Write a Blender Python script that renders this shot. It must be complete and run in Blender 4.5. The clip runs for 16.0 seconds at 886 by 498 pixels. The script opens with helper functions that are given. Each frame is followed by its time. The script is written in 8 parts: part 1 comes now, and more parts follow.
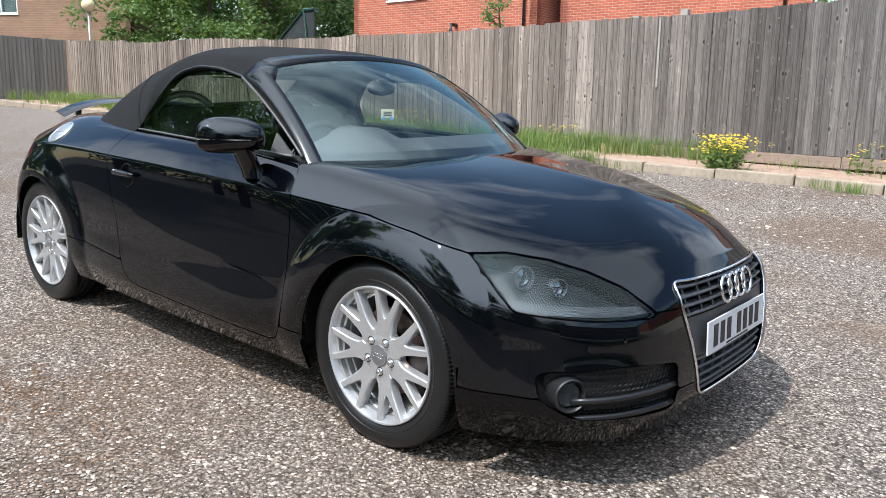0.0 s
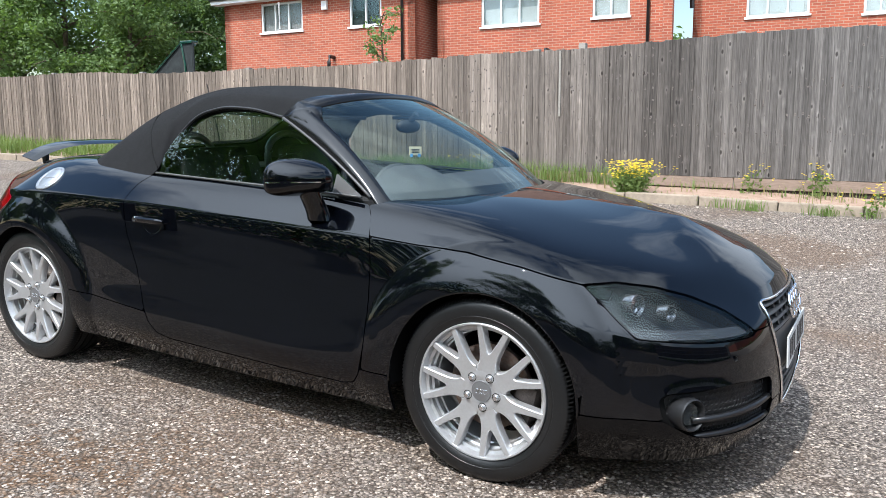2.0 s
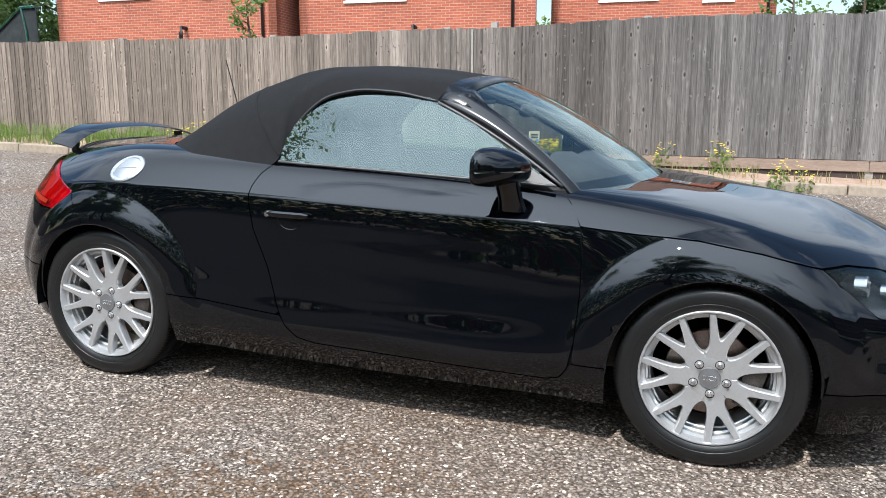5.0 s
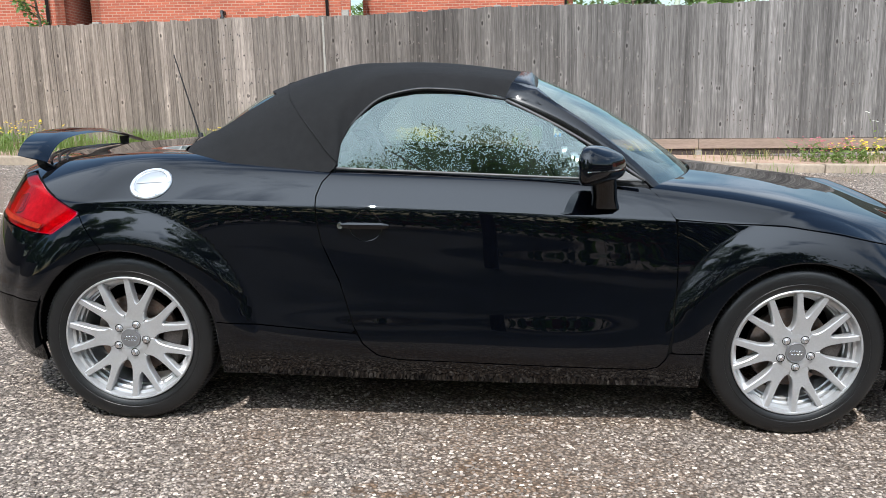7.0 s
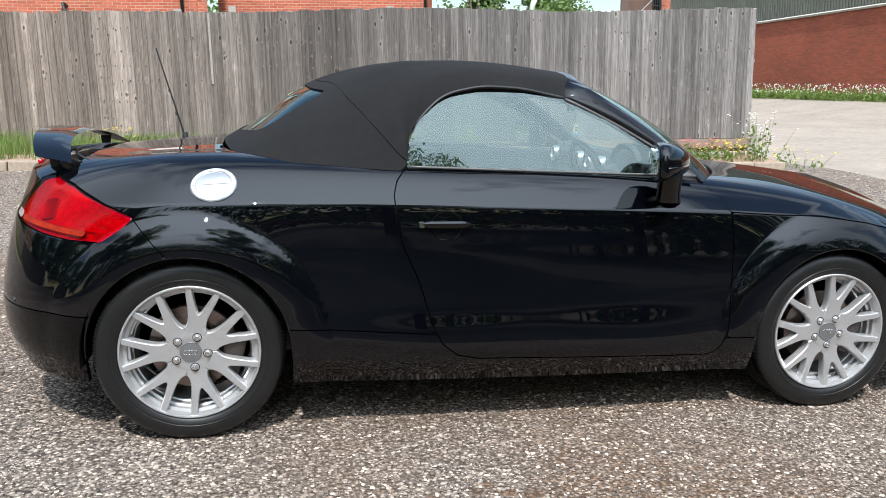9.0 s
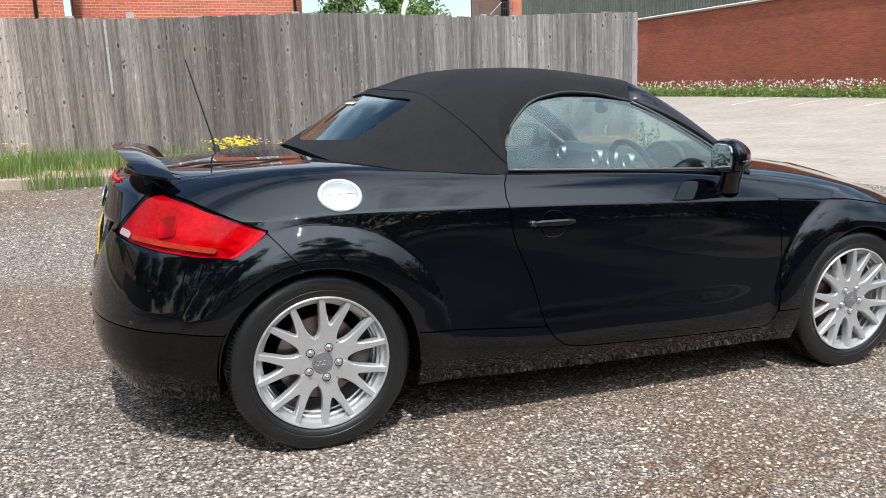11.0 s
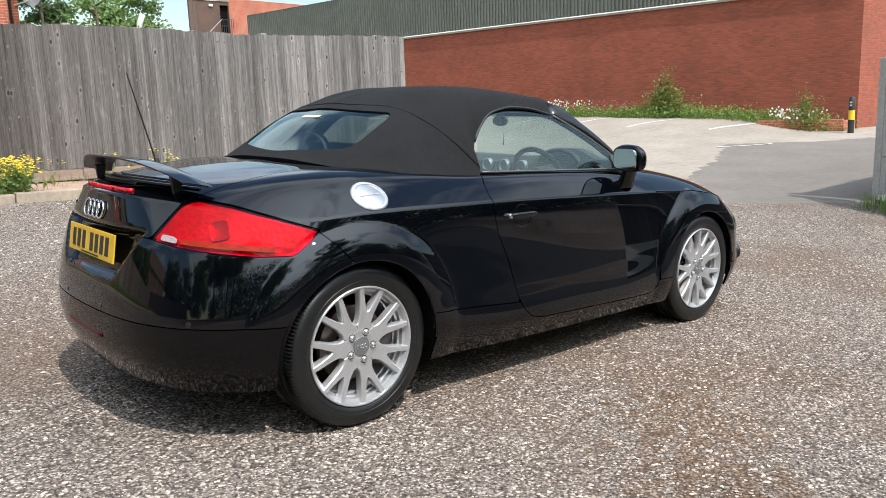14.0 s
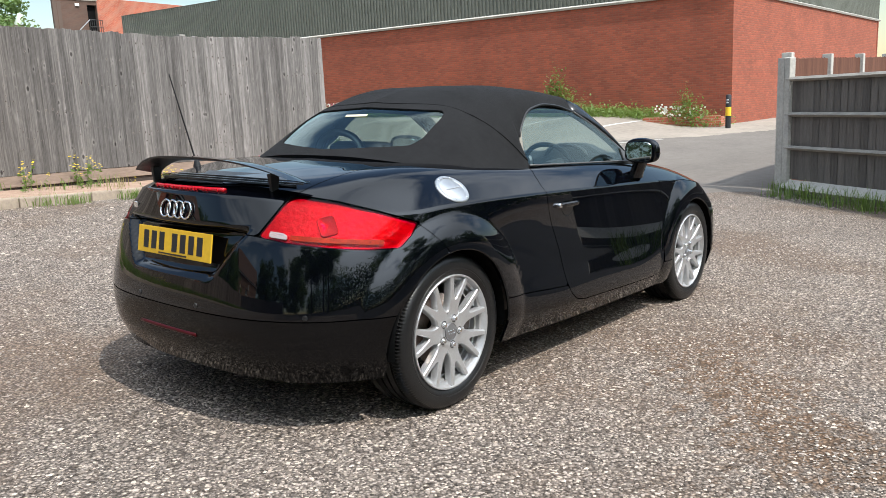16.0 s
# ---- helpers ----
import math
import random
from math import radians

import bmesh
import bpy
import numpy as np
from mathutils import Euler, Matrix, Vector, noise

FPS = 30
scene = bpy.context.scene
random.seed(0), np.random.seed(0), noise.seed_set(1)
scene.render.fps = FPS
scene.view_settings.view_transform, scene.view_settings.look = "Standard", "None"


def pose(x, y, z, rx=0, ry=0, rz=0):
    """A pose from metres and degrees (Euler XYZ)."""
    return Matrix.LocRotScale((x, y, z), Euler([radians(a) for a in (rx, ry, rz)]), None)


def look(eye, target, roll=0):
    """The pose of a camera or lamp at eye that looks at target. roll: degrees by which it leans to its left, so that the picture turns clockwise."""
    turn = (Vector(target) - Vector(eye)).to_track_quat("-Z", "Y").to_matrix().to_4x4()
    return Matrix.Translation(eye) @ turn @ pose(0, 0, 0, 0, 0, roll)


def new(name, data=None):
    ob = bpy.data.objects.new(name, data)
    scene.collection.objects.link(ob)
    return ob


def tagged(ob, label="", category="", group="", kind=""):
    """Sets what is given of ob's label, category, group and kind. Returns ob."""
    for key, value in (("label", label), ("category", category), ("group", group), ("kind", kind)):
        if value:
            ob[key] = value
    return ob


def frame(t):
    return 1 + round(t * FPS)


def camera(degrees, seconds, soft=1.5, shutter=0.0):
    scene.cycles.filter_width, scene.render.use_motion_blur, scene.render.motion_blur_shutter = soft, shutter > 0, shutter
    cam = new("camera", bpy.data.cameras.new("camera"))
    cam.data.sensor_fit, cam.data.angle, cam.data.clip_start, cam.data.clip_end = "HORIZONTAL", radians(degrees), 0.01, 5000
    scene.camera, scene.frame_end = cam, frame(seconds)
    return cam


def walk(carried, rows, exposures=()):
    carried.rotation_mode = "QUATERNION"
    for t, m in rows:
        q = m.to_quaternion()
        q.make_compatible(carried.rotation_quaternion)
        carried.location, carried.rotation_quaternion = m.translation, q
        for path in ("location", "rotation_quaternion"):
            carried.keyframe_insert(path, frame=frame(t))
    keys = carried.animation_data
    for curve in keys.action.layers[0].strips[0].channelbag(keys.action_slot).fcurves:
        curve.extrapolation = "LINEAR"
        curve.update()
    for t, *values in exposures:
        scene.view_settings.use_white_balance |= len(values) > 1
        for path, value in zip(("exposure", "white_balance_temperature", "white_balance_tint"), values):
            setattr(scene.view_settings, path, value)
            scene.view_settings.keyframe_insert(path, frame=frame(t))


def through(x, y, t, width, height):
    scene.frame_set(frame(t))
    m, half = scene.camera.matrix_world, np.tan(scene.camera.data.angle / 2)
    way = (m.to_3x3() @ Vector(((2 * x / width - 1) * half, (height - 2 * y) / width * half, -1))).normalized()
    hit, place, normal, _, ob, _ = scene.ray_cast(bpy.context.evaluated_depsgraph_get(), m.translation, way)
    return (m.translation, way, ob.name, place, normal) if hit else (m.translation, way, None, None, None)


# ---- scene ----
cam = camera(59.0, 16.0, 0.6)
# the car stands on a gentle slope: CAR turns the car's own axes (x ahead, y to its left) into the world's
CAR = Matrix(((0.99924, 0.00074, 0.03896, 0), (0.0, 0.99982, -0.019, 0), (-0.03896, 0.01898, 0.99906, 0), (0, 0, 0, 1)))
PATH = [
    (0, (2.985, -2.646, 1.236), (1.736, -1.143, 0.81), 2.1),
    (0.5, (2.822, -2.831, 1.26), (1.676, -1.234, 0.891), 1.9),
    (1, (2.695, -2.947, 1.251), (1.577, -1.323, 0.918), 1.5),
    (1.5, (2.498, -3.067, 1.243), (1.428, -1.41, 0.912), 0.5),
    (2, (2.366, -3.125, 1.246), (1.39, -1.413, 0.902), 1.2),
    (2.5, (2.185, -3.243, 1.229), (1.303, -1.483, 0.875), 2.0),
    (3, (1.969, -3.366, 1.229), (1.187, -1.56, 0.875), 2.6),
    (3.5, (1.768, -3.435, 1.211), (1.026, -1.611, 0.859), 2.7),
    (6, (0.532, -3.638, 1.269), (0.222, -1.707, 0.85), 1.0),
    (6.5, (0.241, -3.672, 1.264), (0.096, -1.722, 0.844), 0.8),
    (7, (0.0, -3.628, 1.269), (-0.048, -1.672, 0.855), 0.8),
    (7.5, (-0.23, -3.534, 1.273), (-0.246, -1.577, 0.859), 0.7),
    (8, (-0.418, -3.542, 1.268), (-0.333, -1.589, 0.847), 0.8),
    (8.5, (-0.653, -3.577, 1.278), (-0.382, -1.641, 0.858), 1.2),
    (9, (-0.857, -3.558, 1.235), (-0.498, -1.632, 0.835), 1.5),
    (9.5, (-1.082, -3.485, 1.248), (-0.681, -1.566, 0.854), 1.0),
    (12, (-2.201, -3.418, 1.223), (-1.276, -1.683, 0.855), 0.6),
    (12.5, (-2.366, -3.405, 1.213), (-1.376, -1.703, 0.863), 0.8),
    (13, (-2.53, -3.404, 1.202), (-1.451, -1.755, 0.86), 0.5),
    (13.5, (-2.74, -3.342, 1.205), (-1.516, -1.799, 0.857), 0.4),
    (14, (-2.965, -3.263, 1.208), (-1.65, -1.794, 0.871), 0.4),
    (14.5, (-3.139, -3.218, 1.2), (-1.794, -1.774, 0.876), 0.4),
    (15, (-3.319, -3.12, 1.22), (-1.912, -1.737, 0.891), 0.2),
    (15.5, (-3.516, -2.906, 1.21), (-2.027, -1.611, 0.878), -0.2),
    (16, (-3.664, -2.808, 1.189), (-2.138, -1.558, 0.856), -0.4),
]

walk(cam, [(t, CAR @ look(eye, target, roll)) for t, eye, target, roll in PATH],
     [(0, 0.20, 6180, 10), (3.5, 0.20, 6200, 10), (7, 0.10, 6270, 10), (9.5, 0.13, 6330, 10), (13, 0.10, 6440, 10), (16, 0.08, 6500, 10)])

# ---- world, sun ----
SUN_WAY = Vector((-0.06, -0.56, 0.85)).normalized()      # towards the sun
world = bpy.data.worlds.new("sky")
scene.world = world
world.use_nodes = True
wn, wl = world.node_tree.nodes, world.node_tree.links
wn.clear()
w_out, w_bg, w_sky = wn.new("ShaderNodeOutputWorld"), wn.new("ShaderNodeBackground"), wn.new("ShaderNodeTexSky")
w_sky.sky_type, w_sky.sun_disc = "NISHITA", False
w_sky.sun_elevation = math.asin(SUN_WAY.z)
w_sky.sun_rotation = math.atan2(SUN_WAY.x, SUN_WAY.y)
w_sky.air_density, w_sky.dust_density, w_sky.ozone_density = 1.5, 0.3, 3.2
w_geo, w_map = wn.new("ShaderNodeTexCoord"), wn.new("ShaderNodeMapping")
w_map.inputs["Scale"].default_value = (1.0, 1.0, 1.5)
w_map.inputs["Location"].default_value = (3.1, 0.7, 0.2)
w_n1, w_ramp, w_mix = wn.new("ShaderNodeTexNoise"), wn.new("ShaderNodeValToRGB"), wn.new("ShaderNodeMix")
w_n1.inputs["Scale"].default_value, w_n1.inputs["Detail"].default_value, w_n1.inputs["Roughness"].default_value = 2.2, 5.0, 0.55
w_n1.inputs["Distortion"].default_value = 0.35
w_ramp.color_ramp.elements[0].position, w_ramp.color_ramp.elements[1].position = 0.51, 0.66
w_mix.data_type = "RGBA"
w_cloud = wn.new("ShaderNodeRGB")
w_cloud.outputs[0].default_value = (7.6, 8.6, 9.8, 1)
wl.new(w_geo.outputs["Generated"], w_map.inputs["Vector"])
wl.new(w_map.outputs[0], w_n1.inputs["Vector"])
wl.new(w_ramp.outputs["Color"], w_mix.inputs["Factor"])
wl.new(w_sky.outputs["Color"], w_mix.inputs["A"])
# clouds shine more towards the sun
w_dot, w_pow, w_mul = wn.new("ShaderNodeVectorMath"), wn.new("ShaderNodeMapRange"), wn.new("ShaderNodeVectorMath")
w_dot.operation, w_mul.operation = "DOT_PRODUCT", "SCALE"
w_dot.inputs[1].default_value = SUN_WAY
w_pow.interpolation_type = "SMOOTHSTEP"
w_pow.inputs["From Min"].default_value, w_pow.inputs["From Max"].default_value, w_pow.inputs["To Min"].default_value, w_pow.inputs["To Max"].default_value = 0.55, 1.0, 1.0, 3.0
wl.new(w_geo.outputs["Generated"], w_dot.inputs[0])
wl.new(w_dot.outputs["Value"], w_pow.inputs["Value"])
# and lie thicker on that side of the sky
w_thick, w_add, w_low = wn.new("ShaderNodeMapRange"), wn.new("ShaderNodeMath"), wn.new("ShaderNodeMath")
w_thick.inputs["From Min"].default_value, w_thick.inputs["From Max"].default_value, w_thick.inputs["To Max"].default_value = 0.25, 0.85, 0.26
wl.new(w_dot.outputs["Value"], w_thick.inputs["Value"])
wl.new(w_thick.outputs[0], w_add.inputs[0]), wl.new(w_n1.outputs["Fac"], w_add.inputs[1]), wl.new(w_add.outputs[0], w_low.inputs[0])
# clouds thin out towards the horizon
w_xyz, w_up = wn.new("ShaderNodeSeparateXYZ"), wn.new("ShaderNodeMapRange")
w_up.inputs["From Min"].default_value, w_up.inputs["From Max"].default_value, w_up.inputs["To Min"].default_value, w_up.inputs["To Max"].default_value = 0.05, 0.28, -0.14, 0.0
wl.new(w_geo.outputs["Generated"], w_xyz.inputs[0]), wl.new(w_xyz.outputs[2], w_up.inputs["Value"]), wl.new(w_up.outputs[0], w_low.inputs[1]), wl.new(w_low.outputs[0], w_ramp.inputs["Fac"])
wl.new(w_cloud.outputs[0], w_mul.inputs[0])
wl.new(w_pow.outputs[0], w_mul.inputs["Scale"])
wl.new(w_mul.outputs[0], w_mix.inputs["B"])
wl.new(w_mix.outputs["Result"], w_bg.inputs["Color"])
wl.new(w_bg.outputs[0], w_out.inputs["Surface"])
w_bg.inputs["Strength"].default_value = 0.148

sun = new("sun", bpy.data.lights.new("sun", "SUN"))
sun.data.energy, sun.data.angle, sun.data.color = 5.0, radians(0.55), (1.0, 0.955, 0.885)
sun.matrix_world = look(SUN_WAY * 60, (0, 0, 0))

# ---- materials ----
def nodes_of(m):
    return m.node_tree.nodes, m.node_tree.links


def mat(name, color, rough=0.5, metal=0.0, spec=0.5, coat=0.0, var=0.0, scale=4.0, bump=0.0, bump_scale=60.0, second=None, coords="Object", stretch=(1, 1, 1), per_object=0.0, rough_var=0.0):
    """A procedural surface: colour with two scales of variation, relief, gloss."""
    m = bpy.data.materials.new(name)
    m.use_nodes = True
    n, l = nodes_of(m)
    b = n["Principled BSDF"]
    b.inputs["Roughness"].default_value, b.inputs["Metallic"].default_value = rough, metal
    b.inputs["Specular IOR Level"].default_value, b.inputs["Coat Weight"].default_value = spec, coat
    b.inputs["Coat Roughness"].default_value = 0.02
    b.inputs["Base Color"].default_value = (*color, 1)
    tc, mp = n.new("ShaderNodeTexCoord"), n.new("ShaderNodeMapping")
    mp.inputs["Scale"].default_value = stretch
    l.new(tc.outputs[coords], mp.inputs["Vector"])
    if per_object:
        # every piece takes its grain from another place
        info, shift = n.new("ShaderNodeObjectInfo"), n.new("ShaderNodeVectorMath")
        shift.operation = "MULTIPLY"
        shift.inputs[1].default_value = (61, 37, 23)
        l.new(info.outputs["Random"], shift.inputs[0]), l.new(shift.outputs[0], mp.inputs["Location"])
    out = None
    if var:
        t1, t2 = n.new("ShaderNodeTexNoise"), n.new("ShaderNodeTexNoise")
        t1.inputs["Scale"].default_value, t1.inputs["Detail"].default_value = scale, 6
        t2.inputs["Scale"].default_value, t2.inputs["Detail"].default_value = scale * 9, 4
        l.new(mp.outputs[0], t1.inputs["Vector"]), l.new(mp.outputs[0], t2.inputs["Vector"])
        add = n.new("ShaderNodeMath")
        add.operation = "ADD"
        l.new(t1.outputs["Fac"], add.inputs[0]), l.new(t2.outputs["Fac"], add.inputs[1])
        rg = n.new("ShaderNodeMapRange")
        rg.inputs["From Min"].default_value, rg.inputs["From Max"].default_value = 0.65, 1.35
        l.new(add.outputs[0], rg.inputs["Value"])
        mx = n.new("ShaderNodeMix")
        mx.data_type = "RGBA"
        c2 = second or [min(1, c * (1 + var)) for c in color]
        c1 = color if second else [c * (1 - var) for c in color]
        mx.inputs["A"].default_value, mx.inputs["B"].default_value = (*c1, 1), (*c2, 1)
        l.new(rg.outputs[0], mx.inputs["Factor"])
        out = mx.outputs["Result"]
        if rough_var:
            rr = n.new("ShaderNodeMapRange")
            rr.inputs["From Min"].default_value, rr.inputs["From Max"].default_value = 0.6, 1.4
            rr.inputs["To Min"].default_value, rr.inputs["To Max"].default_value = max(0, rough - rough_var), min(1, rough + rough_var)
            l.new(add.outputs[0], rr.inputs["Value"]), l.new(rr.outputs[0], b.inputs["Roughness"])
    if per_object:
        oi, hs = n.new("ShaderNodeObjectInfo"), n.new("ShaderNodeHueSaturation")
        rg2 = n.new("ShaderNodeMapRange")
        rg2.inputs["To Min"].default_value, rg2.inputs["To Max"].default_value = 1 - per_object, 1 + per_object
        l.new(oi.outputs["Random"], rg2.inputs["Value"]), l.new(rg2.outputs[0], hs.inputs["Value"])
        hs.inputs["Color"].default_value = (*color, 1)
        if out:
            l.new(out, hs.inputs["Color"])
        out = hs.outputs["Color"]
    if out:
        l.new(out, b.inputs["Base Color"])
    if bump:
        t3, bp = n.new("ShaderNodeTexNoise"), n.new("ShaderNodeBump")
        t3.inputs["Scale"].default_value, t3.inputs["Detail"].default_value = bump_scale, 5
        bp.inputs["Strength"].default_value, bp.inputs["Distance"].default_value = 1.0, bump
        l.new(mp.outputs[0], t3.inputs["Vector"]), l.new(t3.outputs["Fac"], bp.inputs["Height"]), l.new(bp.outputs[0], b.inputs["Normal"])
    return m


def glass(name, tint, gloss=1.0, face_on=0.09):
    """Thin pane: lets light straight through, mirrors by Fresnel."""
    m = bpy.data.materials.new(name)
    m.use_nodes = True
    n, l = nodes_of(m)
    n.clear()
    o, mx, tr, gl, lw, pw, rg = (n.new("ShaderNode" + k) for k in ("OutputMaterial", "MixShader", "BsdfTransparent", "BsdfGlossy", "LayerWeight", "Math", "MapRange"))
    tr.inputs["Color"].default_value = (*tint, 1)
    gl.inputs["Roughness"].default_value = 0.0
    gl.inputs["Color"].default_value = (gloss * 0.78, gloss * 0.92, gloss * 0.88, 1)
    lw.inputs["Blend"].default_value = 0.5
    pw.operation = "POWER"
    pw.inputs[1].default_value = 4.5
    rg.inputs["To Min"].default_value = face_on
    l.new(lw.outputs["Facing"], pw.inputs[0]), l.new(pw.outputs[0], rg.inputs["Value"]), l.new(rg.outputs[0], mx.inputs[0])
    l.new(tr.outputs[0], mx.inputs[1]), l.new(gl.outputs[0], mx.inputs[2]), l.new(mx.outputs[0], o.inputs["Surface"])
    return m


def brick_mat(name, c1, c2, mortar, width=0.225, height=0.075, joint=0.010):
    """Brick courses on upright walls; u runs along the wall in metres (UV), v upwards."""
    m = bpy.data.materials.new(name)
    m.use_nodes = True
    n, l = nodes_of(m)
    b = n["Principled BSDF"]
    b.inputs["Roughness"].default_value = 0.9
    uv, br = n.new("ShaderNodeUVMap"), n.new("ShaderNodeTexBrick")
    br.inputs["Scale"].default_value = 1.0
    br.inputs["Brick Width"].default_value, br.inputs["Row Height"].default_value, br.inputs["Mortar Size"].default_value = width, height, joint
    br.inputs["Mortar Smooth"].default_value = 0.3
    br.inputs["Color1"].default_value, br.inputs["Color2"].default_value, br.inputs["Mortar"].default_value = (*c1, 1), (*c2, 1), (*mortar, 1)
    nz, hs, rg = n.new("ShaderNodeTexNoise"), n.new("ShaderNodeHueSaturation"), n.new("ShaderNodeMapRange")
    nz.inputs["Scale"].default_value, nz.inputs["Detail"].default_value = 0.7, 8
    rg.inputs["From Min"].default_value, rg.inputs["From Max"].default_value, rg.inputs["To Min"].default_value, rg.inputs["To Max"].default_value = 0.3, 0.7, 0.87, 1.13
    l.new(uv.outputs[0], br.inputs["Vector"]), l.new(uv.outputs[0], nz.inputs["Vector"])
    l.new(nz.outputs["Fac"], rg.inputs["Value"]), l.new(rg.outputs[0], hs.inputs["Value"])
    l.new(br.outputs["Color"], hs.inputs["Color"]), l.new(hs.outputs["Color"], b.inputs["Base Color"])
    bp = n.new("ShaderNodeBump")
    bp.inputs["Strength"].default_value, bp.inputs["Distance"].default_value, bp.invert = 0.8, 0.006, True
    l.new(br.outputs["Fac"], bp.inputs["Height"]), l.new(bp.outputs[0], b.inputs["Normal"])
    return m


M_PAINT = mat("black_paint", (0.0009, 0.0012, 0.0022), 0.015, 0, 0.5, var=0.3, scale=2.0)
# copy of the paint with weaker mirroring, so lower bumpers reflect less gravel
M_LIP = mat("black_dim_mirror_paint", (0.0012, 0.0012, 0.0015), 0.05, 0, 0.30, var=0.3, scale=6.0)
M_SATIN = mat("satin_black_plastic", (0.012, 0.012, 0.013), 0.42, 0, 0.45, var=0.25, scale=8, bump=0.0004, bump_scale=500)
M_PLASTIC = mat("black_plastic", (0.01, 0.01, 0.011), 0.3, 0, 0.5, var=0.2, scale=10)
# near-black standing in for shade in panel gaps, bolt recesses and the doorway
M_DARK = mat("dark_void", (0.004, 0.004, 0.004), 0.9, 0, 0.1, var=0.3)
M_FABRIC = mat("soft_top_cloth", (0.0105, 0.0105, 0.011), 0.95, 0, 0.2, var=0.22, scale=3.5, bump=0.0012, bump_scale=700)
M_RUBBER = mat("tyre_rubber", (0.0085, 0.0085, 0.0088), 0.36, 0, 0.42, var=0.3, scale=9, bump=0.0006, bump_scale=300)
M_ALLOY = mat("silver_alloy", (0.50, 0.50, 0.505), 0.34, 0.65, 0.5, 0.25, var=0.07, scale=14)
M_TRIM = mat("satin_window_trim", (0.085, 0.083, 0.082), 0.45, 0.3, var=0.1, scale=20)
M_SLAT = mat("grey_grille_plastic", (0.035, 0.036, 0.039), 0.42, 0, 0.5, var=0.15, scale=20)
M_CAP = mat("grey_wheel_cap", (0.22, 0.22, 0.225), 0.35, 0.6, var=0.08, scale=20)
M_CHROME = mat("chrome", (0.80, 0.81, 0.83), 0.08, 1.0, var=0.05, scale=20)
M_BRUSHED = mat("brushed_aluminium", (0.46, 0.47, 0.48), 0.34, 0.85, var=0.06, scale=30, stretch=(1, 1, 8))
M_DISC = mat("brake_disc_steel", (0.30, 0.27, 0.25), 0.35, 0.9, second=(0.22, 0.13, 0.09), var=0.5, scale=10)
M_CALIPER = mat("brake_caliper_iron", (0.11, 0.09, 0.08), 0.7, 0.4, var=0.4, scale=20)
M_INTERIOR = mat("black_leather", (0.02, 0.02, 0.021), 0.5, 0, 0.4, var=0.3, scale=15, bump=0.001, bump_scale=180)
M_DASH = mat("dashboard_plastic", (0.05, 0.052, 0.055), 0.6, 0, 0.4, var=0.2, scale=12, bump=0.0008, bump_scale=300)
M_FRAME = mat("satin_black_screen_frame", (0.006, 0.006, 0.0065), 0.22, 0, 0.4, var=0.15, scale=6)
M_GLASS = glass("window_glass", (0.54, 0.63, 0.595), 1.0, 0.105)
M_SCREEN = glass("windscreen_glass", (0.86, 0.91, 0.89))
M_LENS = glass("clear_lens", (0.88, 0.90, 0.90), 1.0, 0.028)
M_LAMPDIM = mat("lamp_strip", (0.035, 0.037, 0.041), 0.4, 0.2, var=0.7, scale=7, stretch=(1, 1, 34))
M_LAMP = mat("lamp_reflector", (0.36, 0.37, 0.39), 0.12, 0.9, var=0.1, scale=20)
M_LAMPDARK = mat("lamp_housing_grey", (0.007, 0.0075, 0.009), 0.4, 0.0, 0.3, var=0.25, scale=10)
M_RED = mat("red_lens", (0.42, 0.003, 0.010), 0.16, 0, 0.45, 0.3, var=0.45, scale=14, bump=0.004, bump_scale=55)
M_REDGLASS = glass("red_lamp_glass", (0.88, 0.003, 0.075), 0.45, 0.028)
M_LAMPBACK = mat("lamp_reflector", (0.44, 0.20, 0.26), 0.28, 0.3, 0.4, var=0.4, scale=7, bump=0.005, bump_scale=34)
M_LAMPRING = mat("lamp_ring", (0.34, 0.20, 0.22), 0.2, 0.5, 0.5, var=0.3, scale=20)
M_ORANGE = mat("orange_lens", (0.22, 0.014, 0.004), 0.5, 0, 0.1, 0.0, var=0.7, scale=22)
M_REVERSE = mat("clear_ribbed_lens", (0.26, 0.21, 0.21), 0.35, 0.0, var=0.5, scale=60, stretch=(1, 1, 4))
M_REFLECTOR = mat("dark_red_reflector", (0.045, 0.002, 0.004), 0.3, 0, 0.2, var=0.2)
M_MIRROR = mat("mirror_glass", (0.6, 0.64, 0.62), 0.02, 1.0)
M_WHITE_PLATE = mat("white_plate", (0.58, 0.59, 0.59), 0.4, var=0.08, scale=8)
M_YELLOW_PLATE = mat("yellow_plate", (0.60, 0.355, 0.018), 0.4, var=0.1, scale=8)
M_INK = mat("black_ink", (0.01, 0.01, 0.012), 0.5)
M_PALE = mat("pale_lettering", (0.55, 0.56, 0.56), 0.6)
M_GREYMARK = mat("moulded_lettering", (0.03, 0.03, 0.03), 0.7)
M_STICKER = mat("cream_sticker", (0.66, 0.60, 0.42), 0.5, var=0.1)
M_BLUE = mat("blue_sticker", (0.10, 0.32, 0.62), 0.5, var=0.1)
M_WOOD = mat("weathered_fence_board", (0.074, 0.060, 0.051), 0.9, 0, 0.2, var=0.3, scale=2.0, second=(0.275, 0.230, 0.195), stretch=(14, 14, 0.6), bump=0.005, bump_scale=22, per_object=0.24)


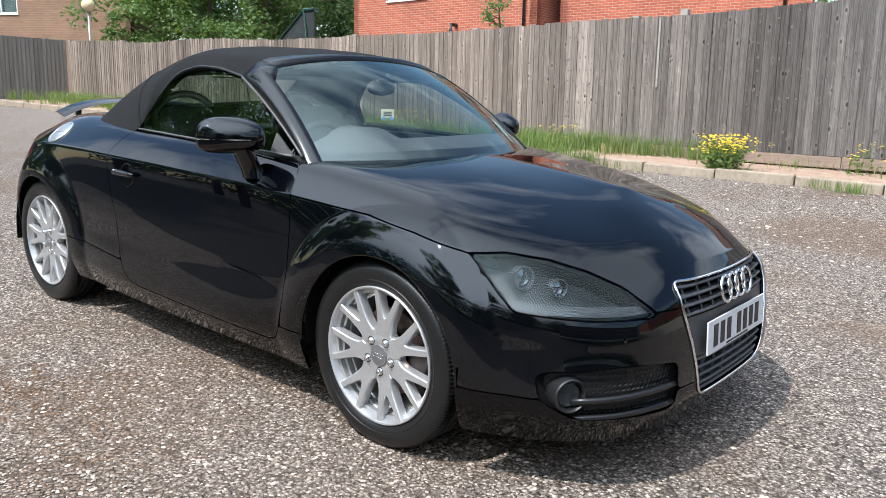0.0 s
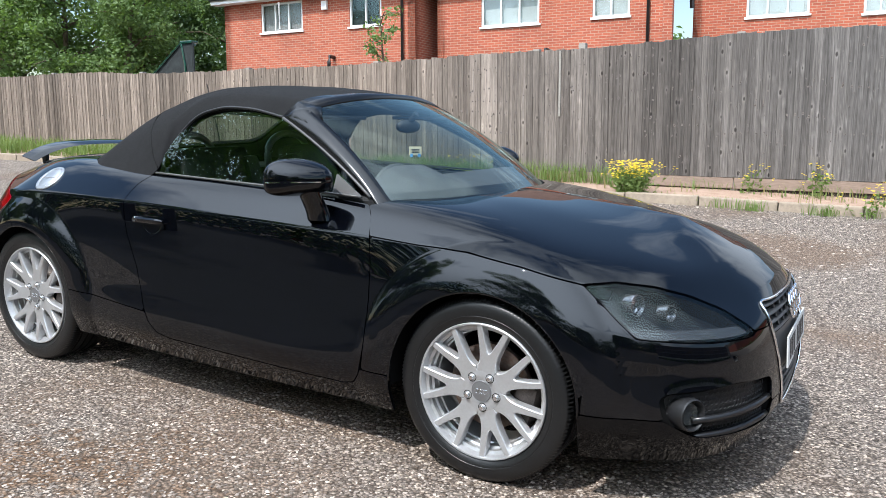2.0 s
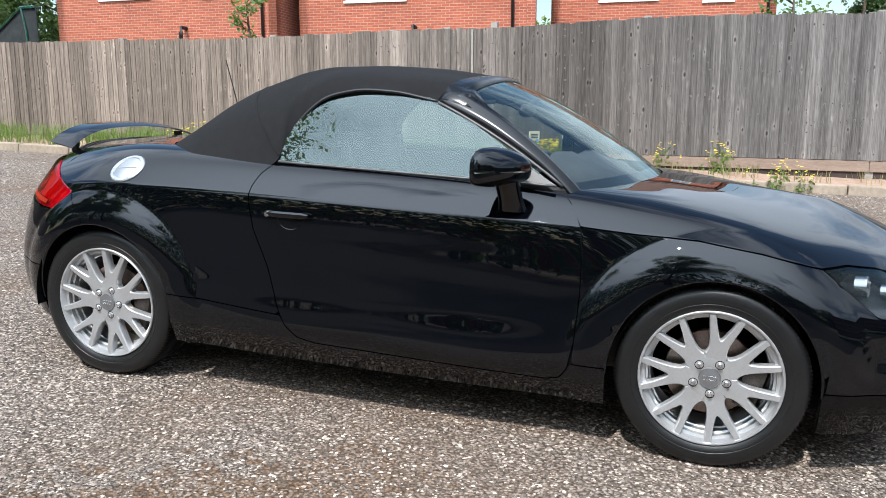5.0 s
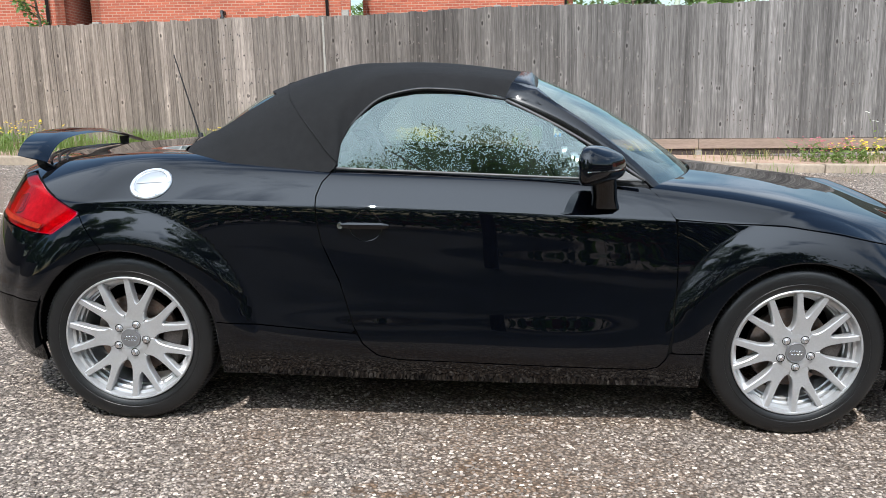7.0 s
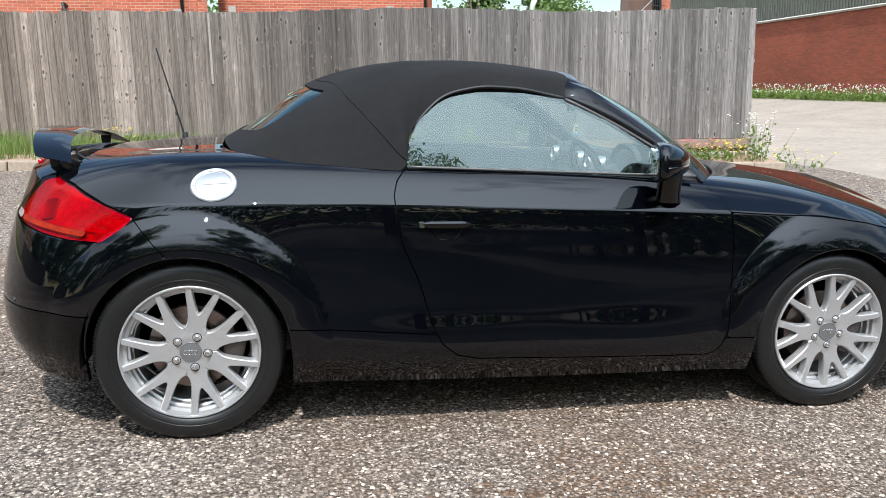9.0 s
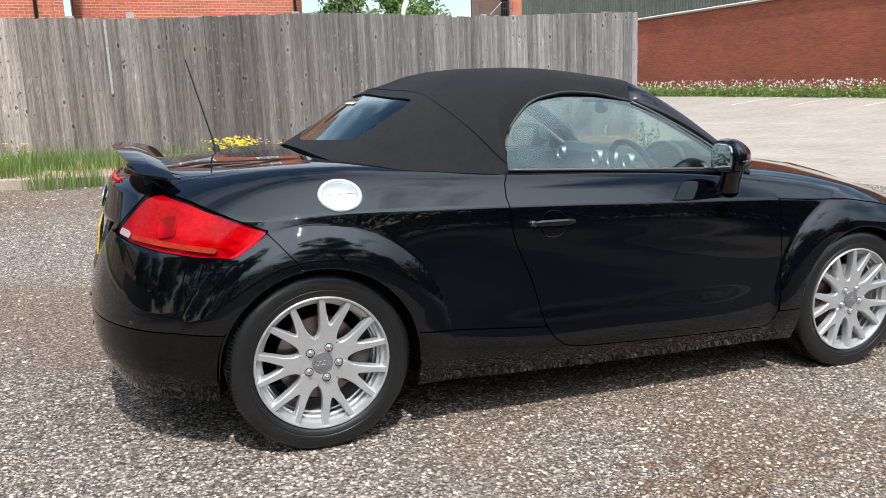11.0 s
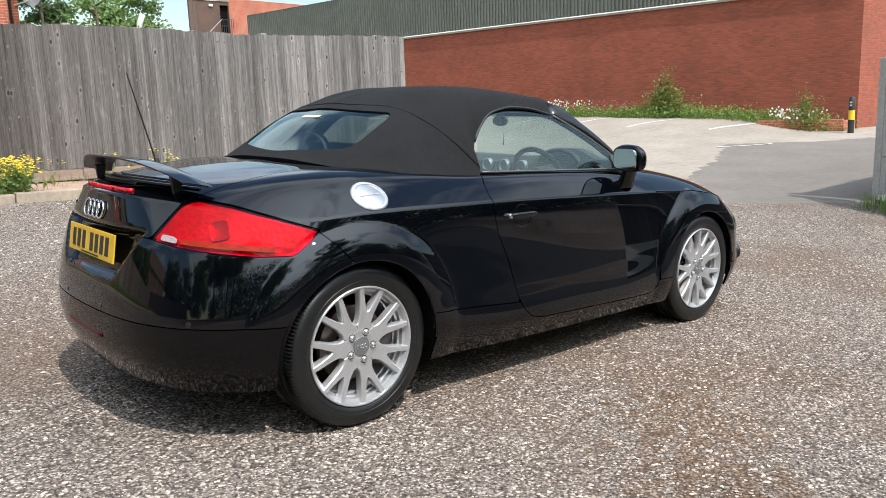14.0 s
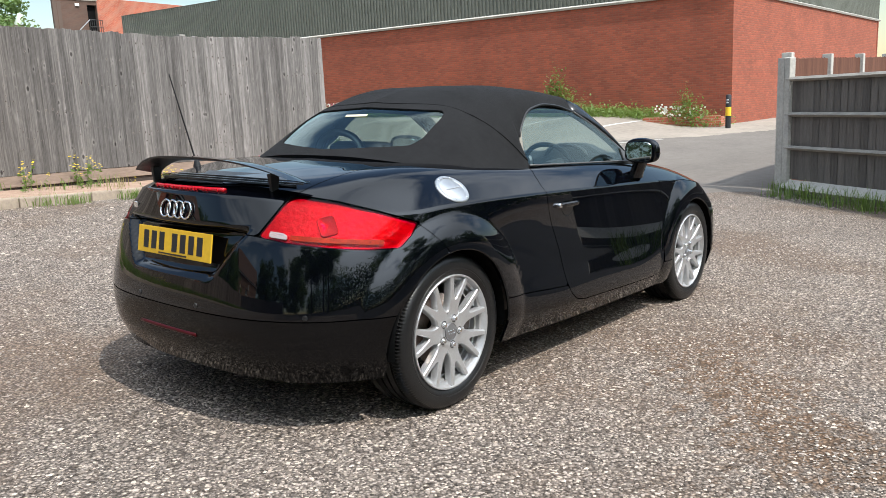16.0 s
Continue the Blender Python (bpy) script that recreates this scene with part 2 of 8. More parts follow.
def add_grain(m):
    """Fine grain lines and dark knots with pale rims, other ones on every board."""
    n, l = nodes_of(m)
    b = n["Principled BSDF"]
    base = b.inputs["Base Color"].links[0].from_socket
    tc, oi, sh = n.new("ShaderNodeTexCoord"), n.new("ShaderNodeObjectInfo"), n.new("ShaderNodeVectorMath")
    sh.operation = "MULTIPLY_ADD"
    cm = n.new("ShaderNodeCombineXYZ")
    for k in range(3):
        l.new(oi.outputs["Random"], cm.inputs[k])
    sh.inputs[1].default_value = (37, 53, 71)
    l.new(cm.outputs[0], sh.inputs[0]), l.new(tc.outputs["Object"], sh.inputs[2])
    mp, nz, mr, hs = n.new("ShaderNodeMapping"), n.new("ShaderNodeTexNoise"), n.new("ShaderNodeMapRange"), n.new("ShaderNodeHueSaturation")
    mp.inputs["Scale"].default_value = (160, 160, 5)
    nz.inputs["Detail"].default_value, nz.inputs["Scale"].default_value = 4, 1
    mr.inputs["From Min"].default_value, mr.inputs["From Max"].default_value, mr.inputs["To Min"].default_value, mr.inputs["To Max"].default_value = .3, .7, .80, 1.36
    l.new(sh.outputs[0], mp.inputs["Vector"]), l.new(mp.outputs[0], nz.inputs["Vector"]), l.new(nz.outputs["Fac"], mr.inputs["Value"])
    l.new(mr.outputs[0], hs.inputs["Value"]), l.new(base, hs.inputs["Color"])
    mp2, v, rp, mx = n.new("ShaderNodeMapping"), n.new("ShaderNodeTexVoronoi"), n.new("ShaderNodeValToRGB"), n.new("ShaderNodeMix")
    mp2.inputs["Scale"].default_value = (7, 7, 6.5)
    v.inputs["Scale"].default_value = 1
    l.new(sh.outputs[0], mp2.inputs["Vector"]), l.new(mp2.outputs[0], v.inputs["Vector"]), l.new(v.outputs["Distance"], rp.inputs["Fac"])
    e = rp.color_ramp.elements
    e[0].position, e[0].color, e[1].position, e[1].color = .06, (.22, .2, .19, 1), .3, (1, 1, 1, 1)
    for p, c in ((.10, .5), (.13, 1.45), (.2, 1.2)):
        k = e.new(p)
        k.color = (c, c, c, 1)
    # noise gives neighbouring boards one tone; a ramp darkens x -0.5..1.4, greyer rightwards
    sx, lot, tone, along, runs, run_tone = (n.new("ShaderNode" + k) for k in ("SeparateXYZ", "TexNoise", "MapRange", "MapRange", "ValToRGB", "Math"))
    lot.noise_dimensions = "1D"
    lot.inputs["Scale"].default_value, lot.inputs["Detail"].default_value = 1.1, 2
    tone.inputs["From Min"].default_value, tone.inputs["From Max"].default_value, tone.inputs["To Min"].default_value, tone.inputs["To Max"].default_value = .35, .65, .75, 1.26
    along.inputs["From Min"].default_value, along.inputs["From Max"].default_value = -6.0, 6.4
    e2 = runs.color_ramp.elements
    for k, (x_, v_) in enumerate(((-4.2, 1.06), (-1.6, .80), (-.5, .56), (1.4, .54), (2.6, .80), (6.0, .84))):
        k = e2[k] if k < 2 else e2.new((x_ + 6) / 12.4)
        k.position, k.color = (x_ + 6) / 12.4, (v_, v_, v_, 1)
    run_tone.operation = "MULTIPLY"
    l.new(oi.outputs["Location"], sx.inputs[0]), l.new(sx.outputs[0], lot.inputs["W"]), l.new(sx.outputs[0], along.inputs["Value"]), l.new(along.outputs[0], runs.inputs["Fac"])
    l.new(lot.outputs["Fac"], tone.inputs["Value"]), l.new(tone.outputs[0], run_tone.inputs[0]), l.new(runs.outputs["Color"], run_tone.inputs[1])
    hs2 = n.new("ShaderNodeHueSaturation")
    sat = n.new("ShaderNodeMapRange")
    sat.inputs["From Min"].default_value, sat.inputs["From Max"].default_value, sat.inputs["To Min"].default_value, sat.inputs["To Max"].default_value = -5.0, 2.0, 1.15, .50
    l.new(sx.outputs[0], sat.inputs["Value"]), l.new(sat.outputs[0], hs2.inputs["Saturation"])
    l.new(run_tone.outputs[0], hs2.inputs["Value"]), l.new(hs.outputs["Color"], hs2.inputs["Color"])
    mx.data_type, mx.blend_type = "RGBA", "MULTIPLY"
    mx.inputs["Factor"].default_value = .85
    l.new(hs2.outputs["Color"], mx.inputs["A"]), l.new(rp.outputs["Color"], mx.inputs["B"]), l.new(mx.outputs["Result"], b.inputs["Base Color"])


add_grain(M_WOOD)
M_KNOTPALE = mat("pale_timber_knot_ring", (0.175, 0.152, 0.135), 0.9, var=0.25, scale=25)
# dark panel timber; also paints the shade on the fence return
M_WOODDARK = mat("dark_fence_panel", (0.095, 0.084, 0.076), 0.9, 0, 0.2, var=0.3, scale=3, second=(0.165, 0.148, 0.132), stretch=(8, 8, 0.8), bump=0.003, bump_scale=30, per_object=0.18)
M_GRAVELBOARD = mat("sandy_gravel_board", (0.24, 0.175, 0.135), 0.95, var=0.25, scale=3, stretch=(0.5, 4, 4), bump=0.003, bump_scale=40)
M_RAIL = mat("grey_fence_rail", (0.27, 0.25, 0.22), 0.9, var=0.25, scale=4, stretch=(1, 1, 6), bump=0.002, bump_scale=40)
M_WOODBROWN = mat("brown_fence_panel", (0.115, 0.052, 0.034), 0.9, 0, 0.2, var=0.3, scale=3, stretch=(8, 8, 0.8), per_object=0.15)
M_KNOT = mat("knot_and_gap_shade", (0.045, 0.032, 0.026), 0.9, var=0.3, scale=30)
M_CONCRETE = mat("concrete", (0.42, 0.40, 0.36), 0.92, 0, 0.2, var=0.2, scale=3, bump=0.003, bump_scale=60)
M_KERB = mat("kerb_concrete", (0.29, 0.235, 0.18), 0.95, 0, 0.2, var=0.25, scale=2.5, bump=0.005, bump_scale=40)
M_BRICK = brick_mat("red_brick", (0.40, 0.104, 0.054), (0.30, 0.070, 0.038), (0.38, 0.24, 0.17), joint=0.009)
M_BRICK_B = brick_mat("warehouse_brick", (0.31, 0.074, 0.035), (0.215, 0.052, 0.027), (0.19, 0.072, 0.042))
M_BRICK_T = brick_mat("tan_brick", (0.24, 0.132, 0.075), (0.20, 0.108, 0.064), (0.22, 0.155, 0.11))
M_BRICK_N = brick_mat("brown_brick", (0.105, 0.058, 0.040), (0.085, 0.048, 0.034), (0.095, 0.065, 0.05))
M_UPVC = mat("white_window_frame", (0.74, 0.74, 0.72), 0.4, var=0.05, scale=5)
M_PANE = mat("window_pane", (0.05, 0.06, 0.065), 0.06, 0, 0.9, var=0.5, scale=1.5)
M_BLIND = mat("pale_blind", (0.55, 0.56, 0.55), 0.7, var=0.12, scale=3)
M_CURTAIN = mat("grey_curtain", (0.30, 0.28, 0.27), 0.9, var=0.3, scale=6, stretch=(8, 8, 0.5))
M_ROOFTILE = mat("brown_roof_tile", (0.15, 0.085, 0.062), 0.9, var=0.3, scale=4, bump=0.004, bump_scale=30)
M_CLAD = mat("grey_green_cladding", (0.13, 0.135, 0.11), 0.55, 0.2, var=0.18, scale=0.8)
M_PIPE = mat("black_downpipe", (0.02, 0.02, 0.02), 0.45, var=0.2)
M_BARK = mat("tree_bark", (0.10, 0.075, 0.05), 0.95, var=0.35, scale=8, bump=0.01, bump_scale=25)
M_STEEL = mat("galvanised_steel", (0.38, 0.39, 0.40), 0.5, 0.6, var=0.12, scale=5)
M_GLOBE = mat("opal_globe", (0.62, 0.50, 0.30), 0.35, var=0.06)
M_YELLOW = mat("yellow_paint", (0.70, 0.44, 0.02), 0.6, var=0.15, scale=9)
M_BLACKPOST = mat("black_post_paint", (0.015, 0.015, 0.016), 0.55, var=0.2)
M_GREENCAR = mat("dark_green_paint", (0.01, 0.05, 0.035), 0.15, 0.0, 0.5, 1.0, var=0.2)
M_POLE = mat("pale_green_paint", (0.42, 0.50, 0.38), 0.6, var=0.2, scale=3)
M_NET = mat("dark_netting", (0.030, 0.034, 0.034), 0.9, 0, 0.2, var=0.4, scale=6, bump=0.002, bump_scale=120)
M_LINE = mat("worn_white_line", (0.62, 0.61, 0.57), 0.9, var=0.3, scale=6, second=(0.40, 0.38, 0.34))


def leaf_mat(name, a, b_, through=0.3):
    m = mat(name, a, 0.55, 0, 0.35, var=0.3, scale=1.2, second=b_)
    n, l = nodes_of(m)
    b = n["Principled BSDF"]
    tr, ad, o = n.new("ShaderNodeBsdfTranslucent"), n.new("ShaderNodeMixShader"), n["Material Output"]
    tr.inputs["Color"].default_value = (b_[0] * 1.3, b_[1] * 1.5, b_[2] * 0.6, 1)
    ad.inputs[0].default_value = through
    l.new(b.outputs[0], ad.inputs[1]), l.new(tr.outputs[0], ad.inputs[2]), l.new(ad.outputs[0], o.inputs["Surface"])
    return m


M_LEAF = leaf_mat("green_leaves", (0.075, 0.125, 0.042), (0.155, 0.225, 0.080))
# leaf copy with extra translucency, so mirrored crowns look lit from behind
M_LEAFBACKLIT = leaf_mat("backlit_leaves", (0.060, 0.105, 0.034), (0.120, 0.180, 0.062), 0.55)
M_LEAF2 = leaf_mat("dark_green_leaves", (0.042, 0.078, 0.026), (0.080, 0.130, 0.045))
M_GRASS = leaf_mat("grass_blades", (0.08, 0.14, 0.03), (0.17, 0.22, 0.07))
M_DRYGRASS = leaf_mat("dry_stems", (0.22, 0.19, 0.09), (0.32, 0.27, 0.15))
M_PETAL = mat("yellow_petals", (0.80, 0.60, 0.02), 0.7, var=0.15, scale=30)
M_WHITEPETAL = mat("white_petals", (0.75, 0.74, 0.66), 0.7, var=0.1, scale=30)
M_PINK = mat("pink_petals", (0.45, 0.10, 0.14), 0.7, var=0.2, scale=30)


def gravel_mat():
    """Compacted stone chippings: stones of two sizes with their own greys, brown dust in patches, shade painted
    between.
    """
    m = bpy.data.materials.new("gravel")
    m.use_nodes = True
    n, l = nodes_of(m)
    b = n["Principled BSDF"]
    b.inputs["Roughness"].default_value = 0.95
    b.inputs["Specular IOR Level"].default_value = 0.25
    tc = n.new("ShaderNodeTexCoord")
    cols, dists = [], []
    for sc in (70.0, 150.0):
        v = n.new("ShaderNodeTexVoronoi")
        v.inputs["Scale"].default_value, v.inputs["Randomness"].default_value = sc, 1.0
        l.new(tc.outputs["Object"], v.inputs["Vector"])
        r = n.new("ShaderNodeValToRGB")
        sep = n.new("ShaderNodeSeparateColor")
        l.new(v.outputs["Color"], sep.inputs[0]), l.new(sep.outputs[0], r.inputs["Fac"])
        e = r.color_ramp.elements
        e[0].color, e[1].color = (0.064, 0.050, 0.040, 1), (0.54, 0.446, 0.358, 1)
        for p, c in ((0.3, (0.120, 0.098, 0.083, 1)), (0.55, (0.195, 0.162, 0.138, 1)), (0.8, (0.310, 0.262, 0.225, 1))):
            k = e.new(p)
            k.color = c
        cols.append(r.outputs["Color"]), dists.append(v.outputs["Distance"])
    nz = n.new("ShaderNodeTexNoise")
    nz.inputs["Scale"].default_value, nz.inputs["Detail"].default_value = 14, 5
    l.new(tc.outputs["Object"], nz.inputs["Vector"])
    pick = n.new("ShaderNodeMix")
    pick.data_type = "RGBA"
    st = n.new("ShaderNodeMapRange")
    st.inputs["From Min"].default_value, st.inputs["From Max"].default_value = 0.45, 0.55
    l.new(nz.outputs["Fac"], st.inputs["Value"]), l.new(st.outputs[0], pick.inputs["Factor"])
    l.new(cols[0], pick.inputs["A"]), l.new(cols[1], pick.inputs["B"])
    big = n.new("ShaderNodeTexNoise")
    big.inputs["Scale"].default_value, big.inputs["Detail"].default_value, big.inputs["Roughness"].default_value = 0.42, 7, 0.62
    l.new(tc.outputs["Object"], big.inputs["Vector"])
    br = n.new("ShaderNodeMapRange")
    br.inputs["From Min"].default_value, br.inputs["From Max"].default_value, br.inputs["To Max"].default_value = 0.49, 0.62, 0.75
    l.new(big.outputs["Fac"], br.inputs["Value"])
    dirt = n.new("ShaderNodeMix")
    dirt.data_type = "RGBA"
    dirt.inputs["B"].default_value = (0.164, 0.113, 0.079, 1)
    l.new(br.outputs[0], dirt.inputs["Factor"]), l.new(pick.outputs["Result"], dirt.inputs["A"])
    # worn brown patches; crevice shade between the chippings is painted as darker colour
    tint = dirt.outputs["Result"]
    for x, y, rad, k in ((.1, -1.45, .16, .85), (-.1, -1.6, .2, .9), (-.3, -1.77, .22, .9), (-.55, -1.97, .2, .85), (-.8, -2.17, .26, .8), (.65, -1.75, .28, .5), (1.4, 4.8, .8, .6)):
        d, off, mr, mx = n.new("ShaderNodeVectorMath"), n.new("ShaderNodeMath"), n.new("ShaderNodeMapRange"), n.new("ShaderNodeMix")
        d.operation, off.operation, mx.data_type = "DISTANCE", "MULTIPLY_ADD", "RGBA"
        d.inputs[1].default_value = (x, y, 0)
        off.inputs[1].default_value = 1.1
        l.new(tc.outputs["Object"], d.inputs[0]), l.new(nz.outputs["Fac"], off.inputs[0]), l.new(d.outputs["Value"], off.inputs[2])
        mr.inputs["From Min"].default_value, mr.inputs["From Max"].default_value = rad + .40, rad + .72
        mr.inputs["To Min"].default_value, mr.inputs["To Max"].default_value = k, 0
        mx.inputs["B"].default_value = (0.150, 0.095, 0.060, 1)
        l.new(off.outputs[0], mr.inputs["Value"]), l.new(mr.outputs[0], mx.inputs["Factor"]), l.new(tint, mx.inputs["A"])
        tint = mx.outputs["Result"]
    jr, jh = n.new("ShaderNodeMapRange"), n.new("ShaderNodeHueSaturation")
    jr.inputs["From Min"].default_value, jr.inputs["From Max"].default_value, jr.inputs["To Min"].default_value, jr.inputs["To Max"].default_value = 0.28, 0.62, 1.42, 0.55
    l.new(dists[0], jr.inputs["Value"]), l.new(jr.outputs[0], jh.inputs["Value"]), l.new(tint, jh.inputs["Color"])
    l.new(jh.outputs["Color"], b.inputs["Base Color"])
    bp = n.new("ShaderNodeBump")
    bp.inputs["Strength"].default_value, bp.inputs["Distance"].default_value, bp.invert = 1.0, 0.012, True
    l.new(dists[0], bp.inputs["Height"])
    bp2 = n.new("ShaderNodeBump")
    bp2.inputs["Strength"].default_value, bp2.inputs["Distance"].default_value, bp2.invert = 0.7, 0.006, True
    l.new(dists[1], bp2.inputs["Height"]), l.new(bp.outputs[0], bp2.inputs["Normal"]), l.new(bp2.outputs[0], b.inputs["Normal"])
    return m


def stone_mat():
    m = mat("gravel_stone", (0.3, 0.27, 0.24), 0.9, 0, 0.25, var=0.15, scale=40)
    n, l = nodes_of(m)
    g, r = n.new("ShaderNodeNewGeometry"), n.new("ShaderNodeValToRGB")
    e = r.color_ramp.elements
    e[0].color, e[1].color = (0.087, 0.070, 0.057, 1), (0.57, 0.478, 0.390, 1)
    for p, c in ((0.35, (0.160, 0.131, 0.111, 1)), (0.6, (0.245, 0.203, 0.172, 1)), (0.85, (0.390, 0.332, 0.285, 1))):
        k = e.new(p)
        k.color = c
    l.new(g.outputs["Random Per Island"], r.inputs["Fac"]), l.new(r.outputs["Color"], n["Principled BSDF"].inputs["Base Color"])
    return m


M_GRAVEL, M_STONE = gravel_mat(), stone_mat()
M_ASPHALT = mat("pale_worn_tarmac", (0.255, 0.218, 0.180), 0.95, 0, 0.2, var=0.2, scale=0.8, bump=0.003, bump_scale=120)
M_ASPHALT2 = mat("grey_tarmac", (0.145, 0.128, 0.112), 0.95, 0, 0.2, var=0.15, scale=0.9, bump=0.003, bump_scale=120)
# near-black ground colour for the unseen sheet that the paint mirrors
M_MIRRORGROUND = mat("mirrored_ground_dark", (0.036, 0.035, 0.034), 0.9, 0, 0.25, var=0.25, scale=1.2, bump=0.003, bump_scale=120)
M_SOIL = mat("gravelly_soil", (0.25, 0.155, 0.11), 0.95, 0, 0.15, var=0.4, scale=6, second=(0.38, 0.28, 0.21), bump=0.02, bump_scale=45)


# ---- mesh helpers ----
def mesh_from(name, verts, faces, material, smooth=False, normals=None, uvs=None):
    me = bpy.data.meshes.new(name)
    me.from_pydata([tuple(map(float, v)) for v in verts], [], [tuple(map(int, f)) for f in faces])
    if material:
        me.materials.append(material)
    if smooth:
        me.polygons.foreach_set("use_smooth", [True] * len(me.polygons))
    if uvs is not None:
        layer = me.uv_layers.new(name="UVMap")
        layer.data.foreach_set("uv", [c for uv in uvs for c in uv])
    me.update()
    if normals is not None:
        me.normals_split_custom_set_from_vertices([tuple(map(float, v)) for v in normals])
    return me


def part(name, bm, material, parent=None, label="", smooth=False):
    """Links a bmesh (or a mesh) as one mesh object under a thing or a part."""
    if isinstance(bm, bmesh.types.BMesh):
        me = bpy.data.meshes.new(name)
        bm.normal_update()
        bm.to_mesh(me)
        bm.free()
        me.materials.append(material)
        if smooth:
            me.polygons.foreach_set("use_smooth", [True] * len(me.polygons))
            if smooth != "all":
                me.set_sharp_from_angle(angle=radians(38))
    else:
        me = bm
    ob = new(name, me)
    if parent:
        ob.parent = parent
    return tagged(ob, label)


def thing(name, label, category, at=(0, 0, 0), group="", kind="", turn=0):
    ob = new(name)
    ob.empty_display_size = 0.1
    ob.matrix_world = Matrix.Translation(at) @ pose(0, 0, 0, 0, 0, turn)
    return tagged(ob, label, category, group, kind)


def add_box(bm, lo, hi, bevel=0.0, m=None):
    lo, hi = Vector(lo), Vector(hi)
    r = bmesh.ops.create_cube(bm, size=1.0)
    vs = r["verts"]
    for v in vs:
        v.co = Vector([lo[i] + (v.co[i] + 0.5) * (hi[i] - lo[i]) for i in range(3)])
    if bevel:
        es = list({e for v in vs for e in v.link_edges})
        b = bmesh.ops.bevel(bm, geom=es, offset=bevel, segments=2, affect="EDGES", profile=0.6)
        vs = list({v for f in b["faces"] for v in f.verts} | {v for v in vs if v.is_valid})
    if m is not None:
        bmesh.ops.transform(bm, matrix=m, verts=[v for v in vs if v.is_valid])
    return vs


def box(lo, hi, bevel=0.0):
    bm = bmesh.new()
    add_box(bm, lo, hi, bevel)
    return bm


def lathe(profile, steps=48, axis="y", close=False):
    """Turns (radius, along) points round an axis."""
    bm = bmesh.new()
    rings = []
    for r, a in profile:
        ring = []
        for i in range(steps):
            c, s = math.cos(2 * math.pi * i / steps), math.sin(2 * math.pi * i / steps)
            ring.append(bm.verts.new((r * c, a, r * s) if axis == "y" else (r * c, r * s, a)))
        rings.append(ring)
    n = len(rings)
    for k in range(n if close else n - 1):
        a, b = rings[k], rings[(k + 1) % n]
        for i in range(steps):
            bm.faces.new((a[i], a[(i + 1) % steps], b[(i + 1) % steps], b[i]))
    bmesh.ops.recalc_face_normals(bm, faces=bm.faces)
    return bm


def tube(points, radius, sides=8, taper=None, bm=None, caps=True):
    """A round bar along points."""
    bm = bm or bmesh.new()
    P = [Vector(p) for p in points]
    rings = []
    up = Vector((0.13, 0.27, 0.95))
    for i, p in enumerate(P):
        d = (P[min(i + 1, len(P) - 1)] - P[max(i - 1, 0)]).normalized()
        a = d.cross(up)
        if a.length < 1e-3:
            a = d.cross(Vector((1, 0, 0)))
        a.normalize()
        b = d.cross(a)
        r = radius if taper is None else radius + (taper - radius) * i / (len(P) - 1)
        rings.append([bm.verts.new(p + (a * math.cos(2 * math.pi * k / sides) + b * math.sin(2 * math.pi * k / sides)) * r) for k in range(sides)])
    for a, b in zip(rings, rings[1:]):
        for k in range(sides):
            bm.faces.new((a[k], a[(k + 1) % sides], b[(k + 1) % sides], b[k]))
    if caps:
        bm.faces.new(rings[0][::-1]), bm.faces.new(rings[-1])
    return bm


def spline(points, n):
    """Smooth curve through points, n samples, chord-length Catmull-Rom."""
    P = np.array(points, float)
    d = np.maximum(np.linalg.norm(np.diff(P, axis=0), axis=1), 1e-5)
    t = np.concatenate([[0], np.cumsum(d)])
    return hermite(P, t, np.linspace(0, t[-1], n))


def hermite(P, t, q, sharp=None):
    """Cubic Hermite through rows P at knots t, sampled at q; sharp[i] in 0..1 creases knot i."""
    P, t = np.array(P, float), np.array(t, float)
    seg = np.diff(P, axis=0) / np.diff(t).reshape((-1,) + (1,) * (P.ndim - 1))
    mid = np.empty_like(P)
    mid[0], mid[-1] = seg[0], seg[-1]
    h = np.diff(t)
    for i in range(1, len(P) - 1):
        w = h[i] / (h[i - 1] + h[i])
        mid[i] = seg[i - 1] * w + seg[i] * (1 - w)
    left, right = mid.copy(), mid.copy()
    if sharp is not None:
        for i in range(1, len(P) - 1):
            left[i] = mid[i] * (1 - sharp[i]) + seg[i - 1] * sharp[i]
            right[i] = mid[i] * (1 - sharp[i]) + seg[i] * sharp[i]
    out = []
    for v in q:
        i = int(min(max(np.searchsorted(t, v, side="right") - 1, 0), len(t) - 2))
        s = (v - t[i]) / h[i]
        out.append(P[i] * (2 * s**3 - 3 * s**2 + 1) + right[i] * h[i] * (s**3 - 2 * s**2 + s) + P[i + 1] * (-2 * s**3 + 3 * s**2) + left[i + 1] * h[i] * (s**3 - s**2))
    return np.array(out)


def line_z(xs, zs):
    return lambda x: np.interp(x, xs, zs)


def poly_sdf(poly, a, b):
    """Signed distance of points (a, b) to a closed outline; negative inside."""
    P = np.array(poly, float)
    a, b = np.asarray(a, float), np.asarray(b, float)
    best, inside = np.full(a.shape, 1e9), np.zeros(a.shape, bool)
    for (x0, y0), (x1, y1) in zip(P, np.roll(P, -1, axis=0)):
        dx, dy = x1 - x0, y1 - y0
        s = np.clip(((a - x0) * dx + (b - y0) * dy) / (dx * dx + dy * dy + 1e-12), 0, 1)
        best = np.minimum(best, np.hypot(a - x0 - s * dx, b - y0 - s * dy))
        crosses = ((y0 > b) != (y1 > b)) & (a < x0 + (b - y0) * dx / (dy if abs(dy) > 1e-12 else 1e-12))
        inside ^= crosses
    return np.where(inside, -best, best)


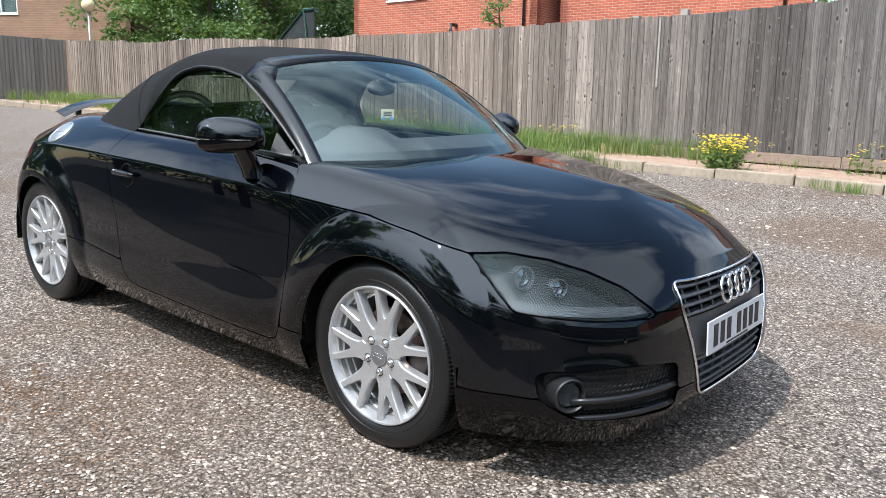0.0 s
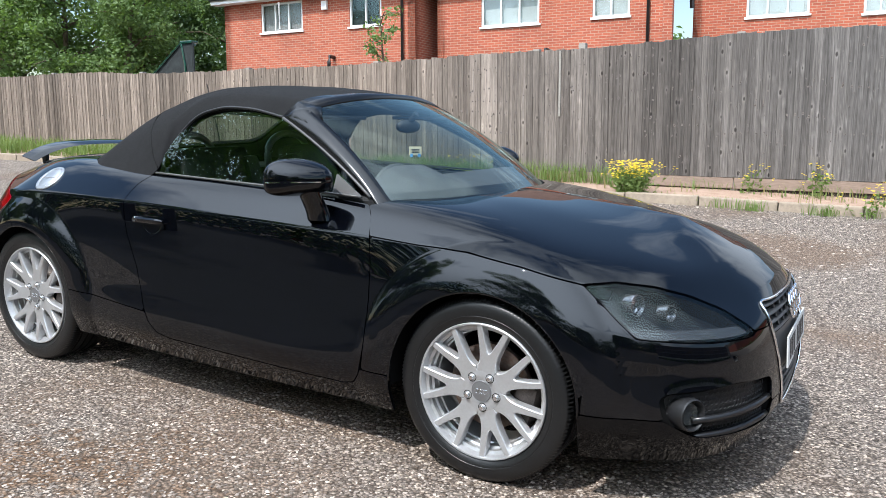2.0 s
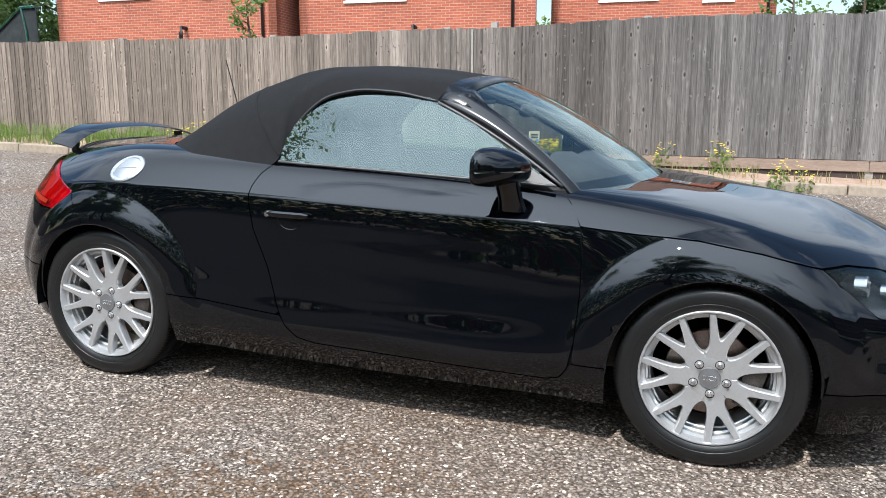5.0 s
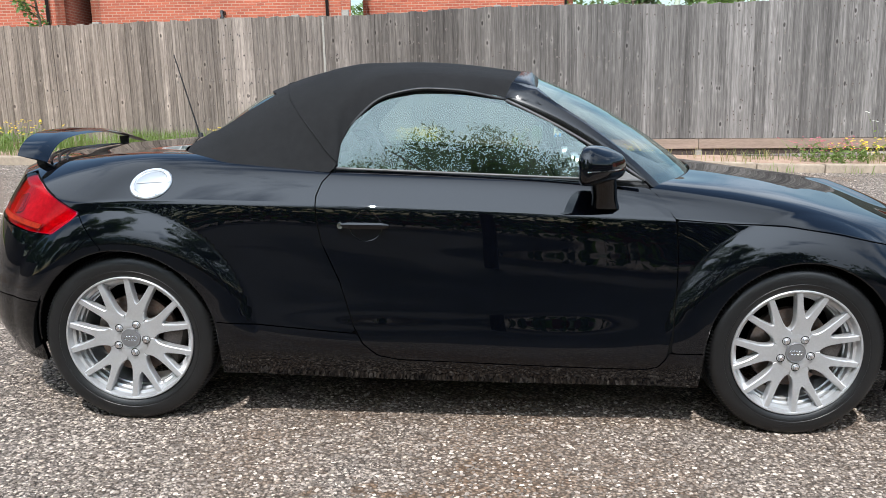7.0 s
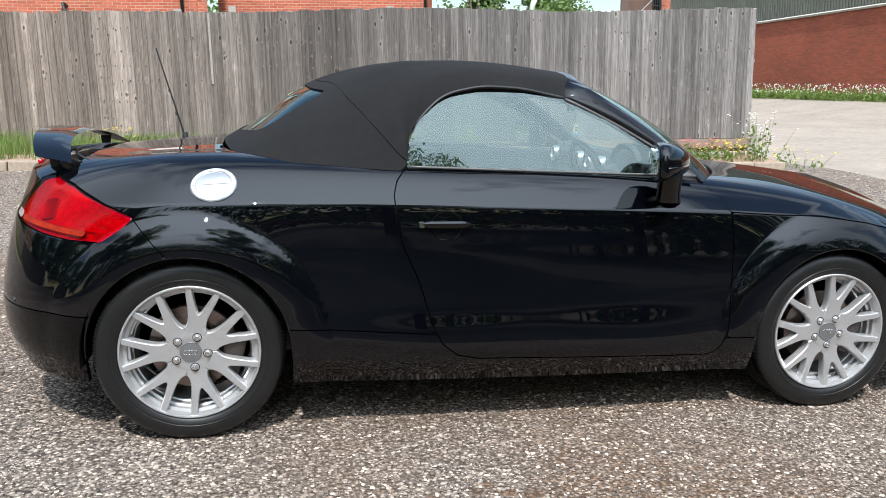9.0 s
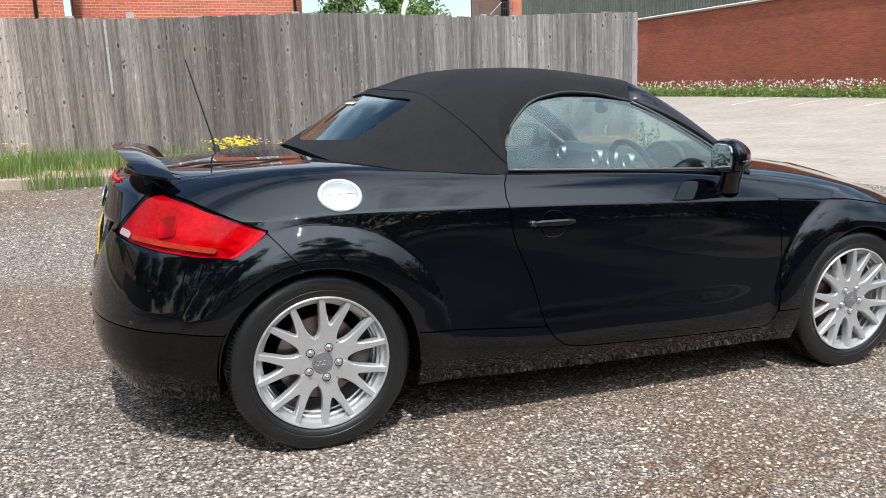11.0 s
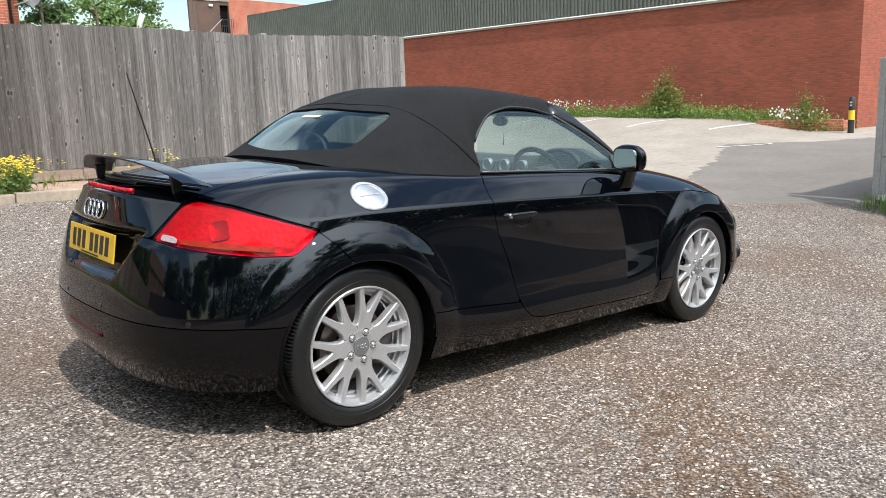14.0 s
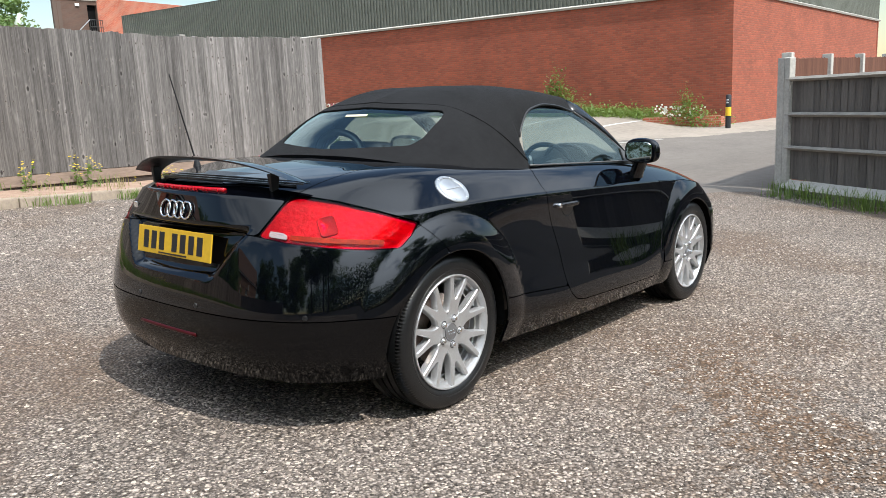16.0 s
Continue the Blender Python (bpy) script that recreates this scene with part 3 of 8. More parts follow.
def rounded(poly, r, n=5):
    """An outline with its corners rounded."""
    out, P = [], [Vector(p) for p in poly]
    for i, p in enumerate(P):
        a, b = P[i - 1] - p, P[(i + 1) % len(P)] - p
        k = min(r, a.length * 0.45, b.length * 0.45)
        q0, q1 = p + a.normalized() * k, p + b.normalized() * k
        for j in range(n + 1):
            s = j / n
            out.append(tuple(q0 * (1 - s) ** 2 + p * 2 * s * (1 - s) + q1 * s**2))
    return out


def shell(lines, nu, nv, sharp, shape=None, fair=None):
    """Lofts feature lines into a grid of points and outward normals."""
    L = np.array(lines, float)
    du = np.mean(np.linalg.norm(np.diff(L, axis=1), axis=2)[1:-1], axis=0)
    tu = np.concatenate([[0], np.cumsum(du)])
    U = hermite(L.transpose(1, 0, 2), tu, np.linspace(0, tu[-1], nu))
    dv = np.mean(np.linalg.norm(np.diff(L, axis=0), axis=2), axis=1)
    tv = np.concatenate([[0], np.cumsum(dv)])
    P = hermite(U.transpose(1, 0, 2), tv, np.linspace(0, tv[-1], nv), sharp).transpose(1, 0, 2)
    if fair:
        # irons out ripples: along all the lines, and across them above line number fair
        j = np.arange(nv) / (nv - 1) * tv[-1]
        w = np.clip((j - tv[fair]) / (tv[fair + 1] - tv[fair]), 0, 1)[None, :, None]
        m = np.array([1, -1, 1])
        for _ in range(36):
            Q = np.concatenate([P[1:2] * m, P, P[-2:-1] * m])
            P = P + .25 * (Q[:-2] - 2 * P + Q[2:])
        for _ in range(30):
            Q = np.concatenate([P[:, :1], P, P[:, -2:-1] * m], axis=1)
            P = P + .25 * w * (Q[:, :-2] - 2 * P + Q[:, 2:])
    if shape:
        P = shape(P)
    N = np.cross(np.gradient(P, axis=0), np.gradient(P, axis=1))
    N /= np.maximum(np.linalg.norm(N, axis=2, keepdims=True), 1e-9)
    if np.mean(N[..., 1]) < 0:
        N = -N
    for sl in ((0, slice(None)), (-1, slice(None)), (slice(None), -1)):
        q = N[sl]
        q[np.abs(P[sl][:, 1]) < 1e-4, 1] = 0
        N[sl] = q / np.maximum(np.linalg.norm(q, axis=1, keepdims=True), 1e-9)
    return P, N


def clip_panel(name, P, N, G, material, sides=(-1, 1), flange=0.010, offset=0.0, thick=True):
    """The piece of a shell where G < 0, cut cleanly along G = 0, with its edges turned inwards; sides: which halves."""
    nu, nv = G.shape
    V, NN, F, key = [], [], [], {}

    def corner(i, j):
        k = (i, j)
        if k not in key:
            key[k] = len(V)
            V.append(P[i, j] + N[i, j] * offset), NN.append(N[i, j])
        return key[k]

    def cut(a, b):
        k = (a, b) if a < b else (b, a)
        if k not in key:
            a, b = k
            s = G[a] / (G[a] - G[b])
            nn = N[a] * (1 - s) + N[b] * s
            nn = nn / max(np.linalg.norm(nn), 1e-9)
            key[k] = len(V)
            V.append(P[a] * (1 - s) + P[b] * s + nn * offset), NN.append(nn)
        return key[k]

    inside = G < 0
    cells = inside[:-1, :-1].astype(int) + inside[1:, :-1] + inside[1:, 1:] + inside[:-1, 1:]
    for i, j in zip(*np.nonzero(cells)):
        q = [(i, j), (i + 1, j), (i + 1, j + 1), (i, j + 1)]
        if cells[i, j] == 4:
            F.append([corner(*c) for c in q])
            continue
        poly = []
        for c, d in zip(q, q[1:] + q[:1]):
            if inside[c]:
                poly.append(corner(*c))
            if inside[c] != inside[d]:
                poly.append(cut(c, d))
        if len(poly) > 2:
            F.append(poly)
    if not F:
        return None
    V, NN = np.array(V), np.array(NN)
    good = []
    for f in F:
        g = [v for n_, v in enumerate(f) if np.linalg.norm(V[v] - V[f[n_ - 1]]) > 1e-6]
        if len(g) > 2:
            a = np.cross(V[g[1]] - V[g[0]], V[g[2]] - V[g[0]])
            good.append(g if a @ NN[g[0]] > 0 else g[::-1])
    count = {}
    for f in good:
        for a, b in zip(f, f[1:] + f[:1]):
            count[(a, b)] = 1
    rim = [(a, b) for a, b in count if (b, a) not in count and not (abs(V[a][1]) < 1e-4 and abs(V[b][1]) < 1e-4)]
    v_all, n_all, f_all = [], [], []
    for side in sides:
        m = np.array([1, side, 1])
        base = len(v_all)
        v_all += list(V * m)
        n_all += list(NN * m)
        f_all += [[base + v for v in (f if side > 0 else f[::-1])] for f in good]
        if thick:
            for a, b in rim:
                k = len(v_all)
                e = V[b] - V[a]
                out = np.cross(e, NN[a])
                out = out / max(np.linalg.norm(out), 1e-9)
                pts = [V[a], V[b], V[b] - NN[b] * flange, V[a] - NN[a] * flange]
                v_all += [p * m for p in pts]
                n_all += [out * m] * 4
                f_all.append([k, k + 3, k + 2, k + 1] if side > 0 else [k, k + 1, k + 2, k + 3])
    return mesh_from(name, v_all, f_all, material, True, n_all)


def smooth01(t):
    t = np.clip(t, 0, 1)
    return t * t * (3 - 2 * t)



# ---- ground ----
def lie(x, y):
    """Height of the ground sheet."""
    along = float(np.interp(x, [-60, -22, 5, 9, 13, 22, 40], [.88, .84, -.195, -.26, -.20, -.06, -.06]))
    across = float(np.clip(y, -8, 40)) * float(np.interp(x, [6, 13], [.019, .028])) if y < 8 or x > 8 else .15
    kerb = float(np.interp(x, [-20, -15, -6, 2, 6.3], [5.9, 6.0, 6.45, 7.1, 7.1]))
    rise = float(np.clip((y - kerb + 2.6) / 2.6, 0, 1)) * float(np.interp(x, [6.2, 9], [1, 0]))
    b0, b1 = [min(1, max(0, v)) for v in ((x - 14.5) / 5, (y - 6.8) / 3)]
    bank = .34 * b0 * b0 * (3 - 2 * b0) * b1 * b1 * (3 - 2 * b1)
    return along + across + bank + .16 * rise * rise * (3 - 2 * rise)


def kerb_y(x):
    return float(np.interp(x, [-20, -15, -6, 2, 6.3], [5.9, 6.0, 6.45, 7.1, 7.1]))


def sheet(name, xs, ys, height, material, label, inside=None, smooth=True):
    """A ground sheet on a grid, kept where inside(x, y)."""
    V, F, key = [], [], {}
    for i, x in enumerate(xs):
        for j, y in enumerate(ys):
            key[i, j] = len(V)
            V.append((x, y, height(x, y)))
    for i in range(len(xs) - 1):
        for j in range(len(ys) - 1):
            if inside is None or inside((xs[i] + xs[i + 1]) / 2, (ys[j] + ys[j + 1]) / 2):
                F.append((key[i, j], key[i + 1, j], key[i + 1, j + 1], key[i, j + 1]))
    return tagged(new(name, mesh_from(name, V, F, material, smooth)), label, "", "", "structure")


def spread(edge, near, step):
    far = [edge * .04, edge * .08, edge * .15, edge * .3, edge * .6, edge]
    a = list(np.arange(-near, near + step / 2, step))
    return sorted([-f for f in far if f > near] + a + [f for f in far if f > near])


def bumpy(x, y):
    """Gentle unevenness of the trodden gravel."""
    near_car = min(1.0, max(0.0, (math.hypot(x / 2.3, y / 1.3) - 0.9)))
    return lie(x, y) + .012 * near_car * noise.noise(Vector((x * .8, y * .8, 0))) if abs(x) < 25 and abs(y) < 12 else lie(x, y)


ground = sheet("ground", spread(900, 34, 0.5), spread(900, 34, 0.5), bumpy, M_GRAVEL, "grey stone chippings with brown patches")

# worn car park beyond the fence
def poly_sheet(name, poly, step, lift, material, label):
    xs = np.arange(min(p[0] for p in poly), max(p[0] for p in poly) + step, step)
    ys = np.arange(min(p[1] for p in poly), max(p[1] for p in poly) + step, step)
    gx, gy = np.meshgrid(xs, ys, indexing="ij")
    d = poly_sdf(poly, gx, gy) + .12 * np.array([[noise.noise(Vector((x * 1.7, y * 1.7, 3))) for y in ys] for x in xs])
    # the edge dives under the gravel
    rise = lift - (lift + .012) * np.clip((d + .5 * step) / (.5 * step), 0, 1)
    P = np.stack([gx, gy, np.array([[bumpy(x, y) for y in ys] for x in xs]) + rise], -1)
    N = np.zeros_like(P)
    N[..., 2] = 1
    return tagged(new(name, clip_panel(name, P, N, d, material, (1,), thick=False)), label, "", "", "structure")

# ---- setting ----
poly_sheet("car_park", [(7.3, 2.2), (7.2, 8.6), (7.3, 40), (34, 48), (45, 5.0), (60, -6), (30, -14), (9.6, -2.0), (8.2, .9)], .5, .016, M_ASPHALT, "pale worn tarmac car park")
poly_sheet("road", [(6.9, 2.4), (9.4, 4.3), (12.5, 5.5), (15.9, 7.1), (17.5, 5.5), (24, 3.0), (30, -6), (9.4, -1.0), (8.1, .8)], .25, .024, M_ASPHALT2, "grey tarmac driveway")
# unseen dark sheet, added so the doors mirror dark instead of sunlit gravel
poly_sheet("yard_lane", [(7.2, -2.3), (7.5, -14), (-24, -14), (-24, -4.6), (-8, -4.3), (-4, -3.6), (-1.3, -3.1), (.8, -2.8), (4.3, -2.3)], .5, .03, M_MIRRORGROUND, "unseen dark ground sheet added across the yard for the paint to mirror")


def strip(name, a, b, width, lift, material, label):
    a, b = Vector(a), Vector(b)
    d = (b - a).normalized()
    s = Vector((-d.y, d.x)) * width / 2
    V, F = [], []
    n = max(2, int((b - a).length / .5))
    for i in range(n + 1):
        p = a.lerp(b, i / n)
        for q in (p + s, p - s):
            V.append((q.x, q.y, bumpy(q.x, q.y) + lift))
    F = [(2 * i, 2 * i + 1, 2 * i + 3, 2 * i + 2) for i in range(n)]
    return tagged(new(name, mesh_from(name, V, F, material)), label, "", "", "structure")


for k, (a, b) in enumerate((((18.0, 8.65), (21.1, 8.5)), ((17.5, 11.1), (20.8, 10.75)), ((17.8, 13.4), (20.6, 13.4)), ((17.4, 15.8), (20.3, 15.8)), ((17.2, 18.2), (20.0, 18.2)))):
    strip("parking_line", a, b, .09, .023, M_LINE, "worn white parking bay line")
strip("parking_line", (14.6, 6.6), (16.2, 5.9), .08, .034, M_LINE, "worn white line")

# verge between kerb and fence
def verge_z(x, y):
    k = kerb_y(x)
    t = min(1, max(0, (y - k) / max(.3, 8.0 - k)))
    return bumpy(x, k) + .095 + .05 * t + .018 * noise.noise(Vector((x * 2.3, y * 2.3, 7)))


xs, cols = np.arange(-20, 6.41, .2), 8
V, F = [], []
for x in xs:
    for j in range(cols + 1):
        y = kerb_y(x) + .05 + (8.25 - kerb_y(x) - .05) * j / cols
        V.append((x, y, verge_z(x, y)))
for i in range(len(xs) - 1):
    for j in range(cols):
        a = i * (cols + 1) + j
        F.append((a, a + cols + 1, a + cols + 2, a + 1))
verge = tagged(new("verge", mesh_from("verge", V, F, M_SOIL, True)), "stony brown soil strip between kerb and fence", "", "", "structure")

kerb = tagged(new("kerb"), "low worn concrete kerb", "", "", "structure")
x = -19.8
while x < 6.1:
    x1 = min(x + .914, 6.3)
    a, b = Vector((x, kerb_y(x), bumpy(x, kerb_y(x)))), Vector((x1, kerb_y(x1), bumpy(x1, kerb_y(x1))))
    d = b - a
    L = d.length - .008
    stone = part("kerb_stone", box((.004, -.07, -.10), (L, .07, .115 + random.uniform(-.008, .008)), .018), M_KERB, kerb)
    stone.matrix_local = Matrix.Translation(a) @ pose(0, 0, 0, 0, -math.degrees(math.asin(d.z / d.length)), math.degrees(math.atan2(d.y, d.x)) + random.uniform(-.4, .4))
    x = x1

# ---- long timber fence ----
def fence_top(x):
    return float(np.interp(x, [-20, -16, -12, -9, -6, -4, 0, 3, 6.3], [2.83, 2.64, 2.55, 2.42, 2.42, 2.40, 2.47, 2.46, 2.49])) + .02 * math.sin(x * 1.3)


def fence_foot(x):
    return float(np.interp(x, [-20, 0, 3, 6.3], [1.05, .60, .56, .50]))


def board_mesh(seed, width, material):
    """A feather-edged board, 1 m high, slightly cupped and worn at the top."""
    r = random.Random(seed)
    bm = bmesh.new()
    rows = []
    dx = [r.uniform(-.003, .003) for _ in range(5)]
    for i, z in enumerate((0, .33, .66, .985, 1.0)):
        k = 1 if i < 4 else .96
        rows.append([bm.verts.new((p[0] * k + dx[i], p[1], z + (r.uniform(-.008, .004) if i == 4 else 0))) for p in ((-width / 2, -.010), (0, -.014 - r.uniform(0, .003)), (width / 2, -.020), (width / 2, 0), (-width / 2, 0))])
    for a, b in zip(rows, rows[1:]):
        for k in range(5):
            bm.faces.new((a[k], a[(k + 1) % 5], b[(k + 1) % 5], b[k]))
    bm.faces.new(rows[-1]), bm.faces.new(rows[0][::-1])
    bmesh.ops.recalc_face_normals(bm, faces=bm.faces)
    return cached("board", bm, material, False)


def cached(name, bm, material, smooth):
    o = part(name, bm, material, None, smooth=smooth)
    me = o.data
    bpy.data.objects.remove(o)
    return me


fence = tagged(new("timber_fence"), "tall weathered grey close-board timber fence", "", "", "structure")
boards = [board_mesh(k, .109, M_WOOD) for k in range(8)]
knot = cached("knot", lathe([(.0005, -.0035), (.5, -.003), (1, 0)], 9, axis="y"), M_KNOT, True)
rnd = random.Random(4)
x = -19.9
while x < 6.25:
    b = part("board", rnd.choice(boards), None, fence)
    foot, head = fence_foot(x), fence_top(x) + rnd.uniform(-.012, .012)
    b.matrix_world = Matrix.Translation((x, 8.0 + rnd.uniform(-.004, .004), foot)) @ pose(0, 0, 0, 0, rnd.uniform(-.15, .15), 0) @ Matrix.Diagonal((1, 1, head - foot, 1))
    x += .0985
# knots and nail stains are scattered over the boards as one lot
rings, cores = ([], []), ([], [])
spots = [(rnd.choice([rnd.uniform(-14, 6.2), rnd.uniform(-4, 6.2)]), rnd.random()) for _ in range(330)]
for _ in range(78):
    # neighbouring boards sawn from one trunk carry their knots at one height
    n_row, u0, f0, slope = rnd.randint(3, 9), rnd.choice([rnd.uniform(-14, 6.0), rnd.uniform(-4, 6.0)]), rnd.uniform(.08, .94), rnd.uniform(-.006, .006)
    u0 = -19.9 + round((u0 + 19.9) / .0985) * .0985 + rnd.uniform(-.03, .03)
    spots += [(u0 + j * .0985 + rnd.uniform(-.008, .008), f0 + slope * j + rnd.uniform(-.006, .006)) for j in range(n_row) if u0 + j * .0985 < 6.2 and rnd.random() < .85]
for kx, f0 in spots:
    kz = fence_foot(kx) + (fence_top(kx) - fence_foot(kx)) * f0
    kz = min(max(kz, fence_foot(kx) + .07), fence_top(kx) - .07)
    rx, rz, lean = rnd.uniform(.007, .017), rnd.uniform(.009, .022), rnd.uniform(-.9, .9)
    for (V, F), s_, y_ in ((rings, 1.0, 7.9785), (cores, rnd.uniform(.4, .65), 7.9765)):
        base = len(V)
        V.append((kx, y_ - .0012, kz))
        V += [(kx + s_ * rx * math.cos(a) * rnd.uniform(.8, 1.15) + lean * s_ * rz * math.sin(a) * .4, y_, kz + s_ * rz * math.sin(a) * rnd.uniform(.8, 1.15)) for a in np.linspace(0, 2 * math.pi, 8)[:-1]]
        F += [(base, base + 1 + i, base + 1 + (i + 1) % 7) for i in range(7)]
for (V, F), m_, label in ((rings, M_KNOTPALE, "pale rings round the knots"), (cores, M_KNOT, "dark knots in the boards")):
    tagged(part("knots", mesh_from("knots", V, F, m_), m_, fence, label), kind="stuff")
for k in range(9):
    x0, x1 = -19.9 + k * 2.92, min(-19.9 + (k + 1) * 2.92 - .01, 6.3)
    z0, z1 = fence_foot(x0), fence_foot(x1)
    gb = part("gravel_board", box((0, -.012, -.15), (math.hypot(x1 - x0, z1 - z0), .022, -.005), .004), M_GRAVELBOARD, fence, "pale horizontal gravel board")
    gb.matrix_world = Matrix.Translation((x0, 8.0, z0)) @ pose(0, 0, 0, 0, math.degrees(math.atan2(z0 - z1, x1 - x0)), 0)
    post = part("fence_post", box((x0 - .05, 8.01, z0 - .3), (x0 + .05, 8.11, fence_top(x0) + .03), .006), M_RAIL, fence)
for z in (.25, .6, .9):
    for k in range(9):
        x0, x1 = -19.9 + k * 2.92, -19.9 + (k + 1) * 2.92
        h0, h1 = [fence_foot(v) + (fence_top(v) - fence_foot(v)) * z for v in (x0, x1)]
        part("rail", tube([(x0, 8.05, h0), (min(x1, 6.3), 8.05, h1)], .035, 4), M_RAIL, fence)
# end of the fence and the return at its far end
# dark sheet that paints the shade seen through gaps between boards
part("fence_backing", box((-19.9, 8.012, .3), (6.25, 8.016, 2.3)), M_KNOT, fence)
back = tagged(new("fence_return"), "timber fence turning towards the yard, its shade painted as darker boards", "", "", "structure")
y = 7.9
# darker board colour paints this fence as standing in shade
shade_toned_boards = [board_mesh(80 + k, .109, M_WOODDARK) for k in range(4)]
while y > -4:
    b = part("board", rnd.choice(shade_toned_boards), None, back)
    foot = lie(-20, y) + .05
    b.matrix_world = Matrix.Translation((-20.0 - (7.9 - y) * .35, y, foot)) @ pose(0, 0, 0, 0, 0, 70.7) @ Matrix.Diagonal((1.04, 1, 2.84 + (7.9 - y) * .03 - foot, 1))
    y -= .0985
post = part("loose_batten", box((-1.985, 7.955, 1.45), (-1.955, 7.978, fence_top(-1.97) - .02), .003), M_RAIL, fence, "narrow batten nailed to the boards")
part("fence_post", box((-1.70, 8.0, 1.2), (-1.60, 8.1, fence_top(-1.6) + .075), .006), M_RAIL, fence)


# ---- houses behind the fence ----
def wall_mesh(name, a, b, z0, z1, holes, material, thick=.25, z1b=None):
    """An upright brick wall from a to b with rectangular openings (u0, v0, u1, v1) through it; u along the wall, v up from z0."""
    a, b = Vector((a[0], a[1], 0)), Vector((b[0], b[1], 0))
    d = (b - a).normalized()
    n = Vector((d.y, -d.x, 0))
    L, H = (b - a).length, z1 - z0
    us = sorted({0, L} | {h[0] for h in holes} | {h[2] for h in holes})
    vs = sorted({0, H} | {h[1] for h in holes} | {h[3] for h in holes})
    V, F, UV = [], [], []

    def quad(pts, uvs):
        k = len(V)
        V.extend(pts)
        F.append((k, k + 1, k + 2, k + 3))
        UV.extend(uvs)
    P = lambda u, v, w: a + d * u - n * w + Vector((0, 0, z0 + v))
    for u0, u1 in zip(us, us[1:]):
        for v0, v1 in zip(vs, vs[1:]):
            if any(h[0] - 1e-6 <= u0 and u1 <= h[2] + 1e-6 and h[1] - 1e-6 <= v0 and v1 <= h[3] + 1e-6 for h in holes):
                continue
            uv = [(u0, v0), (u1, v0), (u1, v1), (u0, v1)]
            quad([P(u, v, 0) for u, v in uv], uv)
            quad([P(u, v, thick) for u, v in reversed(uv)], uv)
    for u0, v0, u1, v1 in holes + [(0, 0, L, H)]:
        s = 1 if (u0, v0, u1, v1) != (0, 0, L, H) else -1
        ring = [(u0, v0), (u1, v0), (u1, v1), (u0, v1)]
        for (p, q), (r, t) in zip(ring, ring[1:] + ring[:1]):
            pts = [P(p, q, 0), P(p, q, thick), P(r, t, thick), P(r, t, 0)]
            uv = [(p + 0, q), (p + thick, q), (r + thick, t), (r, t)]
            quad(pts if s > 0 else pts[::-1], uv if s > 0 else uv[::-1])
    return mesh_from(name, V, F, material, False, None, UV), P


def window(parent, P, hole, panes, fill, ajar=-1):
    """A white frame with mullions, panes and sill in an opening."""
    u0, v0, u1, v1 = hole
    fr = bmesh.new()
    f = .06

    def bar(ua, va, ub, vb, w0=.03, w1=.10):
        c = [P(u, v, w) for w in (w0, w1) for u, v in ((ua, va), (ub, va), (ub, vb), (ua, vb))]
        vs = [fr.verts.new(p) for p in c]
        for q in ((0, 1, 2, 3), (7, 6, 5, 4), (0, 4, 5, 1), (1, 5, 6, 2), (2, 6, 7, 3), (3, 7, 4, 0)):
            fr.faces.new([vs[k] for k in q])
    bar(u0, v0, u1, v0 + f), bar(u0, v1 - f, u1, v1), bar(u0, v0 + f, u0 + f, v1 - f), bar(u1 - f, v0 + f, u1, v1 - f)
    w = (u1 - u0 - 2 * f + .05) / panes
    for k in range(1, panes):
        c = u0 + f + w * k - .05
        bar(c, v0 + f, c + .05, v1 - f)
    bmesh.ops.recalc_face_normals(fr, faces=fr.faces)
    frame_ob = part("window_frame", fr, M_UPVC, parent, "white window frame")
    for k in range(panes):
        ua, ub = u0 + f + w * k, u0 + f + w * (k + 1) - .05
        pts = [P(u, v, .065) for u, v in ((ua, v0 + f), (ub, v0 + f), (ub, v1 - f), (ua, v1 - f))]
        part("pane", mesh_from("pane", pts, [(0, 1, 2, 3)], M_HOUSEGLASS), M_HOUSEGLASS, frame_ob)
        pts = [P(u, v, .16) for u, v in ((ua - .03, v0), (ub + .03, v0), (ub + .03, v1), (ua - .03, v1))]
        part("blind", mesh_from("blind", pts, [(0, 1, 2, 3)], fill), fill, frame_ob)
        if fill is M_BLIND:
            continue
    s = bmesh.new()
    c = [P(u, v, w_) for w_ in (-.05, .05) for u, v in ((u0 - .05, v0 - .05), (u1 + .05, v0 - .05), (u1 + .05, v0 + .01), (u0 - .05, v0 + .01))]
    vs = [s.verts.new(p) for p in c]
    for q in ((0, 1, 2, 3), (7, 6, 5, 4), (0, 4, 5, 1), (1, 5, 6, 2), (2, 6, 7, 3), (3, 7, 4, 0)):
        s.faces.new([vs[k] for k in q])
    bmesh.ops.recalc_face_normals(s, faces=s.faces)
    part("window_sill", s, M_UPVC, frame_ob)
    if ajar >= 0:
        ua = u0 + f + w * ajar
        fr = bmesh.new()
        pts = []
        for k, (u, v) in enumerate(((ua, v0 + f), (ua + w - .05, v0 + f), (ua + w - .05, v1 - f), (ua, v1 - f), (ua, v0 + f))):
            pts.append(P(u - (.12 if u > ua + .01 else 0), v, -.28 if u > ua + .01 else -.01))
        tube(pts, .028, 4, bm=fr, caps=False)
        part("open_casement", fr, M_UPVC, frame_ob, "window casement standing open")


M_HOUSEGLASS = glass("house_glass", (0.80, 0.84, 0.84))


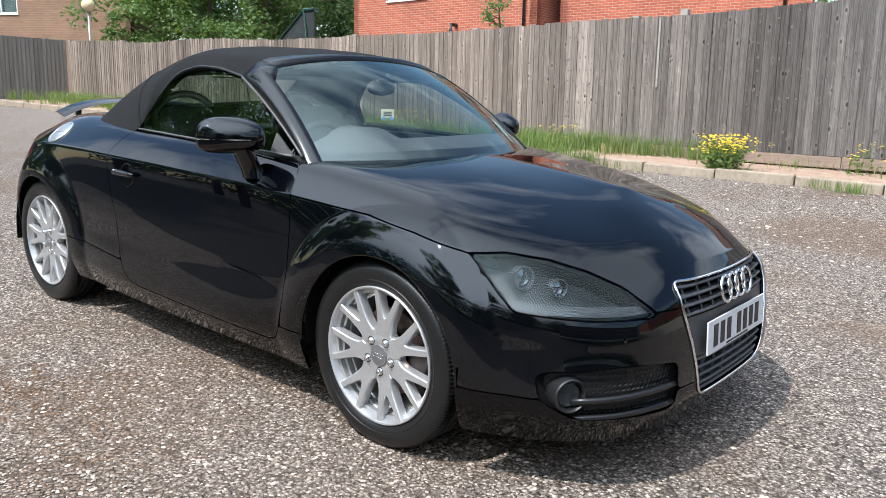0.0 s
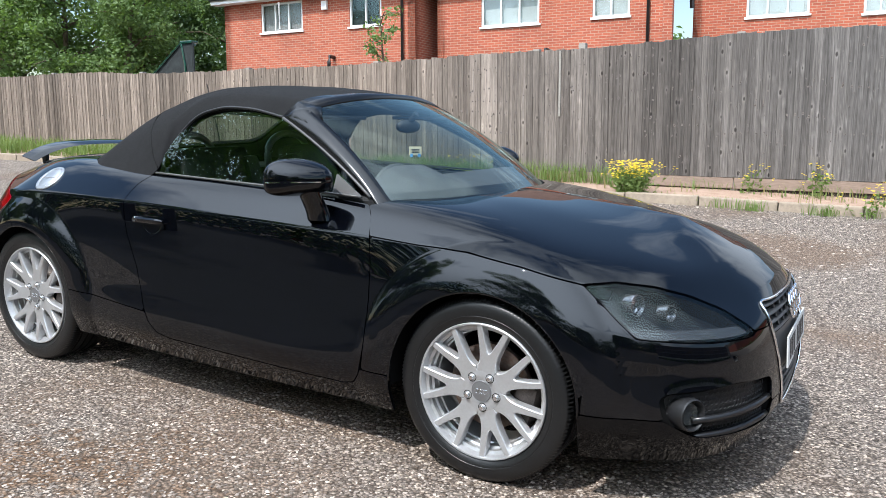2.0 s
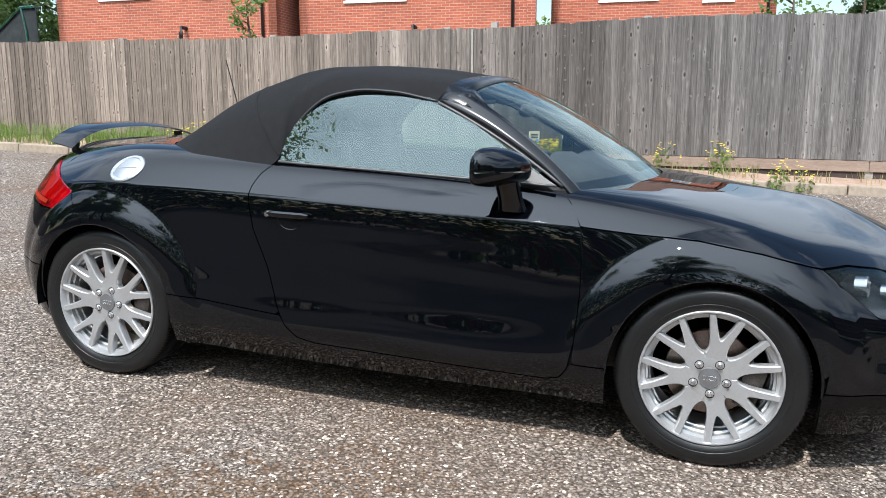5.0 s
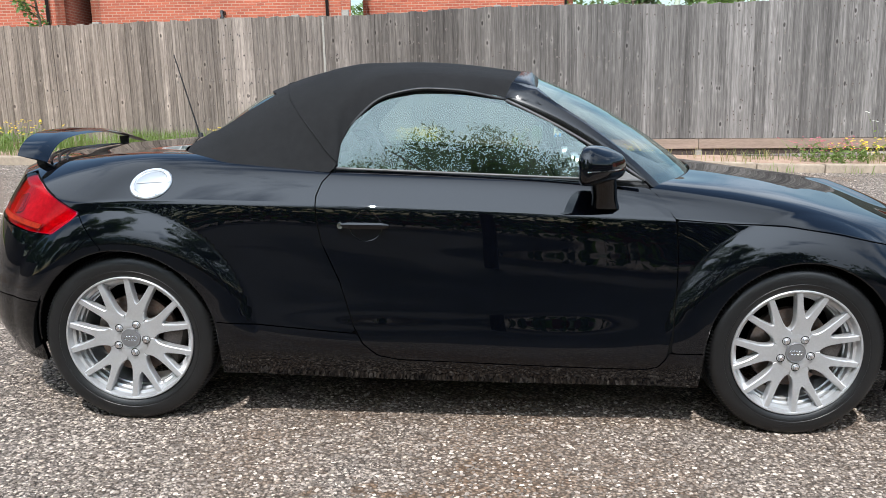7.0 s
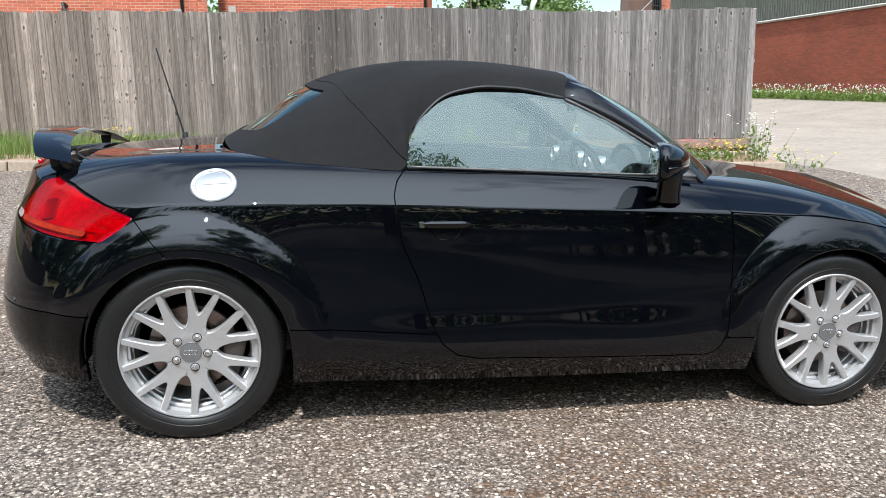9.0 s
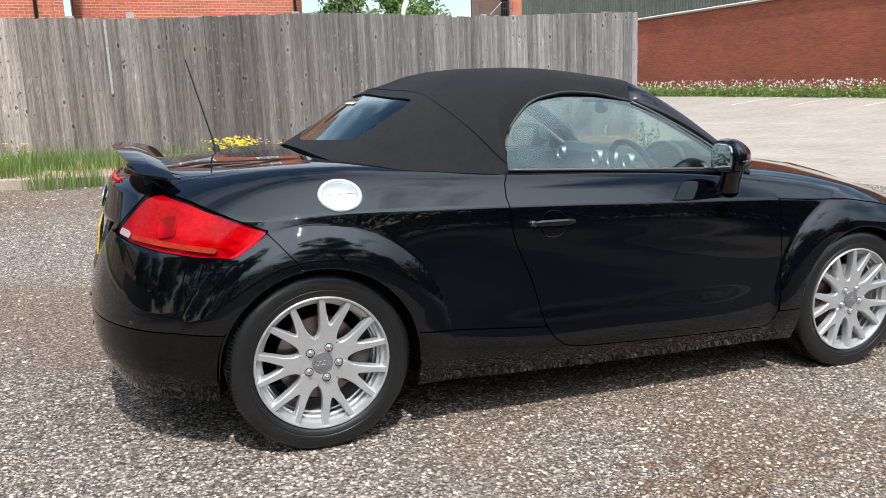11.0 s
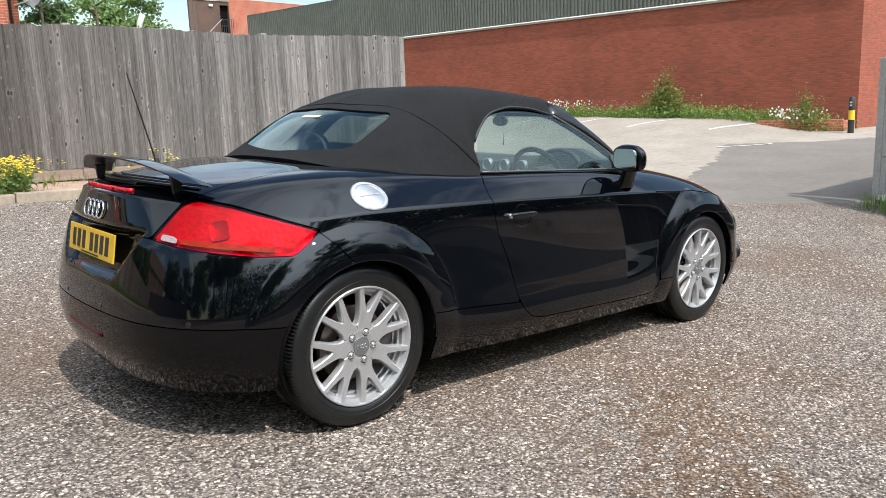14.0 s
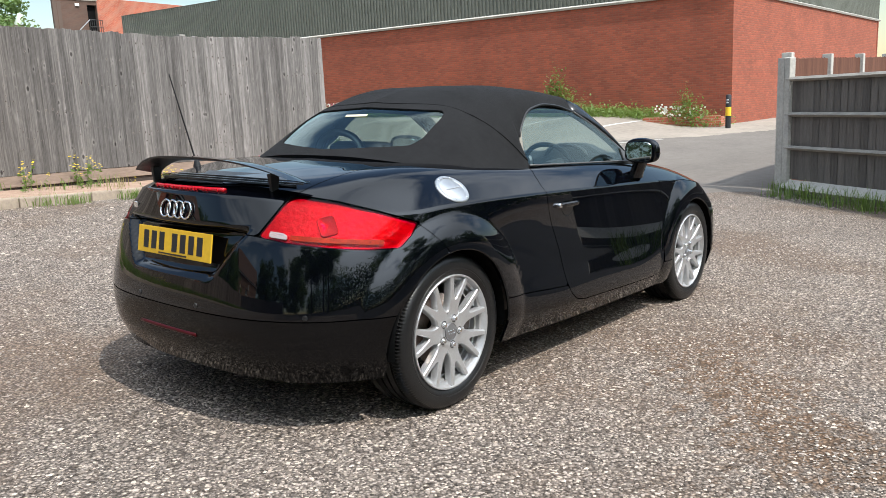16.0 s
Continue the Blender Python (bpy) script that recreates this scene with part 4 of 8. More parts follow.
def house(label, a, b, depth, z0, eave, windows, ridge, material=M_BRICK, taper=0.0):
    """A brick house: front wall with windows, side and rear walls, tiled roof, gutters."""
    h = thing("house", label, "house")
    A, B = Vector((*a, 0)), Vector((*b, 0))
    d = (B - A).normalized()
    n = Vector((d.y, -d.x, 0))
    C, D = B - n * depth - d * taper, A - n * depth
    holes = [w[:4] for w in windows]
    me, P = wall_mesh("front_wall", a, b, z0, eave, holes, material)
    part("front_wall", me, material, h, "red brick wall")
    for q, r, name in ((B, C, "side_wall"), (C, D, "rear_wall"), (D, A, "side_wall")):
        part(name, wall_mesh(name, q, r, z0, eave, [], material)[0], material, h)
    for w in windows:
        window(h, P, w[:4], w[4], w[5], w[6] if len(w) > 6 else -1)
    over = .35
    m0, m1 = (A + D) / 2, (B + C) / 2
    e = Vector((0, 0, eave + .02))
    f0, f1 = A + n * over - d * .3 + e, B + n * over + d * .3 + e
    r0, r1 = m0 - d * .3 + Vector((0, 0, ridge)), m1 + d * .3 + Vector((0, 0, ridge))
    b0, b1 = D - n * over - d * .3 + e, C - n * over + d * .3 + e
    # courses of tiles, each a little proud of the one below
    for side, (p0, p1) in (("front", (f0, f1)), ("rear", (b0, b1))):
        V, F = [], []
        rows = 18 if side == "front" else 3
        up = Vector((0, 0, .035))
        for k in range(rows):
            q0, q1 = p0.lerp(r0, k / rows), p1.lerp(r1, k / rows)
            s0, s1 = p0.lerp(r0, (k + 1) / rows), p1.lerp(r1, (k + 1) / rows)
            j = len(V)
            V += [q0, q1, q1 + up, q0 + up, s1, s0]
            F += [(j, j + 1, j + 2, j + 3), (j + 3, j + 2, j + 4, j + 5)]
        part("roof", mesh_from("roof", V, F, M_ROOFTILE), M_ROOFTILE, h, "brown tiled roof slope")
    for tri in ([A + e, D + e, r0 + d * .3], [B + e, r1 - d * .3, C + e]):
        part("gable", mesh_from("gable", tri, [(0, 1, 2)], material, False, None, [(0, 0), (depth, 0), (depth / 2, ridge - eave)]), material, h)
    fas = bmesh.new()
    vs = [fas.verts.new(p + Vector((0, 0, dz))) for p in (f0, f1, B + e + d * .3, A + e - d * .3) for dz in (-.17, .01)]
    for q in ((0, 2, 3, 1), (0, 6, 4, 2)):
        fas.faces.new([vs[k] for k in q])
    part("fascia", fas, M_UPVC, h, "white fascia and soffit")
    part("gutter", tube([f0 + n * .05, f1 + n * .05], .055, 8), M_PIPE, h, smooth="all")
    return h, P, d, n


h1, P1, d1, n1 = house("red brick house with white windows and a brown tiled roof", (-18.2, 17.5), (-10.58, 17.8), 8, .9, 5.92, [(1.62, 3.84, 3.36, 4.80, 3, M_CURTAIN, 1), (5.22, 3.80, 6.42, 4.74, 2, M_PANE)], 8.6)
h2, P2, d2, n2 = house("red brick house with net-curtained white windows", (-10.15, 18.42), (-3.08, 18.92), 8, .8, 5.95, [(1.47, 3.68, 3.30, 4.95, 3, M_BLIND), (4.88, 3.72, 5.93, 4.9, 2, M_BLIND)], 8.7, taper=2.0)
h3, P3, d3, n3 = house("red brick house with closed white blinds", (-2.97, 20.9), (3.4, 21.28), 8, .6, 6.2, [(1.45, 3.92, 3.08, 4.95, 3, M_BLIND), (4.4, 3.82, 5.2, 4.95, 2, M_BLIND)], 8.9)
for h, P, u in ((h1, P1, 7.2), (h2, P2, 6.45), (h3, P3, 6.15)):
    part("downpipe", tube([P(u, -.2, -.07), P(u, 4.9, -.07), P(u, 5.05, -.3)], .045, 8), M_PIPE, h, "black downpipe", smooth="all")
part("gutter_end", tube([P2(6.97, 4.35, -.03), P2(7.02, 5.12, -.06)], .07, 6), M_PIPE, h2, "black gutter end")
part("gutter_end", tube([P3(-.03, 4.3, -.03), P3(-.07, 5.2, -.06)], .07, 6), M_PIPE, h3, "black gutter end")
for h, P, u, v in ((h1, P1, 4.3, 4.55), (h2, P2, 4.05, 4.85)):
    c = P(u, v, -.06)
    part("alarm_box", box(c - Vector((.11, .05, .14)), c + Vector((.11, .05, .14)), .02), M_UPVC, h, "small cream alarm box")
for h, P, u in ((h1, P1, 4.6), (h2, P2, 3.6)):
    part("flue", tube([P(u, 2.9, 0), P(u, 2.9, -.25), P(u, 2.75, -.3), P(u, 2.55, -.3)], .06, 8), M_PIPE, h, smooth="all")
dish = part("satellite_dish", lathe([(.001, .05), (.12, .04), (.24, .0), (.25, .01), (.12, .055), (.001, .065)], 24), M_STEEL, h3, "grey satellite dish", smooth=True)
dish.matrix_world = Matrix.Translation(P3(6.62, 4.0, -.35)) @ pose(0, 0, 0, 20, 0, -40)
part("dish_arm", tube([P3(6.3, 3.8, 0), P3(6.6, 3.9, -.3)], .02, 6), M_STEEL, h3)

# tan brick block at the far left, with its lean-to roof
h4, P4, d4, n4 = house("tan brick building with a lean-to roof", (-42, 9.0), (-30.3, 15.6), 3, 1.0, 7.8, [(7.0, 4.0, 7.9, 5.3, 1, M_PANE)], 11.5, M_BRICK_T)
part("drainpipe", tube([P4(6.2, 0, -.08), P4(6.2, 6.7, -.08)], .06, 8), M_UPVC, h4, "white drainpipe", smooth="all")
part("band_course", tube([P4(0, 5.0, -.02), P4(13.3, 5.0, -.02)], .06, 4), M_ROOFTILE, h4)
V = [P4(0, 3.3, -1.6), P4(5.6, 3.3, -1.6), P4(5.6, 4.2, 0), P4(0, 4.2, 0)]
part("lean_to_roof", mesh_from("lean_to_roof", V + [v + Vector((0, 0, -.12)) for v in V], [(0, 1, 2, 3), (4, 7, 6, 5), (0, 4, 5, 1), (1, 5, 6, 2)], M_ROOFTILE), M_ROOFTILE, h4)
part("lean_to_fascia", tube([V[0], V[1]], .09, 4), M_UPVC, h4)

lamp = thing("street_lamp", "slim grey lamp post with a round opal globe", "street lamp", (-23.9, 10.6, lie(-23.9, 8)))
part("post", tube([(0, 0, 0), (0, 0, 3.0)], .045, 10, taper=.035), M_STEEL, lamp, smooth="all")
g = bmesh.new()
bmesh.ops.create_uvsphere(g, u_segments=20, v_segments=14, radius=.22)
bmesh.ops.translate(g, verts=g.verts, vec=(0, 0, 3.2))
part("globe", g, M_GLOBE, lamp, "opal globe", smooth="all")
part("collar", lathe([(.05, 2.95), (.09, 2.98), (.09, 3.02), (.05, 3.04)], 16, axis="z"), M_STEEL, lamp)

# tall netted play frame behind the fence, its top showing over the boards
gz = lie(-13.2, 8)
play = thing("garden_play_frame", "green steel play frame with dark netting behind the fence", "play frame", (-13.2, 11.2, gz))


def net(points, y, thick=.012):
    """Upright sheet of netting with a little thickness, from its outline."""
    bm = bmesh.new()
    a, b = [[bm.verts.new((x + 13.2, y - 11.2 + d, z - gz)) for x, z in points] for d in (0, thick)]
    bm.faces.new(a), bm.faces.new(b[::-1])
    for k in range(len(a)):
        bm.faces.new((a[k], a[k - 1], b[k - 1], b[k]))
    bmesh.ops.recalc_face_normals(bm, faces=bm.faces)
    return bm


def rail(*pts):
    return tube([(x + 13.2, y - 11.2, z - gz) for x, y, z in pts], .028, 8)


fx = -13.24 - .8 * (3.54 - gz) / .55
part("net", net([(-13.24, 3.54), (-12.89, 3.55), (-12.88, gz + .05), (fx + .05, gz + .05)], 11.02), M_NET, play, "dark netting panel")
part("net", net([(-13.24, 3.54), (-13.6, 3.44), (-14.0, 3.26), (-14.42, 2.98), (fx - .5, gz + .05), (fx, gz + .05)], 11.45), M_NET, play, "dark netting panel")
part("pole", rail((-13.24, 11, 3.55), (fx, 11, gz)), M_GREENCAR, play)
part("pole", rail((-13.24, 11, 3.55), (-13.13, 11, 3.0), (-13.0, 11, gz)), M_GREENCAR, play)
part("pole", rail((-12.88, 11.05, 3.55), (-12.87, 11.05, gz)), M_NET, play)
part("pole", rail((-13.24, 11.46, 3.55), (-13.6, 11.46, 3.46), (-14.0, 11.46, 3.28), (-14.43, 11.46, 2.99), (fx - .5, 11.46, gz)), M_GREENCAR, play)
part("pole", rail((-13.42, 11.46, 3.5), (-13.42, 11.46, gz)), M_NET, play)
part("canopy", box((-.07, -.22, 3.52 - gz), (.33, .02, 3.59 - gz), .02), M_GREENCAR, play, "dark green fabric top")

# ---- brick warehouse ----
W0, W1, W2 = (22.73, 6.40), (19.42, 38.0), (43.5, 6.15)
wz = lie(22.7, 6.65) - .3
ware = thing("warehouse", "long red-brown brick warehouse with ribbed grey-green cladding", "warehouse")
for a, b in ((W1, W0), (W0, W2), (W2, (40.5, 39.0)), ((40.5, 39.0), W1)):
    part("wall", wall_mesh("wall", a, b, wz, 4.35, [], M_BRICK_B, .3)[0], M_BRICK_B, ware, "red-brown brick wall")
    A, B = Vector((*a, 0)), Vector((*b, 0))
    d = (B - A).normalized()
    n = Vector((d.y, -d.x, 0))
    L = (B - A).length
    V, F = [], []
    k = int(L / .16)
    for i in range(k + 1):
        for j, (o, w_) in enumerate(((0, 0), (.25, 0), (.35, .045), (.8, .045), (.9, 0))):
            p = A + d * min(L, (i + o) * .16) + n * (w_ - .05)
            V += [p + Vector((0, 0, 4.42)), p + Vector((0, 0, 6.62))]
    F = [(2 * i, 2 * i + 2, 2 * i + 3, 2 * i + 1) for i in range(len(V) // 2 - 1)]
    part("cladding", mesh_from("cladding", V, F, M_CLAD), M_CLAD, ware, "ribbed grey-green metal cladding")
    part("flashing", tube([A + n * .04 + Vector((0, 0, 4.39)), B + n * .04 + Vector((0, 0, 4.39))], .06, 4), M_CONCRETE, ware, "pale flashing strip")
part("roof", mesh_from("roof", [(*W1, 6.62), (*W0, 6.62), (*W2, 6.62), (40.5, 39, 6.62)], [(0, 1, 2, 3)], M_CLAD), M_CLAD, ware)
annex = thing("brick_annex", "tall red brick block with a dark doorway above the fence", "building")
me, PA = wall_mesh("wall", (22.5, 52.0), (25.6, 52.0), 0, 9.4, [(2.36, 6.3, 3.05, 9.08)], M_BRICK_N)
part("wall", me, M_BRICK_N, annex)
part("wall", wall_mesh("wall", (25.6, 52.0), (40.0, 53.5), 0, 9.6, [], M_BRICK)[0], M_BRICK, annex)
part("wall", wall_mesh("wall", (26.4, 58.0), (22.5, 52.0), 0, 9.4, [], M_BRICK_N)[0], M_BRICK_N, annex)
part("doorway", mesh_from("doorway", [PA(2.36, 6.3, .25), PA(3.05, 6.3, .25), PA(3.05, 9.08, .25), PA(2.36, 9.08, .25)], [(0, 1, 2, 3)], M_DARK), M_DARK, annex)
part("parapet", tube([(26.4, 58, 9.45), (22.5, 51.95, 9.45), (25.6, 51.95, 9.45)], .10, 4), M_CONCRETE, annex)
part("corner_pier", box((22.42, 51.88, 0), (22.98, 52.0, 9.2), .02), M_BRICK_N, annex)
for z in (7.55, 8.02):
    part("railing", tube([PA(2.2, z, -.5), PA(3.12, z, -.5)], .03, 5), M_PIPE, annex)
part("railing", tube([PA(1.2, 7.1, -.5), PA(2.2, 8.02, -.5)], .03, 5), M_STEEL, annex, "sloping stair handrail")
for k in range(7):
    part("baluster", tube([PA(2.2 + k * .15, 6.6, -.5), PA(2.2 + k * .15, 8.02, -.5)], .018, 5), M_PIPE, annex)
part("wall_lamp", box(PA(1.5, 8.95, -.1), PA(1.78, 9.12, 0), .01), M_UPVC, annex, "small white wall lamp")

# bollard, low wall
bol = thing("bollard", "black bollard with a wide yellow band", "bollard", (20.6, 5.75, lie(20.6, 5.75) - .01))
part("post", lathe([(.001, 0), (.082, 0), (.082, .42), (.001, .42)], 20, axis="z"), M_BLACKPOST, bol, smooth=True)
part("band", lathe([(.084, .40), (.084, .66)], 20, axis="z"), M_YELLOW, bol, "yellow band", smooth=True)
part("head", lathe([(.082, .66), (.082, 1.0), (.065, 1.03), (.001, 1.04)], 20, axis="z"), M_BLACKPOST, bol, smooth=True)
for k in range(2):
    part("sign_bar", box((-.086, -.03, .78 + k * .08), (-.081, .03, .82 + k * .08)), M_PALE, bol)
low = thing("low_brick_wall", "broken low red brick planter wall with weeds", "brick wall")
me, _ = wall_mesh("wall", (20.5, 8.5), (21.2, 6.2), lie(21, 6.5) - .1, lie(21, 6.5) + .36, [], M_BRICK, .22)
part("wall", me, M_BRICK, low)
part("wall", wall_mesh("wall", (21.2, 6.2), (22.6, 6.40), lie(21, 6.5) - .1, lie(21, 6.5) + .30, [], M_BRICK, .22)[0], M_BRICK, low)

# ---- gate post and panel fence by the entrance ----
gp = Vector((8.15, .57, lie(8.15, .57)))
posts = thing("gate_post", "tall pale concrete gate post", "fence post", gp)
part("post", box((-.075, -.05, -.2), (.075, .05, 1.90), .012), M_CONCRETE, posts, "slotted concrete post")
part("gate_upright", box((-.19, -.045, -.2), (-.082, .05, 1.895), .012), M_CONCRETE, posts)
posts.rotation_euler = (0, 0, radians(52))
run = Vector((-1.15, -1.6, 0)).normalized()
panel_fence = tagged(new("panel_fence"), "dark weathered timber panel fence with pale rails", "", "", "structure")
darkboards = [board_mesh(40 + k, .13, M_WOODDARK) for k in range(4)]
for k in range(44):
    c = gp + run * (.18 + k * .122)
    z = lie(c.x, c.y) + .22
    b = part("board", rnd.choice(darkboards), None, panel_fence)
    b.matrix_world = Matrix.Translation((c.x, c.y, z)) @ pose(0, 0, 0, 0, 0, math.degrees(math.atan2(run.y, run.x)) + 180) @ Matrix.Diagonal((1, 1, gp.z + 1.60 - z, 1))
for zz in (1.60, 1.12, .66):
    a, b = gp + run * .12 + Vector((0, 0, zz)), gp + run * 5.5 + Vector((0, 0, zz))
    side = Vector((-run.y, run.x, 0))
    side = side if side.dot(Vector((-1, .2, 0))) > 0 else -side
    part("rail", tube([a + side * .035, b + side * .035], .032, 4), M_RAIL, panel_fence)
part("gravel_board", tube([gp + run * .1 + Vector((0, 0, .1)), gp + run * 5.5 + Vector((0, 0, .12))], .11, 4), M_CONCRETE, panel_fence)
# second fence beyond the entrance, brown panels between concrete posts
f2 = tagged(new("far_panel_fence"), "brown timber panels between pale concrete posts", "", "", "structure")
brown = [board_mesh(60 + k, .15, M_WOODBROWN) for k in range(3)]
q0, qd = Vector((8.42, .60, 0)), Vector((1.0, -.04, 0)).normalized()
for k in range(70):
    c = q0 + qd * (k * .145)
    z = lie(c.x, c.y)
    if k % 13 == 0:
        part("post", box((c.x - .07, c.y - .07, z - .1), (c.x + .07, c.y + .07, z + 1.98), .01), M_CONCRETE, f2)
        continue
    b = part("board", rnd.choice(brown), None, f2)
    b.matrix_world = Matrix.Translation((c.x, c.y, z + .01)) @ pose(0, 0, 0, 0, 0, math.degrees(math.atan2(qd.y, qd.x))) @ Matrix.Diagonal((1, 1, 1.91, 1))


# ---- plants ----
def leaves(points, size, rnd_, flat=.6):
    """Small pointed leaves, one pair of triangles each, at points with outward ways."""
    V, F = [], []
    for p, out in points:
        d = Vector((rnd_.gauss(0, 1), rnd_.gauss(0, 1), rnd_.gauss(0, .7))).normalized()
        s = d.cross(out if out.length > .01 else Vector((0, 0, 1)))
        if s.length < .01:
            continue
        s.normalize()
        L = size * rnd_.uniform(.6, 1.3)
        k = len(V)
        fold = out * L * .12
        V += [p, p + d * L * .5 + s * L * .30 + fold, p + d * L, p + d * L * .5 - s * L * .30 + fold]
        F += [(k, k + 1, k + 2), (k, k + 2, k + 3)]
    return V, F


def tree(label, at, height, radius, n_leaf, size, material, seed, low=.15, trunk_r=.14, drop=0):
    r = random.Random(seed)
    t = thing("tree", label, "tree", at)
    bm = bmesh.new()
    top = Vector((r.uniform(-.3, .3), r.uniform(-.3, .3), height * .8))
    trunk = [Vector((0, 0, -.2)), Vector((r.uniform(-.1, .1), r.uniform(-.1, .1), height * .3)), top * .7, top]
    tube(trunk, trunk_r, 9, taper=trunk_r * .2, bm=bm)
    tips = []
    for k in range(26):
        f = r.uniform(low + .05, .95)
        base = Vector(spline(trunk, 20)[int(f * 19)])
        a = r.uniform(0, 2 * math.pi)
        reach = radius * (1.05 - .75 * abs(f - .45)) * r.uniform(.55, 1.05)
        end = base + Vector((math.cos(a) * reach, math.sin(a) * reach, reach * r.uniform(-.05, .6)))
        mid = base.lerp(end, .5) + Vector((0, 0, reach * .12))
        tube([base, mid, end], trunk_r * .32, 5, taper=.012, bm=bm)
        for j in range(5):
            w = base.lerp(end, r.uniform(.35, 1)) + Vector((r.gauss(0, 1), r.gauss(0, 1), r.gauss(0, .8))) * radius * .16
            tips.append((w, radius * r.uniform(.14, .30)))
    part("trunk", bm, M_BARK, t, "brown trunk and limbs", smooth="all")
    pts = []
    for k in range(n_leaf):
        c, rad = r.choice(tips)
        o = Vector((r.gauss(0, 1), r.gauss(0, 1), r.gauss(0, .75)))
        o = o.normalized() * rad * (r.random() ** .45)
        pts.append((c + o, o.normalized()))
    V, F = leaves(pts, size, r)
    part("crown", mesh_from("crown", V, F, material), material, t, "leafy crown with gaps")
    return t


z_far = lie(-20, 10)
tree("broad green tree behind the fence", (-25.2, 16.2, z_far), 9.5, 3.1, 20000, .17, M_LEAF, 1)
tree("tall light-leaved tree behind the fence", (-22.2, 16.6, z_far), 8.8, 2.3, 20000, .13, M_LEAF, 2)
tree("dark green tree beside the brick house", (-21.6, 21.8, z_far), 10.5, 3.2, 14000, .2, M_LEAF2, 3)
tree("broad green tree behind the fence", (-28.6, 16.0, z_far), 9.0, 2.6, 14000, .18, M_LEAF, 4)
tree("dark green tree behind the fence", (-27, 22.5, z_far), 10.5, 3.6, 10000, .26, M_LEAF2, 5)
tree("large green tree in the distance", (-36, 30, z_far), 12, 5, 7000, .4, M_LEAF, 6)
tree("slender young tree by the house wall", (-9.6, 14.8, .8), 5.0, .75, 900, .12, M_LEAF, 7, trunk_r=.05)
tree("small sapling growing over the fence", (3.2, 14.0, .5), 4.6, .8, 1300, .12, M_LEAF, 8, trunk_r=.05)
tree("green tree beyond the houses", (8.7, 38, 0), 11, 2.0, 15000, .19, M_LEAF2, 9)
tree("green tree beyond the houses", (12.3, 38, 0), 9.2, 2.7, 15000, .2, M_LEAF, 10)
tree("distant tree between the houses", (-7.2, 40, 0), 7.6, 3, 5000, .34, M_LEAF, 11)
tree("green tree beyond the warehouse", (56, 3, 0), 9, 4, 5000, .45, M_LEAF, 12)
pole = thing("leaning_pole", "pale green leaning pole top above the fence", "pole", (6.15, 20, .4))
part("pole", tube([(0, 0, -.3), (.04, 0, 3.2), (.09, 0, 3.5), (.20, 0, 3.76)], .085, 8), M_POLE, pole, smooth="all")
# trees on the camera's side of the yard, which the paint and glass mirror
tree("tall leafy tree across the yard", (.7, -10.6, -.4), 12.7, 3.0, 138000, .064, M_LEAFBACKLIT, 13, low=.3)
tree("large leafy tree across the yard", (7.5, -15, -.6), 8.0, 3.2, 9000, .22, M_LEAF2, 14)
tree("tall leafy tree across the yard", (-8.6, -8.4, 0), 13.4, 3.1, 46000, .10, M_LEAFBACKLIT, 15, low=.3)
tree("large leafy tree across the yard", (15, -14, -.8), 7.2, 3.0, 9000, .24, M_LEAF2, 16)
tree("tall leafy tree across the yard", (-12.6, -7.6, 0), 13.6, 3.0, 44000, .115, M_LEAFBACKLIT, 18, low=.3)
tree("tall leafy tree across the yard", (-10.6, -9.2, 0), 14.4, 3.0, 30000, .12, M_LEAFBACKLIT, 19, low=.3)
tree("leafy tree across the yard", (-18.5, -6.5, .4), 10.0, 3.2, 24000, .16, M_LEAF, 17)
for x, y, h, rad, seed in ((-24.5, 1.5, 8.5, 3.2, 31), (-26.0, -3.5, 10.5, 3.6, 32), (-24.5, -8.5, 9.0, 3.4, 33), (-28.5, 3.0, 9.5, 3.4, 34)):
    tree("leafy tree behind the shaded fence", (x, y, .9), h, rad, 15000, .2, M_LEAF2, seed)
# unseen hedge, added so the car's side mirrors dark below the sky
r = random.Random(77)
pts = []
for k in range(26000):
    x, z = r.uniform(-30, 26), r.random() ** .8 * (4.4 + .8 * math.sin(k % 97) + .5 * math.sin(k % 31))
    y = -15.5 + .9 * math.sin(x * .5) + r.uniform(-1.2, 1.2) * (1 - .12 * z)
    pts.append((Vector((x, y, lie(x, -12) + z)), Vector((r.gauss(0, 1), r.gauss(0, 1), r.gauss(0, 1))).normalized()))
V, F = leaves(pts, .34, r)
tagged(new("hedgerow", mesh_from("hedgerow", V, F, M_LEAF2)), "unseen dense dark green hedgerow, added along the yard edge for the paint to mirror", "hedge", "", "stuff")
# unseen wall, standing in for the low line mirrored in the doors
yard = tagged(new("yard_wall"), "unseen plain brick wall across the yard, added for the paint to mirror", "", "", "structure")
part("wall", wall_mesh("wall", (26, -21), (-26, -19), -1.2, 1.1, [], M_BRICK_B)[0], M_BRICK_B, yard)


